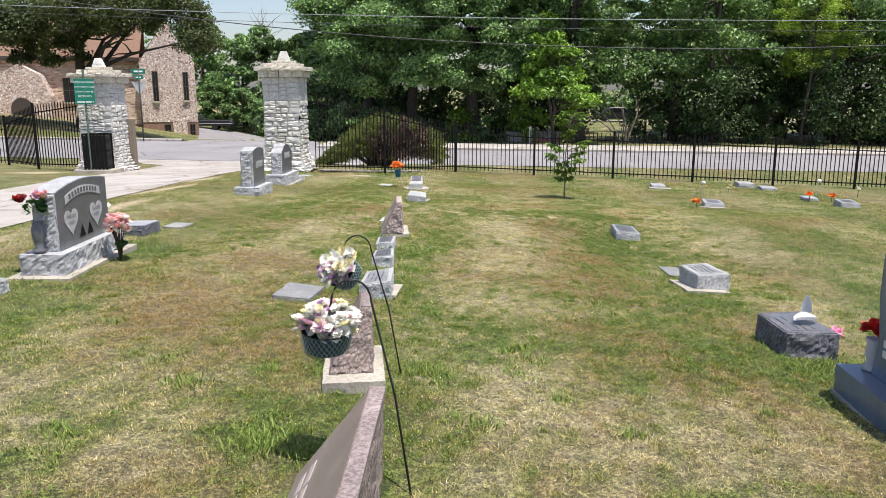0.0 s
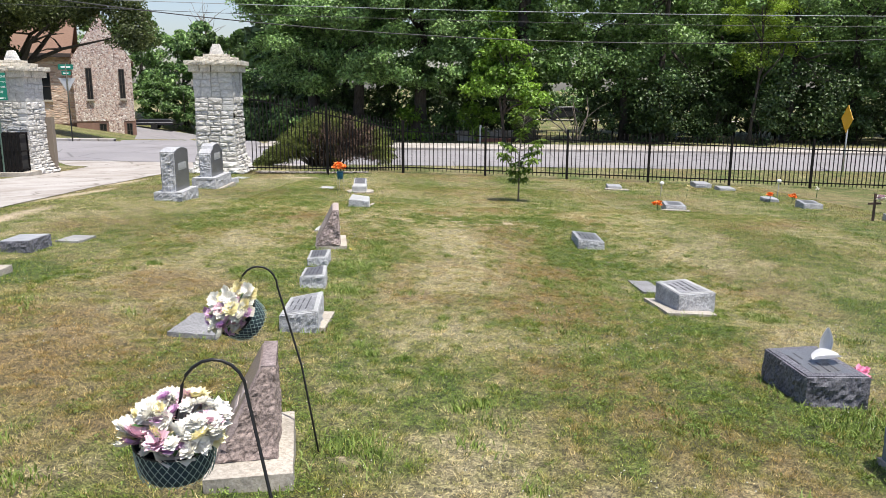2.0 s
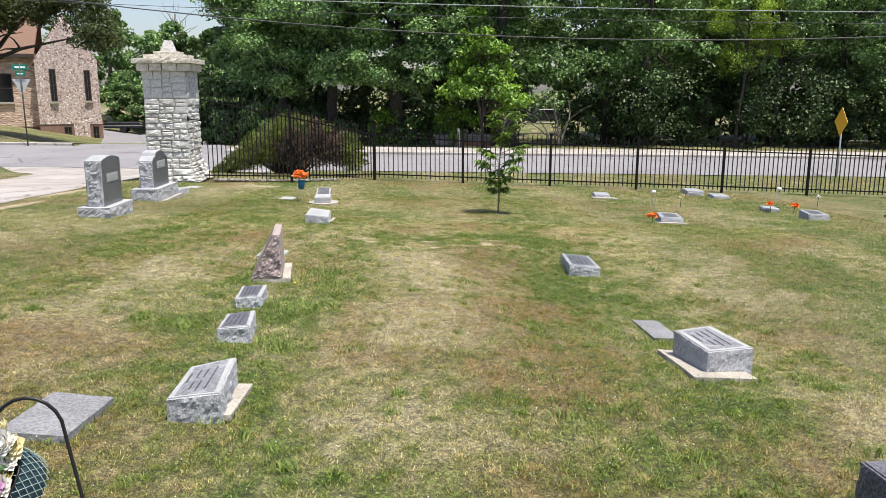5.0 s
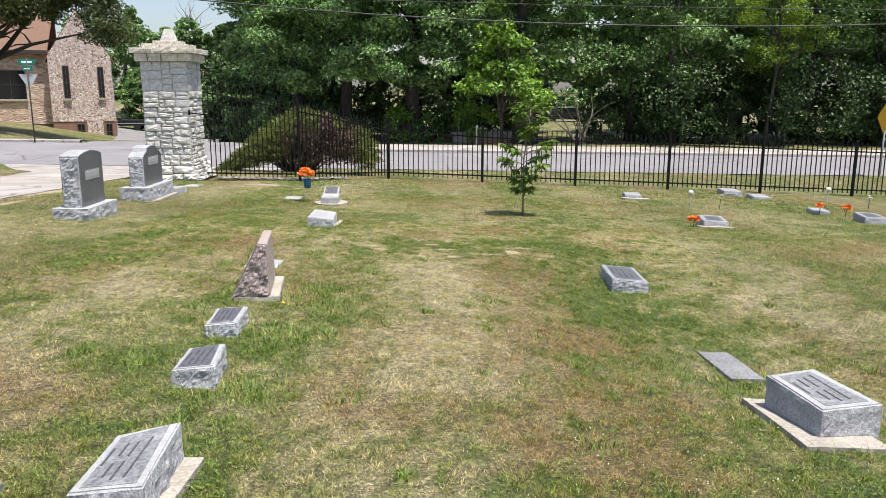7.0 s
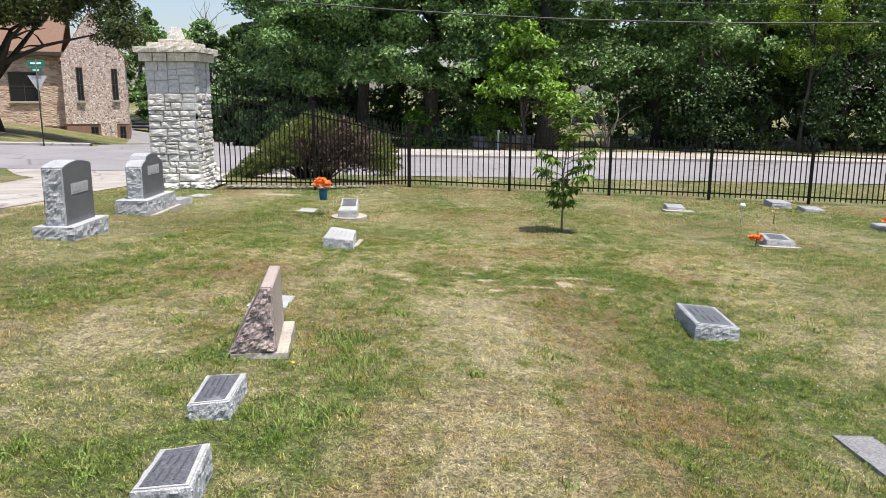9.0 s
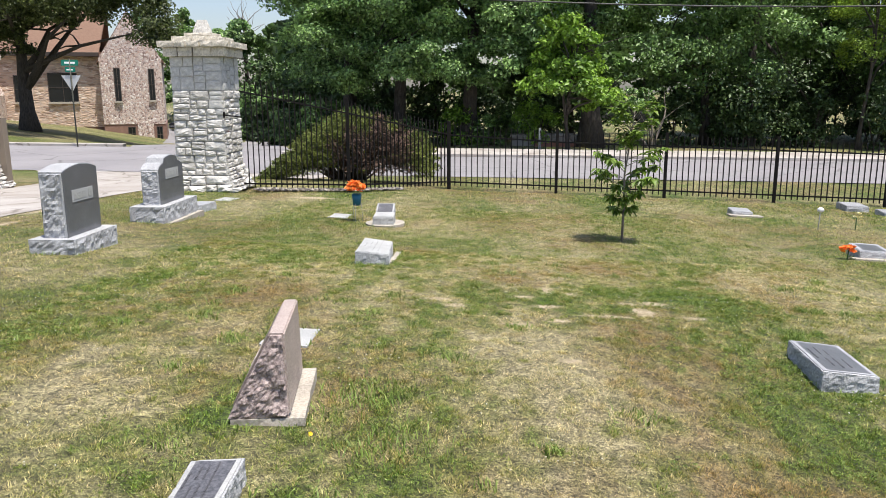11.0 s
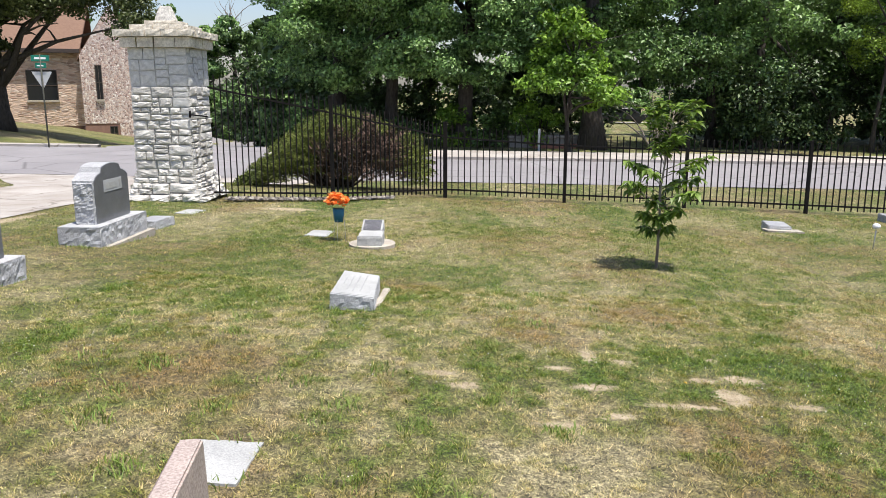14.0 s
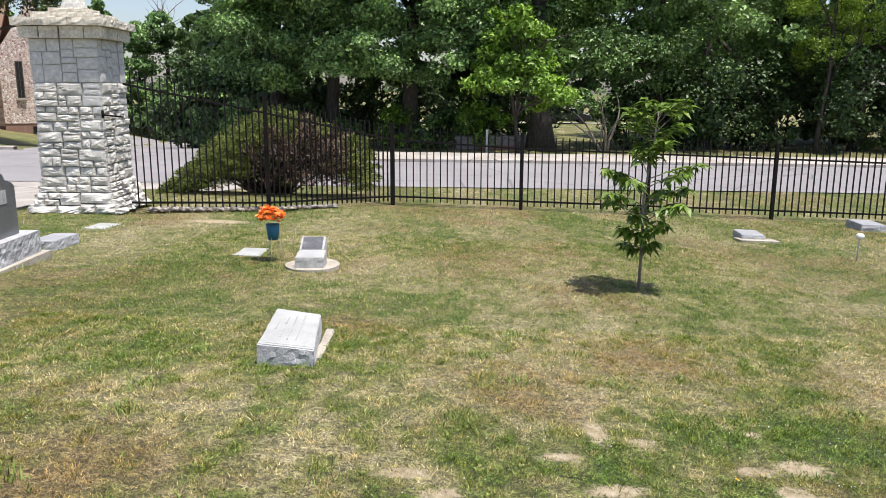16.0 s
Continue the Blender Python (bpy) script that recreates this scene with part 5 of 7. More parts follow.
        p = clumps(rng, (0, 0, h * 0.5), (1.3, 1.0, h * 0.55), 26, 0.45, 70, 0.3, -1.1)
        part("foliage", leaves_mesh("foliage", p, 0.17, rng, 0.4, 0.6), leaf, s)
        for b in range(5):
            bm = bmesh.new()
            e = Vector((rng.normal() * 0.7, rng.normal() * 0.5, h * rng.uniform(0.6, 0.95)))
            tube(bm, [(0.06 * b - 0.12, 0, -0.1), e * 0.5 + Vector((0, 0, 0.1)), e], [0.03, 0.02, 0.006], 5)
            part("stem", bm, "bark", s)
        k += 1
    # taller thicket that closes the wood
    for k, x in enumerate(np.arange(-12.0, 66, 2.6)):
        yy = 46.5 + rng.uniform(-0.8, 1.6)
        if 6.4 < x < 9.5:
            continue
        h = rng.uniform(3.6, 5.4)
        s = thing("thicket_shrub", on_ground(x, yy), "tall shaded shrub under the woodland trees", "shrub", "woodland shrubs")
        p = clumps(rng, (0, 0, h * 0.48), (1.9, 1.3, h * 0.52), 30, 0.75, 60, 0.3, -1.1)
        # two of three shrubs carry the wood's shade in their leaf colour
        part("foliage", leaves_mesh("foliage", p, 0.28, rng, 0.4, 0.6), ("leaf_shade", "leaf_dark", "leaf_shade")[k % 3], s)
        part("stem", tube(bmesh.new(), [(0, 0, -0.1), (0.1, 0, h * 0.5), (0, 0, h * 0.85)], [0.06, 0.04, 0.015], 6), "bark", s)
    for x, y, h in ((-28, 79, 4.6), (-24.6, 77, 5.2), (-21.4, 76, 4.4), (-18.6, 75, 5.0), (-15.6, 71, 4.6), (-13.0, 66, 4.2), (-10.8, 60, 4.0), (-10.2, 54, 3.6)):
        s = thing("roadside_shrub", on_ground(x, y), "dense green roadside shrub beyond the side street", "shrub", "roadside shrubs")
        p = clumps(rng, (0, 0, h * 0.46), (2.3, 1.6, h * 0.52), 60, 0.6, 70, 0.4, -1.1)
        part("foliage", leaves_mesh("foliage", p, 0.26, rng, 0.4, 0.6), "leaf_pale" if int(x) % 2 else "leaf_oak", s)
        part("stem", tube(bmesh.new(), [(0, 0, -0.1), (0.1, 0, h * 0.5), (0, 0, h * 0.85)], [0.06, 0.04, 0.015], 6), "bark", s)
    # bare grey dead tree beside the opening
    t = thing("dead_tree", on_ground(8.3, 40.4), "bare grey dead tree with bent branches", "tree")
    for b in range(7):
        bm = bmesh.new()
        a = rng.uniform(-1.0, 0.7)
        pts = [Vector((0.15 * math.cos(b), 0.1 * math.sin(b), -0.1))]
        d = Vector((a * 0.35, rng.normal() * 0.2, 1.0))
        for i in range(6):
            d = (d + Vector((a * 0.16 + rng.normal() * 0.16, rng.normal() * 0.14, -0.03 * i))).normalized()
            pts.append(pts[-1] + d * rng.uniform(0.35, 0.62))
        r = rng.uniform(0.03, 0.075)
        tube(bm, pts, [r * (1 - 0.15 * i) for i in range(7)], 6)
        part("branch", bm, "bark_pale", t)
    # the wood further back
    for k in range(24):
        x, y = -8 + k * 2.9 + rng.uniform(-1, 1), 52 + rng.uniform(-2, 5)
        if 5.6 < x * 45 / y < 10.4 and y < 90:
            y = 112
        if x < -8:
            y += 24
        h = rng.uniform(13, 18)
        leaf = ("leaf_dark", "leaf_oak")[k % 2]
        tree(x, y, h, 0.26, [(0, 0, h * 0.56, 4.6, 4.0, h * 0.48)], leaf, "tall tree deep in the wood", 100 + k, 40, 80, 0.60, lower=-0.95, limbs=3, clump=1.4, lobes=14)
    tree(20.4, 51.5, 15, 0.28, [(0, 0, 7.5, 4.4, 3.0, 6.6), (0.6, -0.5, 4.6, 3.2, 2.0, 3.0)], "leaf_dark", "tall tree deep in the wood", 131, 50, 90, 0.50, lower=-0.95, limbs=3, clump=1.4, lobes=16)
    # trees behind the side street
    for k, (x, y, h, r) in enumerate([(-31, 84, 11, 5), (-26, 82, 11, 4.6), (-21.5, 80, 10.5, 4.4), (-17, 82, 10, 4.2), (-13, 74, 9.0, 4.0), (-9.6, 66, 9, 3.8), (-36, 88, 12, 5), (-19.5, 77, 5.5, 3.2), (-14.5, 72, 5.0, 3.0), (-23.5, 94, 11.5, 5), (-16, 94, 11, 5)]):
        tree(x, y, h, 0.25, [(0, 0, h * 0.52, r, r * 0.8, h * 0.47)], ("leaf_oak", "leaf_pale", "leaf_dark")[k % 3], "roadside tree in full leaf beyond the side street", 140 + k, 60, 90, 0.36, lower=-0.98, limbs=4, clump=1.2, lobes=18)
    t = thing("dead_tree", on_ground(-24.0, 84), "bare crooked treetop above the roadside trees", "tree")
    for b in range(20):
        pts = [Vector((0, 0, 8.0 + b * 0.14))]
        d = Vector(((b % 7 - 3) * 0.2, 0, 1)).normalized()
        for i in range(6):
            d = (d + Vector((rng.normal() * 0.32, rng.normal() * 0.1, rng.normal() * 0.15))).normalized()
            pts.append(pts[-1] + d * rng.uniform(0.3, 0.75))
        part("branch", tube(bmesh.new(), pts, [0.06, 0.05, 0.04, 0.032, 0.024, 0.017, 0.01], 5), "bark_pale", t)
    part("trunk", tube(bmesh.new(), [(0, 0, -0.2), (0, 0, 7), (0, 0, 11)], [0.3, 0.2, 0.1], 8), "bark", t)
    # shade tree before the church
    tree(-26.9, 50.0, 11.5, 0.46, [(4.3, 0, 7.2, 2.1, 1.8, 1.2), (6.6, -0.4, 7.8, 2.2, 2.0, 1.3), (8.5, -0.5, 6.0, 1.3, 1.4, 1.7), (-1.6, -1, 5.4, 2.4, 2.0, 1.9), (1.4, -0.5, 7.0, 2.3, 1.8, 1.3), (-0.4, 0, 8.4, 2.8, 2.4, 1.8), (3.5, 0.5, 9.2, 3.0, 2.4, 1.6), (-5.0, -1, 6.2, 3.0, 2.2, 2.6), (-8.6, -1, 5.4, 2.4, 2.0, 2.2), (-2.5, -4.8, 6.6, 2.8, 2.4, 1.4), (2.2, -4.6, 7.4, 2.8, 2.2, 1.1)], "leaf_church", "spreading shade tree on the church lawn", 160, 520, 100, 0.19, lower=-0.7, limbs=12, fork=0.30, clump=0.9, lobes=30)


def juniper():
    """Broad evergreen, its green sprays reaching out in layers, brown and bare within."""
    rng = np.random.default_rng(77)
    s = thing("juniper_shrub", on_ground(-2.56, 23.5), "broad evergreen shrub, green above with brown bare twigs inside", "shrub")
    s.scale = (0.89, 0.95, 0.93)
    green, brown = [], []

    def crest(x):
        return np.interp(x, [-2.4, -2.1, -1.3, -0.5, 0.0, 0.4, 1.2, 2.0, 2.3, 2.45], [0.14, 0.42, 1.18, 1.74, 1.88, 1.88, 1.60, 1.24, 0.95, 0.3])
    for k in range(1500):
        x, y = rng.uniform(-2.35, 2.4), rng.uniform(-1.25, 1.25)
        low = rng.uniform(0, 1) ** 1.6
        z = crest(x) * (1 - 0.30 * (y / 1.3) ** 2) * (1 - 0.75 * low)
        tip = np.array((x, y, max(0.06, z)))
        root = np.array((x * 0.45 + 0.1, y * 0.35, z * 0.55))
        way = (tip - root) / (np.linalg.norm(tip - root) + 1e-6)
        bare = y < 0.5 and -0.35 < x < 1.95 and z < 1.62 - 0.30 * abs(x - 0.85) + 0.16 * math.sin(x * 9)
        reach = rng.uniform(0.22, 0.52)
        m = 34
        u = rng.uniform(-1, 0.28, m) * reach
        fan = 0.055 * (0.4 + 1.2 * np.clip(0.3 - u / reach, 0, 1))
        q = tip + way * u[:, None] + rng.normal(size=(m, 3)) * np.stack([fan, fan, fan * 0.35], -1) - np.array((0, 0, 1)) * (np.clip(u, 0, 1) * 0.5)[:, None]
        if bare and rng.uniform() < 0.94:
            brown.append(q[:18] + rng.normal(size=(18, 3)) * 0.05)
        else:
            green.append(q)
    green, brown = np.concatenate(green), np.concatenate(brown)
    green[:, 2], brown[:, 2] = np.maximum(green[:, 2], 0.03), np.maximum(brown[:, 2], 0.03)
    part("foliage", leaves_mesh("foliage", green, 0.075, rng, 0.7, 0.30), "leaf_juniper", s)
    part("twig_mass", leaves_mesh("twig_mass", brown, 0.12, rng, 0.0, 0.10), "twigs", s)
    for b in range(60):
        bm = bmesh.new()
        e = Vector((rng.uniform(-2.0, 2.0), rng.uniform(-1.1, 1.0), 0))
        e.z = float(crest(e.x)) * rng.uniform(0.5, 0.95)
        tube(bm, [(e.x * 0.15, e.y * 0.15, -0.1), e * 0.55 + Vector((0, 0, 0.08)), e], [0.035, 0.02, 0.006], 5)
        part("branch", bm, "twigs", s)


def sapling():
    """Young tree on the lawn, its big leaves each a bent blade."""
    rng = np.random.default_rng(31)
    s = thing("sapling", on_ground(2.72, 14.82), "young tree with large green leaves standing on the lawn", "tree")
    bm = bmesh.new()
    stem = [Vector((0, 0, -0.1)), Vector((0.01, 0, 0.45)), Vector((0.0, 0, 0.9)), Vector((0.06, 0.02, 1.35)), Vector((0.10, 0.0, 1.75))]
    tube(bm, stem, [0.018, 0.015, 0.012, 0.009, 0.005], 8)
    part("trunk", bm, "bark_pale", s)
    tips = []
    for k in range(34):
        bm = bmesh.new()
        u = 0.17 + 0.81 * (k + 0.5) / 34
        i = min(3, int(u * 4))
        b = stem[i].lerp(stem[i + 1], u * 4 - i)
        a = k * 2.4 + rng.uniform(-0.4, 0.4)
        z = b.z
        reach = (0.12 + 0.40 * min(1, max(0, (z - 0.25) / 0.70))) if z < 1.16 else (0.10 if z < 1.3 else 0.30)
        reach *= rng.uniform(0.65, 1.1)
        e = b + Vector((math.cos(a) * reach * 1.2, math.sin(a) * reach, 0.10 + 0.12 * rng.uniform() + (0.05 if z > 1.3 else 0)))
        tube(bm, [b, (b + e) / 2 + Vector((0, 0, 0.02)), e], [0.006, 0.004, 0.002], 5)
        part("branch", bm, "bark_pale", s)
        tips.append((b, e))
    bm = bmesh.new()
    for b, e in tips:
        for j in range(26):
            o = b.lerp(e, 0.35 + 0.65 * ((j + 1) / 26) ** 0.6)
            a = rng.uniform(0, math.tau)
            d = Vector((math.cos(a), math.sin(a), rng.uniform(-0.55, 0.25) + (0.25 if o.z > 1.35 else -0.15))).normalized()
            side = d.cross(Vector((0, 0, 1))).normalized()
            up = side.cross(d)
            L, w = rng.uniform(0.09, 0.17), rng.uniform(0.022, 0.038)
            q = [o, o + d * L * 0.45 - side * w + up * 0.012, o + d * L * 0.45 + side * w + up * 0.012, o + d * L - up * 0.03, o + d * L * 0.5 - up * 0.004]
            v = [bm.verts.new(p) for p in q]
            for f in ((0, 1, 4), (1, 3, 4), (0, 4, 2), (4, 3, 2)):
                bm.faces.new([v[i] for i in f])
    part("leaves", bm, "leaf_sapling", s)


# ---- church ----
def church():
    """Stone church beyond the street: long wall, gabled end wing, porch and brown roof."""
    c = thing("church", (-24.2, 63.5, -2.0), "stone church with a brown shingle roof beyond the street", "church", turn=22.0)
    # local x runs left along the front (negative), y away

    def wall(name, pts, y0, y1, material):
        bm = bmesh.new()
        a = [bm.verts.new((x, y0, z)) for x, z in pts]
        b = [bm.verts.new((x, y1, z)) for x, z in pts]
        bm.faces.new(a)
        bm.faces.new(b[::-1])
        for i in range(len(pts)):
            j = (i + 1) % len(pts)
            bm.faces.new((a[i], b[i], b[j], a[j]))
        bmesh.ops.recalc_face_normals(bm, faces=bm.faces)
        return part(name, bm, material, c)
    wall("wing_wall", [(-5.0, 1.7), (0, 1.7), (0, 6.6), (-2.5, 10.0), (-5.0, 6.6)], 0, 9, "fieldstone")
    wall("wing_base", [(-5.0, -1.5), (0, -1.5), (0, 1.7), (-5.0, 1.7)], 0.04, 9, "brown_base")
    wall("buttress", [(-2.3, -1.5), (-1.0, -1.5), (-1.0, 1.75), (-2.3, 1.75)], -0.05, 0.3, "fieldstone")
    wall("corner_return", [(-0.02, -1.5), (0.06, -1.5), (0.06, 1.7), (-0.02, 1.7)], 0.1, 9, "brown_base")
    wall("nave_wall", [(-40, 1.5), (-5.0, 1.5), (-5.0, 7.15), (-40, 7.15)], 1.2, 12, "ledgestone")
    wall("nave_base", [(-40, -2), (-5.0, -2), (-5.0, 1.5), (-40, 1.5)], 1.25, 12, "brown_base")
    wall("porch_wall", [(-17.5, -1), (-12.6, -1), (-12.6, 3.9), (-13.4, 5.6), (-15.0, 6.4), (-16.7, 5.6), (-17.5, 3.9)], -1.2, 1.4, "fieldstone")
    # roofs
    bm = bmesh.new()
    for q in ([(-40, 0.7, 7.05), (-5.0, 0.7, 7.05), (-4.6, 6.6, 10.7), (-40, 6.6, 10.7)], [(-40, 12.5, 7.05), (-5.0, 12.5, 7.05), (-4.6, 6.6, 10.7), (-40, 6.6, 10.7)]):
        v = [bm.verts.new(p) for p in q] + [bm.verts.new((p[0], p[1], p[2] - 0.2)) for p in q]
        for f in ((0, 1, 2, 3), (7, 6, 5, 4), (0, 4, 5, 1), (1, 5, 6, 2), (2, 6, 7, 3), (3, 7, 4, 0)):
            bm.faces.new([v[i] for i in f])
    part("roof", bm, "shingles", c)
    bm = bmesh.new()
    for sx in (-1, 1):
        e, r = -2.5 + sx * 2.72, -2.5
        q = [(e, 0.15, 6.35), (e, 9.2, 6.35), (r, 9.2, 10.12), (r, 0.15, 10.12)]
        v = [bm.verts.new(p) for p in q] + [bm.verts.new((p[0], p[1], p[2] - 0.18)) for p in q]
        for f in ((0, 1, 2, 3), (7, 6, 5, 4), (0, 4, 5, 1), (1, 5, 6, 2), (2, 6, 7, 3), (3, 7, 4, 0)):
            bm.faces.new([v[i] for i in f])
    part("wing_roof", bm, "shingles", c)
    part("eave", boxed((-40, 0.6, 6.75), (-5.02, 0.85, 7.05), 0.02), "trim_dark", c)

    def window(x0, x1, z0, z1, y, arch=False):
        w = part("window", boxed((x0, y - 0.03, z0), (x1, y + 0.12, z1)), "dark_glass", c)
        fr = bmesh.new()
        for a, b in (((x0 - .06, z0), (x0, z1)), ((x1, z0), (x1 + .06, z1)), ((x0 - .06, z1), (x1 + .06, z1 + .06)), (((x0 + x1) / 2 - .02, z0), ((x0 + x1) / 2 + .02, z1)), ((x0, (z0 + z1) / 2 - .02), (x1, (z0 + z1) / 2 + .02))):
            box(fr, (a[0], y - 0.06, a[1]), (b[0], y + 0.02, b[1]))
        part("window_frame", fr, "trim_dark", w)
        part("window_sill", boxed((x0 - 0.12, y - 0.16, z0 - 0.16), (x1 + 0.12, y + 0.05, z0), 0.01), "sill_stone", w)
    window(-3.85, -3.45, 3.45, 5.85, 0.0)
    window(-1.08, -0.70, 3.5, 5.8, 0.0)
    window(-3.05, -2.55, 0.5, 1.45, 0.04)
    window(-0.72, -0.32, 0.3, 1.45, 0.04)
    window(-9.2, -7.0, 3.4, 5.5, 1.2)
    window(-11.8, -10.9, 3.4, 5.3, 1.2)
    window(-20.4, -19.0, 3.0, 5.0, 1.2)
    window(-24.4, -23.0, 3.0, 5.0, 1.2)
    # arched porch door
    pts = [(-15.9, 0.4), (-14.1, 0.4), (-14.1, 2.9)] + [(-15.0 + 0.9 * math.cos(a), 2.9 + 0.9 * math.sin(a)) for a in np.linspace(0, math.pi, 12)[1:-1]] + [(-15.9, 2.9)]
    bm = outline_slab([(a, b) for a, b in pts], 0.2, "y", 0.0)
    bmesh.ops.translate(bm, vec=(0, -1.2, 0), verts=bm.verts)
    part("door", bm, "trim_dark", c)
    c.scale = (0.88, 1, 1)
    return c


# ---- signs, wires and street things ----
def sign_text(parent, body, size, place, turn, material):
    """A centred line of lettering, each word a part of its own."""
    words = []
    for word in body.split():
        cu = bpy.data.curves.new("lettering", 'FONT')
        cu.body, cu.size, cu.extrude = word, size, 0.001
        tmp = bpy.data.objects.new("lettering", cu)
        me = bpy.data.meshes.new_from_object(tmp)
        bpy.data.objects.remove(tmp)
        me.materials.append(MATS[material])
        words.append((me, max(v.co.x for v in me.vertices)))
    gap = 0.3 * size
    x = -(sum(w for _, w in words) + gap * (len(words) - 1)) / 2
    for me, w in words:
        ob = new("lettering", me)
        ob.parent = parent
        ob.matrix_basis = Matrix.Translation(place) @ Matrix.Rotation(turn, 4, 'Z') @ Matrix.Translation((x, 0, 0)) @ Matrix.Rotation(math.pi / 2, 4, 'X')
        x += w + gap


def signs():
    # green notice by the gate
    s = thing("notice_sign", on_ground(-10.42, 19.4, -0.08), "green metal notice with white lettering on a steel post", "sign", turn=26.0)
    bm = bmesh.new()
    box(bm, (-0.03, -0.02, -0.3), (0.03, 0.02, 3.0), 0.004)
    box(bm, (-0.012, -0.045, -0.3), (0.012, 0.0, 3.0), 0.003)
    part("post", bm, "post_green", s)
    part("board", boxed((-0.26, -0.062, 2.04), (0.26, -0.05, 2.74), 0.004), "sign_green", s)
    for k, (line, sz) in enumerate((("DECORATIONS", 0.075), ("LEFT MORE THAN", 0.062), ("5 DAYS CAN BE", 0.068), ("REMOVED", 0.076))):
        sign_text(s, line, sz, (0, -0.0635, 2.62 - k * 0.13), 0.0, "sign_white")
    bars(s, (-0.21, -0.0635, 2.08), (1, 0, 0), (0, 0, 1), [(0, 0.42, 0)], "sign_white", (0, -1, 0), 0.032, 4)
    # street name blades above a yield sign seen from behind
    s = thing("street_sign", on_ground(-16.9, 36.95), "street name blades above a yield sign on a thin pole", "sign", turn=20.0)
    bm = bmesh.new()
    tube(bm, [(0, 0, -0.3), (0, 0, 3.7)], 0.032, 8)
    part("post", bm, "post_dull", s)
    part("street_blade", boxed((-0.33, -0.02, 3.42), (0.33, 0.02, 3.66), 0.005), "sign_green", s)
    part("street_blade", boxed((-0.20, -0.02, 3.16), (0.20, 0.02, 3.36), 0.005), "sign_green", s)
    bars(s, (-0.27, -0.0215, 3.48), (1, 0, 0), (0, 0, 1), [(0.06, 0.48, 0.02)], "sign_white", (0, -1, 0), 0.08, 5)
    bars(s, (-0.16, -0.0215, 3.21), (1, 0, 0), (0, 0, 1), [(0.02, 0.30, 0.015)], "sign_white", (0, -1, 0), 0.05, 6)
    bm = outline_slab([(-0.38, 3.02), (0.38, 3.02), (0.02, 2.36), (-0.02, 2.36)], 0.01, "y", 0.0)
    bmesh.ops.translate(bm, vec=(0, 0.06, 0), verts=bm.verts)
    part("yield_plate", bm, "sign_back", s)
    # yellow diamond near the street
    s = thing("warning_sign", on_ground(15.7, 26.9, -0.28), "yellow diamond warning sign on a post beyond the fence", "sign", turn=-95.0)
    bm = bmesh.new()
    tube(bm, [(0, 0, -0.3), (0, 0, 2.5)], 0.03, 8)
    part("post", bm, "galvanised", s)
    bm = outline_slab([(-0.5, 2.16), (0, 1.66), (0.5, 2.16), (0, 2.66)], 0.012, "y", 0.0)
    bmesh.ops.translate(bm, vec=(0, -0.04, 0), verts=bm.verts)
    part("plate", bm, "sign_yellow", s)
    # wooden posts and the slatted bin at the west pillar
    s = thing("wooden_post", on_ground(-9.95, 21.1), "weathered square timber post by the gate", "post")
    part("post", boxed((-0.09, -0.09, -0.3), (0.09, 0.09, 1.55), 0.012), "post_wood", s)
    b = thing("litter_bin", on_ground(-10.3, 19.62, 0.10), "black slatted metal litter bin standing at the pillar", "litter bin", turn=4.0)
    b.scale = (1.15, 1.0, 1.08)
    part("liner", boxed((-0.27, -0.2, 0.03), (0.27, 0.2, 0.9), 0.01), "rubber", b)
    for k in range(7):
        x = -0.27 + k * 0.09
        part("slat", boxed((x - 0.028, -0.235, 0.0), (x + 0.028, -0.215, 0.95), 0.004), "black_iron", b)
        part("slat", boxed((x - 0.028, 0.215, 0.0), (x + 0.028, 0.235, 0.95), 0.004), "black_iron", b)
    for z in (0.06, 0.5, 0.93):
        bm = bmesh.new()
        for q in (((-0.31, -0.215, z - .02), (0.31, -0.2, z + .02)), ((-0.31, 0.2, z - .02), (0.31, 0.215, z + .02)), ((-0.31, -0.2, z - .02), (-0.295, 0.2, z + .02)), ((0.295, -0.2, z - .02), (0.31, 0.2, z + .02))):
            box(bm, *q)
        part("band", bm, "black_iron", b)
    p = thing("plinth", on_ground(-10.3, 19.62), "low pale stone plinth under the litter bin", "plinth", turn=4.0)
    part("slab", block((-0.55, -0.42, -0.15), (0.55, 0.42, 0.10), (5, 4, 2), {"-x": .01, "+x": .01, "-y": .012, "+y": .01}, 3, 0.01), "footing", p)


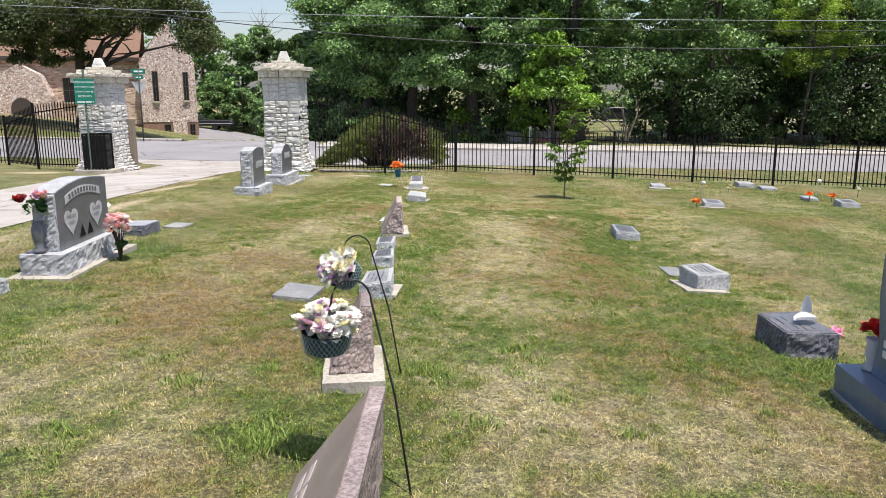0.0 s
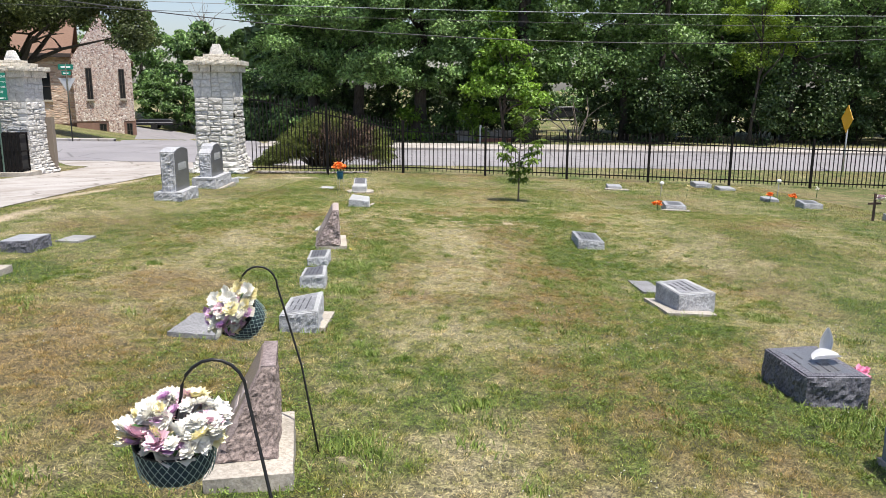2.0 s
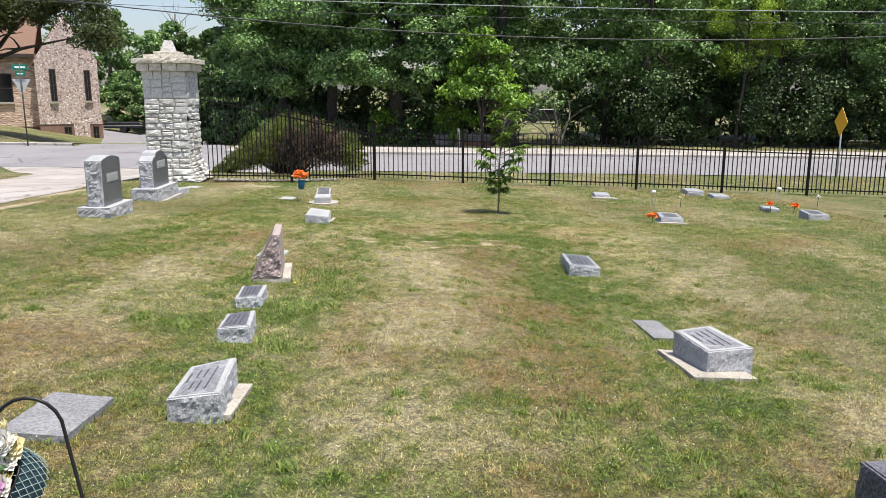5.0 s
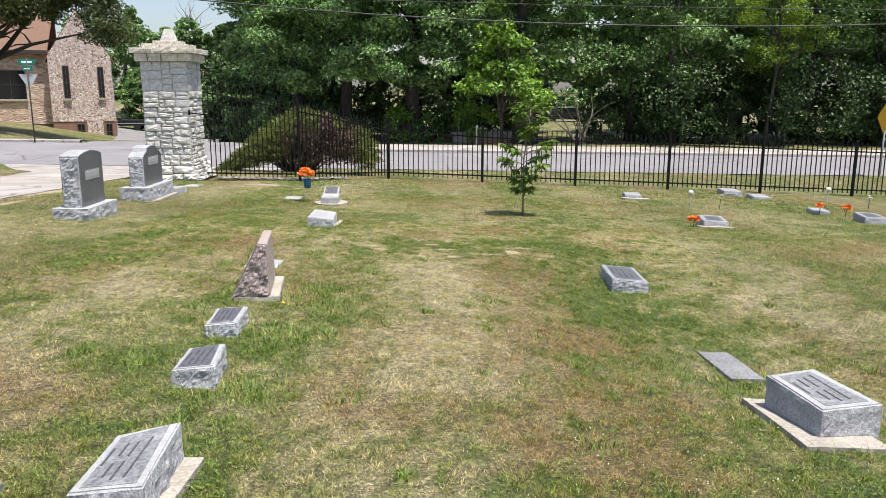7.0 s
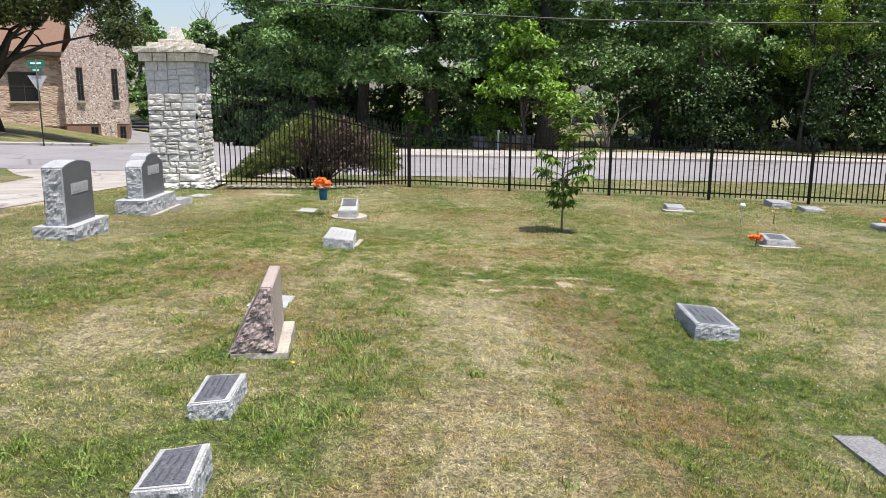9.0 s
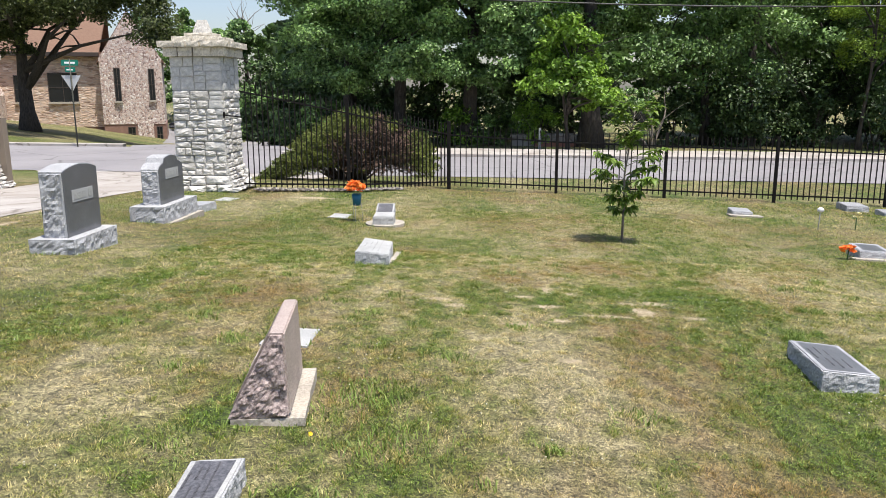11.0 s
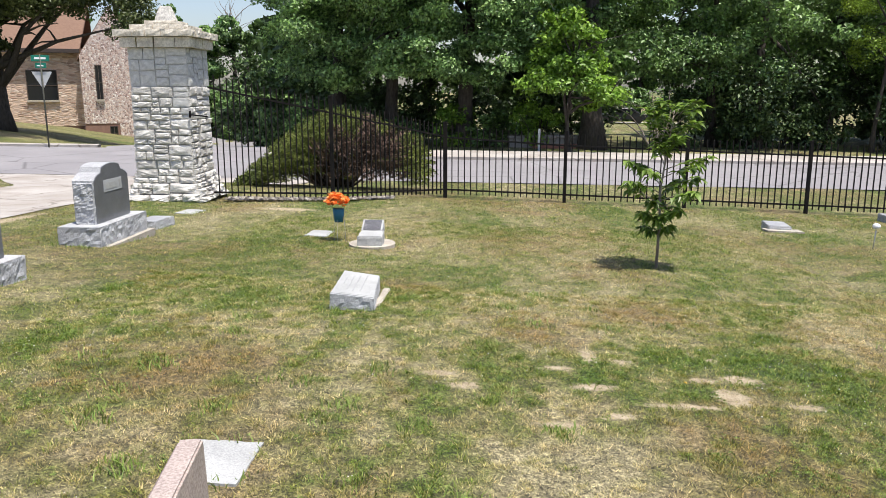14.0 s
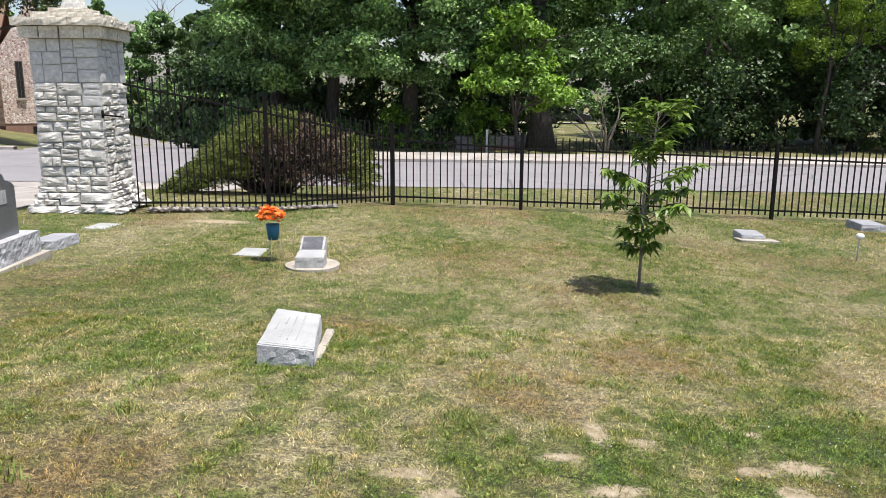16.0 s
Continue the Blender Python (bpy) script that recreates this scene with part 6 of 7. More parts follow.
def cables():
    def cable(name, f, x0, x1, y, r, material, label):
        bm = bmesh.new()
        n = 60
        pts = [(x0 + (x1 - x0) * i / n, y, f(x0 + (x1 - x0) * i / n)) for i in range(n + 1)]
        tube(bm, pts, r, 6)
        tagged(put(name, bm, material), label, "cable", "overhead cables")
    for x, y, h in ((-45, 17.5, 17.0), (48, 17.5, 13.2), (-45, 19.8, 8.4), (70, 19.8, 8.0)):
        p = thing("utility_pole", on_ground(x, y), "brown timber utility pole carrying overhead cables", "utility pole", "utility poles")
        part("pole", tube(bmesh.new(), [(0, 0, -1), (0, 0, h + 0.4 - TH(x, y))], [0.16, 0.11], 12), "bark", p)
        part("crossarm", boxed((-0.06, -0.6, h - 0.6 - TH(x, y)), (0.06, 0.6, h - 0.48 - TH(x, y)), 0.01), "bark", p)
    cable("overhead_cable", lambda x: 3.50 + 0.0045 * (x - 6.8) ** 2, -45, 48, 17.5, 0.013, "wire_cable", "black overhead cable sagging across the lawn")
    cable("overhead_wire", lambda x: 4.28 + 0.0008 * (x - 14) ** 2, -45, 70, 19.4, 0.009, "wire_pale", "thin pale overhead wire above the fence")
    cable("overhead_wire", lambda x: 4.08 + 0.0009 * (x - 14) ** 2, -45, 70, 20.2, 0.007, "wire_cable", "thin overhead wire above the fence")


def beyond():
    """Things seen under and between the far trees."""
    rng = np.random.default_rng(9)
    d = strip("drive_far", [(0, 84), (14, 85), (34, 86)], [(0, 81), (14, 82), (34, 83)], "concrete", "pale far drive on the meadow behind the wood", "driveway", 0.05, 2.0)
    # dark parked car on the far drive
    c = thing("parked_car", on_ground(14.4, 82.3, 0.05), "dark parked car far away on a pale drive", "car")
    prof = [(-2.2, 0.35), (-2.2, 0.8), (-1.5, 0.95), (-0.9, 1.42), (0.7, 1.45), (1.4, 0.95), (2.15, 0.82), (2.2, 0.35)]
    part("body", outline_slab(prof, 1.7, "y", 0.05), "car_paint", c)
    part("glass", outline_slab([(-1.2, 0.98), (-0.8, 1.36), (0.6, 1.38), (1.1, 0.98)], 1.74, "y", 0.0), "dark_glass", c)
    for x in (-1.35, 1.35):
        for y in (-0.8, 0.8):
            bm = bmesh.new()
            tube(bm, [(x, y - 0.11, 0.33), (x, y + 0.11, 0.33)], 0.33, 16)
            part("tyre", bm, "rubber", c)
    # low dark trailer beyond the side street
    c = thing("parked_trailer", on_ground(-26.6, 74.6), "low dark covered trailer parked beyond the side street", "trailer", turn=8)
    part("body", outline_slab([(-1.7, 0.40), (-1.75, 0.82), (-1.5, 0.95), (1.5, 0.95), (1.75, 0.80), (1.7, 0.40)], 1.6, "y", 0.04), "car_paint", c)
    part("rail", boxed((-1.76, -0.83, 0.60), (1.76, -0.79, 0.66), 0.005), "sign_back", c)
    part("drawbar", tube(bmesh.new(), [(1.6, 0, 0.42), (2.6, 0, 0.40)], 0.04, 6), "black_iron", c)
    for y in (-0.75, 0.75):
        part("tyre", tube(bmesh.new(), [(0, y - 0.1, 0.3), (0, y + 0.1, 0.3)], 0.3, 16), "rubber", c)
    # low red-edged wall by the big tree and a pale post
    for x, y in ((10.0, 97), (14.5, 99), (19.0, 98), (24.0, 100), (29.0, 99)):
        tree(x, y, 15, 0.3, [(0, 0, 8.4, 4.4, 3.6, 6.4)], "leaf_oak", "distant tree behind the meadow", 300 + int(x), 44, 70, 0.6, lower=-0.9, limbs=4, clump=1.4, lobes=14)
    for x in np.arange(7.0, 33.0, 3.1):
        s = thing("far_shrub", on_ground(x, 93.0 + (x * 7) % 2), "distant green hedge shrub behind the meadow", "shrub", "far shrubs")
        p = clumps(rng, (0, 0, 1.7), (2.3, 1.5, 2.0), 30, 0.7, 40, 0.4, -1.1)
        part("foliage", leaves_mesh("foliage", p, 0.4, rng, 0.4, 0.6), "leaf_oak", s)
    l = thing("lamp_post", on_ground(-15.9, 60.0), "slender pale post with a small lamp head by the side street", "lamp")
    part("post", tube(bmesh.new(), [(0, 0, -0.2), (0, 0, 1.9)], [0.05, 0.035], 8), "sign_back", l)
    part("head", boxed((-0.2, -0.12, 1.9), (0.2, 0.12, 2.15), 0.03), "sign_back", l)
    w = thing("low_wall", on_ground(3.9, 41.2), "low pale concrete wall with dull red edging before it", "wall")
    part("wall_body", boxed((-1.9, -0.25, -0.2), (1.4, 0.25, 0.40), 0.02), "concrete", w)
    part("coping", boxed((-2.0, -0.35, 0.40), (1.5, 0.6, 0.52), 0.02), "concrete", w)
    part("edging", boxed((-0.9, -0.62, -0.2), (1.5, -0.42, 0.16), 0.02), "red_paint", w)
    p = thing("marker_post", on_ground(3.1, 38.2), "pale slender post at the edge of the wood", "post")
    part("post", boxed((-0.05, -0.05, -0.2), (0.05, 0.05, 0.95), 0.01), "sign_back", p)


# ---- flowers and ornaments ----
def petals(bm, o, r, rng, n=14, cup=0.6, slim=1.0):
    """A full blossom: rings of bent petals."""
    o = Vector(o)
    ax = Vector((rng.normal() * 0.5, rng.normal() * 0.5, 1)).normalized()
    s = ax.cross(Vector((1, 0.2, 0))).normalized()
    t = ax.cross(s)
    for k in range(n):
        a = k * 2.399 + rng.uniform(-0.2, 0.2)
        f = (k + 1) / n
        d = (s * math.cos(a) + t * math.sin(a))
        lift = ax * (cup * (1.15 - f))
        side = ax.cross(d).normalized()
        L, w = r * (0.45 + 0.6 * f), r * (0.28 + 0.28 * f) * slim
        q = [o, o + (d * 0.55 + lift * 0.7) * L - side * w, o + (d + lift) * L + ax * r * 0.08, o + (d * 0.55 + lift * 0.7) * L + side * w, o + (d * 0.6 + lift * 0.5) * L]
        v = [bm.verts.new(p) for p in q]
        for g in ((0, 1, 4), (1, 2, 4), (4, 2, 3), (0, 4, 3)):
            bm.faces.new([v[i] for i in g])
    return bm


def bouquet(parent, centre, radius, colours, n, size, rng, flat=0.75, leaves=14, full=14, slim=1.0):
    for k in range(n):
        while True:
            d = Vector((rng.normal(), rng.normal(), rng.normal()))
            d.normalize()
            if d.z > -0.25:
                break
        p = Vector(centre) + Vector((d.x * radius, d.y * radius, d.z * radius * flat)) * rng.uniform(0.55, 1.0)
        bm = petals(bmesh.new(), p, size * rng.uniform(0.75, 1.35), rng, full, 0.85, slim)
        part("blossom", bm, colours[k % len(colours)], parent)
    bm = bmesh.new()
    for k in range(leaves):
        a = rng.uniform(0, math.tau)
        d = Vector((math.cos(a), math.sin(a), rng.uniform(-0.3, 0.5)))
        o = Vector(centre) + d * radius * 0.6
        e = o + d * size * 1.2
        sd = d.cross(Vector((0, 0, 1))).normalized() * size * 0.28
        v = [bm.verts.new(p) for p in (o, (o + e) / 2 - sd, e, (o + e) / 2 + sd)]
        bm.faces.new(v)
    part("leaf_sprays", bm, "silk_leaf", parent)


def hanging_basket(hook_base, crook, basket, drop, colours, label, seed, tilt):
    """A shepherd's hook and the wire basket of silk flowers hung on it."""
    rng = np.random.default_rng(seed)
    hb, ct, bk = Vector(hook_base), Vector(crook), Vector(basket)
    h = thing("shepherd_hook", hb, "thin black iron shepherd's hook pushed into the lawn", "plant hook", "plant hooks")
    flat = Vector((bk.x - ct.x, bk.y - ct.y, 0))
    w = flat.normalized()
    top = ct - hb
    r = 0.085
    pts = [Vector((0, 0, -0.25)), top * 0.5 + Vector((0, 0, -0.04)), top - Vector((0, 0, 0.10))]
    for i in range(1, 11):
        a = math.pi * i / 10
        pts.append(top + w * (r - r * math.cos(a)) + Vector((0, 0, -0.10 + r * 1.15 * math.sin(a))))
    end = pts[-1]
    pts += [end + w * 0.02 + Vector((0, 0, -0.07)), end + w * 0.05 + Vector((0, 0, -0.095)), end + w * 0.085 + Vector((0, 0, -0.08)), end + w * 0.10 + Vector((0, 0, -0.045))]
    bm = bmesh.new()
    tube(bm, pts, 0.0048, 8)
    part("rod", bm, "hook_iron", h)
    b = thing("flower_basket", bk, label, "flower basket", "hanging flower baskets")
    b.matrix_world = Matrix.Translation(bk) @ Matrix.Rotation(tilt[0], 4, 'X') @ Matrix.Rotation(tilt[1], 4, 'Y')
    R, H = 0.105, 0.10
    bm = bmesh.new()
    rings = []
    for z, f in ((0, 1.0), (-0.35, 0.97), (-0.75, 0.90), (-0.95, 0.80), (-1.0, 0.5)):
        rings.append([bm.verts.new((R * f * math.cos(k * math.tau / 28), R * f * math.sin(k * math.tau / 28), z * H)) for k in range(28)])
    for u, v in zip(rings, rings[1:]):
        for k in range(28):
            bm.faces.new((u[k], v[k], v[(k + 1) % 28], u[(k + 1) % 28]))
    bm.faces.new(rings[-1][::-1])
    bmesh.ops.recalc_face_normals(bm, faces=bm.faces)
    part("lining", bm, "basket_lining", b)
    bm = bmesh.new()
    for k in range(30):
        for sgn in (-1, 1):
            pl = []
            for i in range(6):
                f = i / 5
                a = k * math.tau / 30 + sgn * f * 0.62
                rr = R * (1.03 - 0.12 * f ** 2)
                pl.append((rr * math.cos(a), rr * math.sin(a), -f * H * 0.93))
            tube(bm, pl, 0.0011, 3, False)
    part("wire_mesh", bm, "mesh_wire", b)
    bm = bmesh.new()
    tube(bm, [(R * 1.03 * math.cos(k * math.tau / 28), R * 1.03 * math.sin(k * math.tau / 28), 0) for k in range(29)], 0.003, 5, False)
    part("rim", bm, "hook_iron", b)
    bouquet(b, (0, 0, 0.005), 0.105, colours, 30, 0.036, rng, 0.35, 10, 26, 0.78)
    bouquet(b, (0, 0, 0.035), 0.132, colours, 90, 0.033, rng, 0.62, 20, 26, 0.78)
    inv = b.matrix_world.inverted()
    hookpt = inv @ (hb + pts[-3])
    bm = bmesh.new()
    for k in range(3):
        a = k * math.tau / 3
        tube(bm, [(R * math.cos(a), R * math.sin(a), 0), hookpt], 0.0015, 4, False)
    part("hanger", bm, "mesh_wire", b)


def ornaments():
    rng = np.random.default_rng(3)
    hanging_basket((0.85, 0.64, TH(0.85, 0.64)), (0.61, 1.0, 1.80), (0.42, 0.97, 1.58), 0.2, ["white_petal", "white_petal", "cream_petal", "white_petal", "white_petal", "white_petal", "mauve_petal", "white_petal", "white_petal", "cream_petal", "white_petal", "lilac_petal", "white_petal"], "wire basket of white, yellow and lilac silk flowers on a hook", 1, (0.10, 0.05))
    hanging_basket((0.62, 2.25, TH(0.62, 2.25)), (0.375, 2.50, 1.70), (0.19, 2.47, 1.475), 0.2, ["white_petal", "cream_petal", "mauve_petal", "white_petal", "white_petal", "white_petal", "lilac_petal", "white_petal", "cream_petal"], "tilted wire basket of cream and pink silk flowers on a hook", 2, (0.75, -0.55))
    # orange flowers in a blue tin on wire legs
    v = thing("flower_vase", on_ground(-1.07, 15.75), "blue tin of orange silk flowers on thin wire legs", "flower vase")
    bm = bmesh.new()
    tube(bm, [(0, 0, 0.22), (0, 0, 0.29), (0, 0, 0.39)], [0.056, 0.064, 0.075], 20)
    part("tin", bm, "teal_tin", v)
    for a in (0.4, 2.5, 4.6):
        bm = bmesh.new()
        tube(bm, [(0.07 * math.cos(a), 0.07 * math.sin(a), 0.25), (0.09 * math.cos(a), 0.09 * math.sin(a), -0.1)], 0.003, 5)
        part("leg", bm, "galvanised", v)
    bouquet(v, (-0.02, 0, 0.46), 0.145, ["orange_petal", "orange_petal", "apricot_petal"], 80, 0.040, rng, 0.95, 8, 22, 0.55)
    # vase and flowers at the double headstone
    g = TH(-2.87, 4.25)
    v = thing("stone_vase", (-2.86, 4.262, g + 0.19), "grey granite vase with faded flowers on a headstone base", "flower vase")
    bm = bmesh.new()
    tube(bm, [(0, 0, 0), (0, 0, 0.02), (0, 0, 0.04), (0, 0, 0.10), (0, 0, 0.17), (0, 0, 0.22), (0, 0, 0.25), (0, 0, 0.27)], [0.055, 0.055, 0.032, 0.045, 0.055, 0.052, 0.038, 0.046], 18)
    part("vase", bm, "granite_polished", v)
    bouquet(v, (-0.01, 0.0, 0.38), 0.10, ["silk_leaf"], 10, 0.045, rng, 1.0, 70)
    bouquet(v, (0.07, -0.03, 0.50), 0.055, ["mauve_petal", "mauve_petal", "pink_petal"], 10, 0.050, rng, 0.7, 4)
    bouquet(v, (-0.13, -0.02, 0.46), 0.035, ["dark_petal", "dark_petal", "red_petal"], 5, 0.05, rng, 0.6, 4)
    v = thing("flower_bunch", on_ground(-2.5, 5.0), "bunch of pink silk lilies standing in the grass", "flowers")
    bouquet(v, (0, 0, 0.31), 0.13, ["pink_petal", "mauve_petal", "pink_petal", "white_petal"], 80, 0.044, rng, 1.15, 20, 14, 0.4)
    bouquet(v, (0.02, 0, 0.12), 0.05, ["silk_leaf"], 8, 0.05, rng, 1.2, 24)
    for k in range(9):
        a = rng.uniform(0, math.tau)
        part("stem", tube(bmesh.new(), [(0, 0, -0.05), (0.035 * math.cos(a), 0.035 * math.sin(a), 0.2), (0.08 * math.cos(a), 0.08 * math.sin(a), 0.34)], 0.006, 5), "dark_wood", v)
    v = thing("flower_bunch", (-3.0, 5.62, TH(-3.0, 5.62) + 0.2), "white silk flowers with green leaves behind a headstone", "flowers")
    bouquet(v, (0, 0, 0.22), 0.11, ["white_petal"], 6, 0.045, rng, 1.3, 22)
    for k in range(5):
        part("stem", tube(bmesh.new(), [(0, 0, -0.25), (0.02 * (k - 2), 0, 0.1), (0.04 * (k - 2), 0.02, 0.22)], 0.004, 5), "silk_leaf", v)
    # red flowers in the urn of the dark stone
    v = thing("glass_urn", (3.36, 2.27, TH(3.43, 1.79) + 0.155), "small pale urn with red silk roses on a dark base", "flower vase")
    bm = bmesh.new()
    tube(bm, [(0, 0, 0), (0, 0, 0.015), (0, 0, 0.05), (0, 0, 0.10), (0, 0, 0.15), (0, 0, 0.19)], [0.055, 0.055, 0.035, 0.05, 0.042, 0.052], 18)
    part("vase", bm, "granite_panel", v)
    bouquet(v, (0, 0, 0.235), 0.065, ["red_petal"], 20, 0.046, rng, 0.75, 8)
    # pale ornament on the dark block
    o = thing("ceramic_ornament", (3.42, 3.36, 0.932), "white ceramic lily ornament with an upright petal", "ornament")
    o.scale = (0.8, 0.8, 0.82)
    bm = bmesh.new()
    n, m = 12, 8
    grid = [[bm.verts.new((0.05 * math.sin(math.pi * (0.15 + 0.8 * i / n)) * math.cos(j / m * math.pi * 1.1 - 0.2), 0.05 + 0.02 * math.sin(j / m * 3) - 0.01 * i / n, 0.012 + 0.21 * i / n + 0.004 * math.sin(j))) for j in range(m + 1)] for i in range(n + 1)]
    for i in range(n):
        for j in range(m):
            bm.faces.new((grid[i][j], grid[i + 1][j], grid[i + 1][j + 1], grid[i][j + 1]))
    bmesh.ops.solidify(bm, geom=list(bm.faces), thickness=0.006)
    part("upright_petal", bm, "porcelain", o)
    bm = bmesh.new()
    grid = [[bm.verts.new((-0.13 + 0.2 * i / n, -0.03 + (0.03 + 0.045 * math.sin(math.pi * i / n)) * (j / m - 0.5) * 2, 0.012 + 0.05 * (abs(j / m - 0.5) * 2) ** 2 * math.sin(math.pi * (0.2 + 0.7 * i / n)) + 0.02 * i / n)) for j in range(m + 1)] for i in range(n + 1)]
    for i in range(n):
        for j in range(m):
            bm.faces.new((grid[i][j], grid[i + 1][j], grid[i + 1][j + 1], grid[i][j + 1]))
    bmesh.ops.solidify(bm, geom=list(bm.faces), thickness=0.008)
    part("lying_petal", bm, "porcelain", o)
    v = thing("flower_bunch", on_ground(3.66, 3.4), "small bright pink flowers in the grass", "flowers")
    bouquet(v, (0, 0, 0.10), 0.05, ["rose_petal"], 6, 0.04, rng, 0.8, 6)
    # far flowers and ornaments near the fence
    for x, y, col, label, hgt, n in ((5.42, 14.15, "orange_petal", "orange silk flowers beside a granite marker", 0.11, 14), (9.35, 16.9, "orange_petal", "orange silk flowers standing in the grass", 0.14, 12), (8.85, 16.95, "orange_petal", "orange silk flowers on a marker", 0.16, 10), (7.1, 17.6, "cream_petal", "pale silk flowers standing in the grass", 0.18, 3), (10.75, 18.6, "white_petal", "white silk flowers standing in the grass", 0.2, 4)):
        v = thing("flower_bunch", on_ground(x, y), label, "flowers", "small grave flowers")
        bouquet(v, (0, 0, hgt), 0.08, [col], n, 0.045, rng, 0.9, 8)
        bm = bmesh.new()
        tube(bm, [(0, 0, -0.08), (0.01, 0, hgt)], 0.008, 6)
        part("stem", bm, "silk_leaf", v)
    for x, y, hgt in ((6.4, 17.4, 0.28), (9.3, 17.6, 0.42)):
        v = thing("garden_light", on_ground(x, y), "white globe garden light on a thin stake", "garden light", "garden lights")
        bm = bmesh.new()
        tube(bm, [(0, 0, -0.1), (0.02, 0, hgt)], 0.008, 6)
        part("stake", bm, "galvanised", v)
        bm = bmesh.new()
        bmesh.ops.create_icosphere(bm, subdivisions=2, radius=0.055)
        bmesh.ops.scale(bm, vec=(1, 1, 0.85), verts=bm.verts)
        bmesh.ops.translate(bm, vec=(0.02, 0, hgt + 0.03), verts=bm.verts)
        part("globe", bm, "porcelain", v)
    for x, y in ((1.88, 10.35), (0.10, 7.62)):
        v = thing("dandelion", on_ground(x, y, -0.02), "small yellow dandelion in the lawn", "flower", "dandelions")
        part("stem", tube(bmesh.new(), [(0, 0, 0), (0.004, 0, 0.035)], 0.0015, 5), "silk_leaf", v)
        part("blossom", petals(bmesh.new(), (0.004, 0, 0.037), 0.012, rng, 16, 0.4), "dandelion_petal", v)
    v = thing("wooden_cross", on_ground(9.25, 13.3), "small dark wooden cross with a wreath of pale flowers", "cross", turn=8)
    bm = boxed((-0.02, -0.015, -0.2), (0.02, 0.015, 0.50), 0.004)
    box(bm, (-0.13, -0.013, 0.29), (0.13, 0.013, 0.33), 0.004)
    part("cross_frame", bm, "dark_wood", v)
    bouquet(v, (0.10, -0.03, 0.38), 0.09, ["white_petal", "mauve_petal"], 14, 0.045, rng, 1.0, 6)
    v = thing("pinwheel", on_ground(9.95, 13.75), "white and yellow pinwheel ornament standing behind a marker", "ornament")
    part("stake", tube(bmesh.new(), [(0, 0, -0.1), (0, 0, 0.30)], 0.006, 6), "dark_wood", v)
    for k in range(8):
        a, b = k * math.tau / 8, (k + 0.7) * math.tau / 8
        bm = bmesh.new()
        q = [bm.verts.new(p) for p in ((0, 0, 0.30), (0.13 * math.cos(a), -0.02, 0.30 + 0.13 * math.sin(a)), (0.12 * math.cos(b), 0.025, 0.30 + 0.12 * math.sin(b)))]
        bm.faces.new(q)
        bmesh.ops.solidify(bm, geom=list(bm.faces), thickness=0.003)
        part("vane", bm, "white_petal" if k % 4 else "cream_petal", v)
    v = thing("shepherd_hook", on_ground(9.75, 13.6), "thin black iron stake by a marker", "plant hook", "plant hooks")
    bm = bmesh.new()
    tube(bm, [(0, 0, -0.2), (0, 0, 0.9), (0.03, 0, 0.98), (0.09, 0, 1.0), (0.14, 0, 0.95)], 0.005, 6)
    part("rod", bm, "hook_iron", v)


# ---- grass, clover, pebbles ----
def outside_stones(p, rng=None):
    ok = np.ones(len(p), bool)
    for x0, y0, x1, y1 in STONES:
        ok &= ~((p[:, 0] > x0) & (p[:, 0] < x1) & (p[:, 1] > y0) & (p[:, 1] < y1))
    right = np.interp(p[:, 1], [-8, 4, 8, 11.5, 15, 18.4, 22], [-4.5, -4.9, -5.02, -5.4, -6.0, -6.22, -5.9])
    ok &= p[:, 0] > right + 0.05
    b = bareness(p[:, 0], p[:, 1])
    ok &= (b < 0.5) if rng is None else (rng.uniform(0, 1, len(p)) > 0.95 * b)
    ok &= ~((np.abs(p[:, 0] + 4.77) < 0.72) & (np.abs(p[:, 1] - 19.85) < 0.72))
    return ok


def blades(name, p, h, w, lean, dry, rust, material, label, rng):
    """One pointed blade for each place."""
    n = len(p)
    a = rng.uniform(0, math.tau, n)
    base = np.stack([p[:, 0], p[:, 1], turf(p[:, 0], p[:, 1]) - 0.004], -1)
    side = np.stack([np.cos(a) * w, np.sin(a) * w, 0 * a], -1)
    tip = base + np.stack([lean[:, 0] * h, lean[:, 1] * h, h], -1)
    v = np.stack([base - side, base + side, tip], 1).reshape(-1, 3)
    me = quick_mesh(name, v, np.arange(3 * n), 3)
    give(me, "dryness", np.repeat(dry, 3))
    give(me, "thatch", np.repeat(rust, 3))
    return tagged(put(name, me, material), label, "grass", kind="stuff")


def spread(rng, xr, yr, density):
    n = int(density * (xr[1] - xr[0]) * (yr[1] - yr[0]))
    return np.stack([rng.uniform(*xr, n), rng.uniform(*yr, n)], -1)


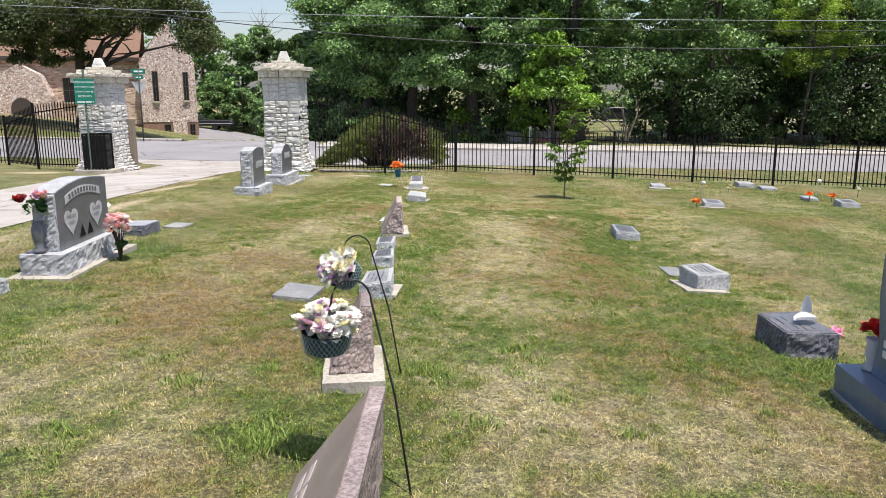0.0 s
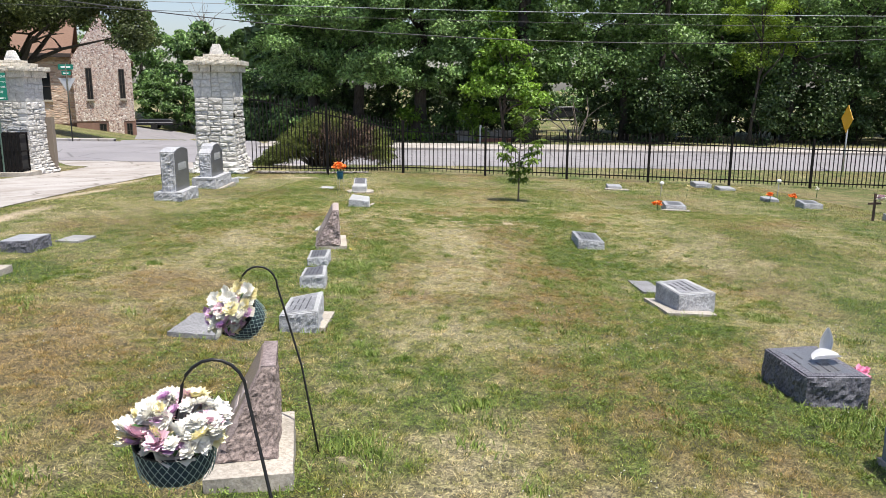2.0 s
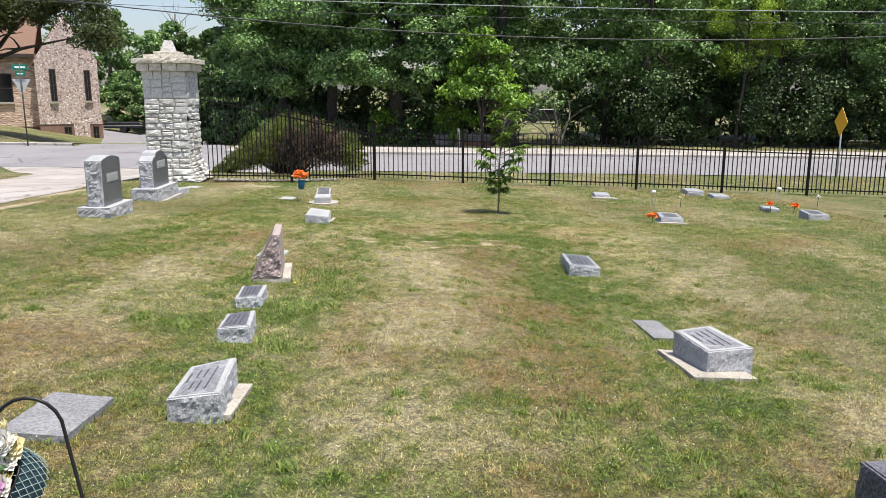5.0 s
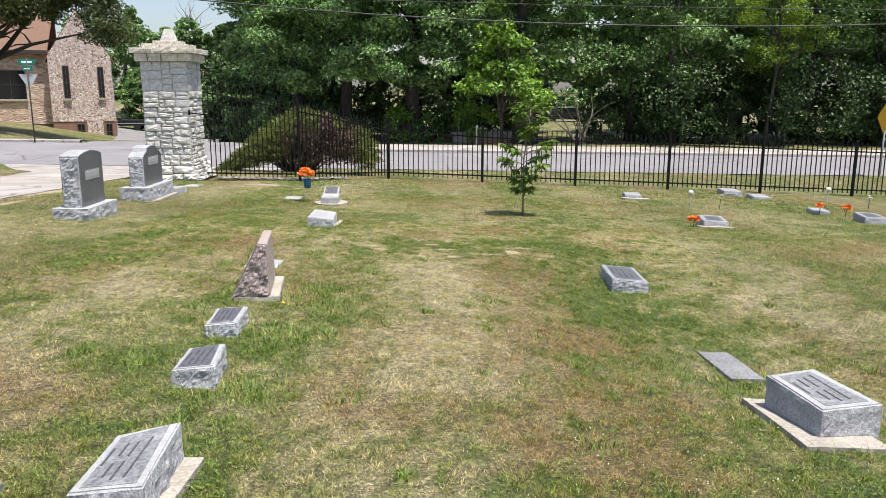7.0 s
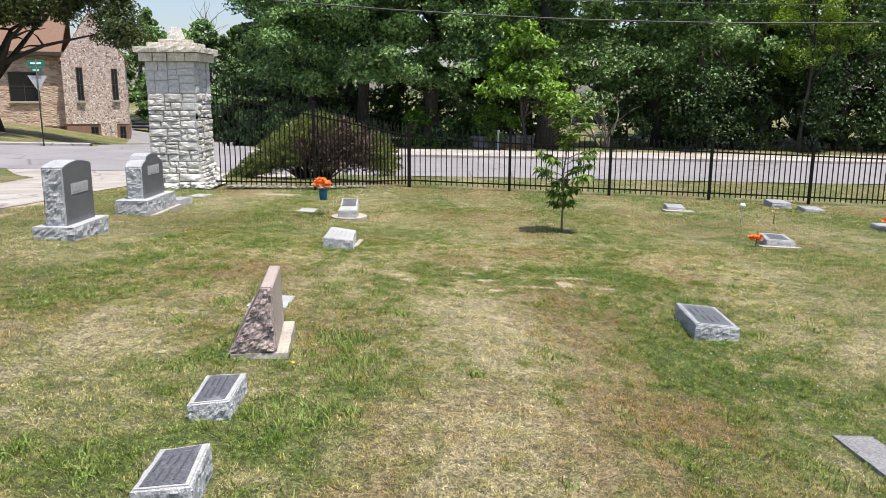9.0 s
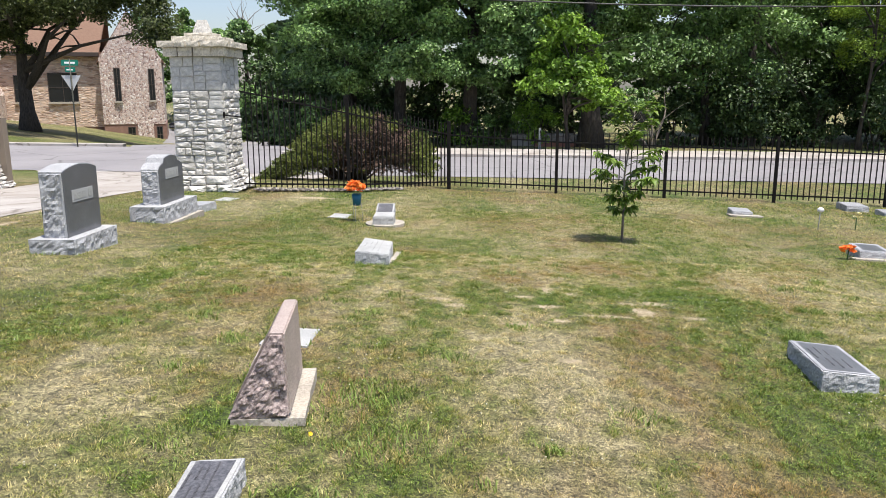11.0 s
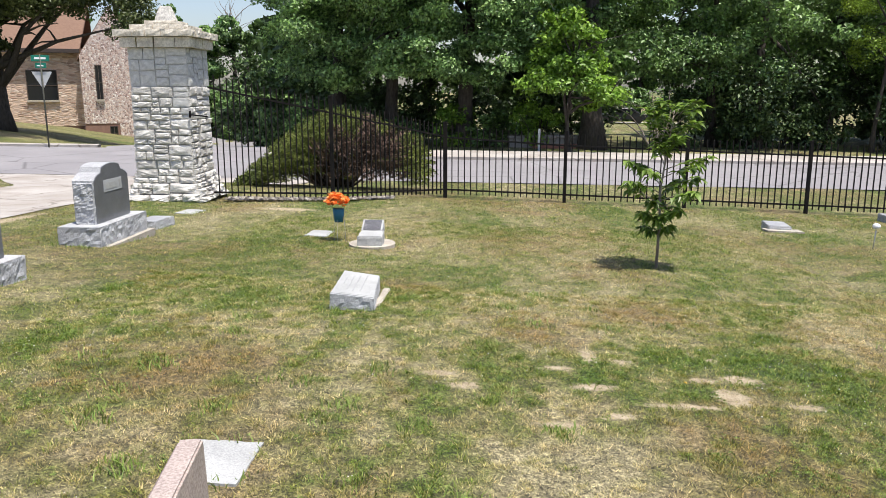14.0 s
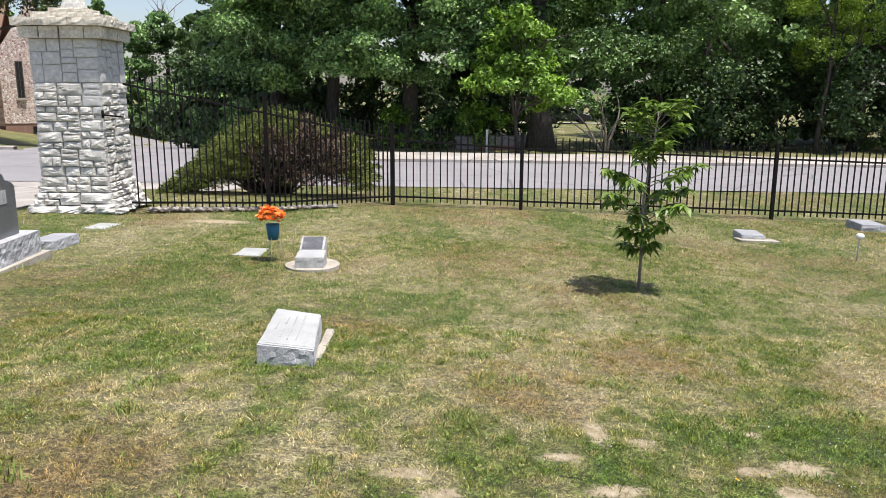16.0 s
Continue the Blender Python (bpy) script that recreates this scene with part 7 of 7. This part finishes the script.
def grass():
    rng = np.random.default_rng(8)
    zones = [((-2.2, 4.2), (0.2, 13.0), 3400), ((-5.2, -2.2), (1.0, 12.0), 2400), ((4.2, 7.5), (3.5, 14.0), 2100), ((-6.2, 10.5), (-0.5, 21.8), 680), ((-2.4, 4.6), (13.0, 18.0), 1700)]
    p = np.concatenate([spread(rng, *z) for z in zones])
    lean = rng.normal(size=p.shape) * 0.6
    shift = rng.normal(size=len(p)) * 0.20
    # tufts near the walk: blades spring outward from each tuft's heart, every tuft with a tint of its own
    c = spread(rng, (-2.3, 4.3), (0.2, 13.0), 115)
    many = rng.integers(30, 75, len(c))
    k = np.repeat(np.arange(len(c)), many)
    r = rng.uniform(0.018, 0.050, len(c))[k]
    d = rng.normal(size=(len(k), 2))
    tint = rng.normal(size=len(c)) * 0.22
    p = np.concatenate([p, c[k] + d * r[:, None] * 0.6])
    lean = np.concatenate([lean, d * 0.5 + rng.normal(size=d.shape) * 0.4])
    shift = np.concatenate([shift, tint[k] + rng.normal(size=len(k)) * 0.17])
    tall = np.concatenate([np.ones(len(shift) - len(k)), rng.uniform(0.75, 1.5, len(c))[k]])
    ok = outside_stones(p, rng)
    p, lean, shift, tall = p[ok], lean[ok], shift[ok], tall[ok]
    dry, rust = lawn_state(p[:, 0], p[:, 1])
    far = np.clip((np.hypot(p[:, 0] - 0.9, p[:, 1] - np.clip(p[:, 1], -1.5, 8.2)) - 2.2) / 11, 0, 1)
    h = rng.uniform(0.008, 0.020, len(p)) * (1 + 0.5 * far) * tall * (1.25 - 0.45 * dry)
    w = rng.uniform(0.0016, 0.0036, len(p)) + 0.0050 * far
    blades("grass", p, h, w, lean, np.clip(dry + shift, 0, 1), np.clip(rust + rng.normal(size=len(p)) * 0.15, 0, 1), "grass", "short dry summer grass, green mixed with straw", rng)
    # longer green tufts against the stones
    q = []
    for x0, y0, x1, y1 in STONES:
        m = int(130 * (x1 - x0 + y1 - y0))
        t = rng.uniform(0, 1, m)
        s = rng.integers(0, 4, m)
        ex = np.where(s == 0, x0 - 0.02, np.where(s == 1, x1 + 0.02, x0 + (x1 - x0) * t))
        ey = np.where(s == 2, y0 - 0.02, np.where(s == 3, y1 + 0.02, y0 + (y1 - y0) * t))
        q.append(np.stack([ex, ey], -1) + rng.normal(size=(m, 2)) * 0.035)
    for cx, cy, r, m in ((0.05, 1.15, 0.22, 600), (0.3, 1.05, 0.12, 300), (0.75, 2.3, 0.2, 420), (0.30, 8.2, 0.25, 450), (3.35, 2.75, 0.35, 500), (3.6, 3.0, 0.25, 350), (0.2, 5.9, 0.25, 400), (-0.6, 1.9, 0.15, 200), (2.9, 6.6, 0.5, 380), (0.45, 7.6, 0.3, 400), (0.2, 6.9, 0.25, 350)):
        q.append(rng.normal(size=(m, 2)) * r * 0.5 + (cx, cy))
    for k in range(170):
        q.append(rng.normal(size=(int(rng.uniform(25, 80)), 2)) * rng.uniform(0.03, 0.07) + (rng.uniform(-2.4, 4.4), rng.uniform(0.3, 13.0)))
    p = np.concatenate(q)
    p = p[outside_stones(p)]
    n = len(p)
    z = turf(p[:, 0], p[:, 1]) - 0.006
    h = rng.uniform(0.025, 0.060, n)
    a = rng.uniform(0, math.tau, n)
    lean = rng.normal(size=(n, 2)) * 0.55 * h[:, None]
    base = np.stack([p[:, 0], p[:, 1], z], -1)
    side = np.stack([np.cos(a) * 0.0032, np.sin(a) * 0.0032, 0 * a], -1)
    mid = base + np.stack([lean[:, 0] * 0.3, lean[:, 1] * 0.3, h * 0.6], -1)
    tip = base + np.stack([lean[:, 0], lean[:, 1], h], -1)
    v = np.stack([base - side, base + side, mid + side * 0.8, mid - side * 0.8, tip], 1).reshape(-1, 3)
    i = np.arange(n)[:, None] * 5
    f = np.concatenate([i + (0, 1, 2), i + (0, 2, 3), i + (3, 2, 4)], 1).ravel()
    tagged(put("grass_tufts", quick_mesh("grass_tufts", v, f, 3), "weed"), "longer green grass tufts around the stones", "grass", kind="stuff")
    # clover leaves in lush green patches
    p = np.concatenate([spread(rng, (-2.2, 4.4), (0.2, 12.5), 900), spread(rng, (-5.0, 9.0), (0.0, 19.0), 160)])
    g = 0.72 - 1.2 * lawn_state(p[:, 0], p[:, 1])[0] + 0.4 * (patch_noise(p[:, 0] * 5, p[:, 1] * 5, 6) - 0.5)
    p = p[(g + rng.normal(size=len(g)) * 0.14 > 0.40) & outside_stones(p)]
    o = np.stack([p[:, 0], p[:, 1], turf(p[:, 0], p[:, 1]) + rng.uniform(0.014, 0.030, len(p))], -1)
    far = np.clip((np.hypot(p[:, 0] - 1, p[:, 1] - 4) - 3) / 12, 0, 1)
    three = np.concatenate([o + np.stack([np.cos(far * 0 + k * 2.09 + o[:, 0] * 40), np.sin(far * 0 + k * 2.09 + o[:, 0] * 40), 0 * far], -1) * (0.006 + 0.006 * far)[:, None] for k in range(3)])
    tagged(put("clover_leaves", leaves_mesh("clover_leaves", three, 0.0135, rng, 0.35, 0.42), "weed"), "low green clover leaves in patches of the lawn", "clover", kind="stuff")
    # white clover heads
    c = np.concatenate([np.stack([rng.uniform(-2.5, 5, 4200), rng.uniform(0.3, 16, 4200)], -1), np.stack([rng.uniform(1.8, 4.6, 1500), rng.uniform(2.0, 9.0, 1500)], -1)])
    g = np.array([noise.noise(Vector((x * 0.6, y * 0.6, 3.3))) for x, y in c])
    c = c[(g > 0.08) & outside_stones(c)]
    n = len(c)
    z = turf(c[:, 0], c[:, 1]) + rng.uniform(0.018, 0.042, n)
    o = np.stack([c[:, 0], c[:, 1], z], -1)
    r = rng.uniform(0.0022, 0.0046, n)[:, None, None]
    octa = np.array([(1, 0, 0), (-1, 0, 0), (0, 1, 0), (0, -1, 0), (0, 0, 1), (0, 0, -1)], float)
    v = (o[:, None] + octa[None] * r).reshape(-1, 3)
    tri = np.array([(0, 2, 4), (2, 1, 4), (1, 3, 4), (3, 0, 4), (2, 0, 5), (1, 2, 5), (3, 1, 5), (0, 3, 5)])
    f = (np.arange(n)[:, None, None] * 6 + tri[None]).ravel()
    tagged(put("clover_flowers", quick_mesh("clover_flowers", v, f, 3), "clover_white"), "small white clover heads scattered in the lawn", "clover", kind="stuff")


def pebbles():
    """Stone edging under the shrub along the fence."""
    rng = np.random.default_rng(12)
    n = 700
    t = rng.uniform(0, 0.72, n)
    x = np.interp(t, [0, .5, 1], [-3.8, -2.0, 0.3])
    y = np.interp(t, [0, .5, 1], [19.45, 20.25, 22.1]) + rng.uniform(0.0, 0.45, n)
    r = rng.uniform(0.02, 0.05, n)
    o = np.stack([x, y, terrain(x, y) + r * 0.3], -1)
    octa = np.array([(1, 0, 0), (-1, 0, 0), (0, 1, 0), (0, -1, 0), (0, 0, .7), (0, 0, -.7), (.6, .6, .4), (-.6, .6, .4), (-.6, -.6, .4), (.6, -.6, .4)], float)
    v = (o[:, None] + octa[None] * r[:, None, None] * rng.uniform(0.8, 1.2, (n, 10, 1))).reshape(-1, 3)
    tri = np.array([(0, 6, 9), (6, 2, 7), (7, 1, 8), (8, 3, 9), (6, 4, 9), (6, 7, 4), (7, 8, 4), (8, 9, 4), (0, 2, 6), (2, 1, 7), (1, 3, 8), (3, 0, 9)])
    f = (np.arange(n)[:, None, None] * 10 + tri[None]).ravel()
    tagged(put("pebbles", quick_mesh("pebbles", v, f, 3), "pebble"), "rough stone edging along the foot of the fence", "stones", kind="stuff")


# ---- build ----
ground()
roads()
church()
woods()
juniper()
headstones()
sapling()
signs()
cables()
beyond()
ornaments()
pebbles()
grass()
fences()
pillar((-4.77, 19.85, TH(-4.77, 19.85) - 0.02), "white limestone gate pillar with a flared foot and stepped cap", 301)
pillar((-10.55, 20.6, TH(-10.55, 20.6) - 0.02), "white limestone gate pillar behind a notice and a bin", 351)
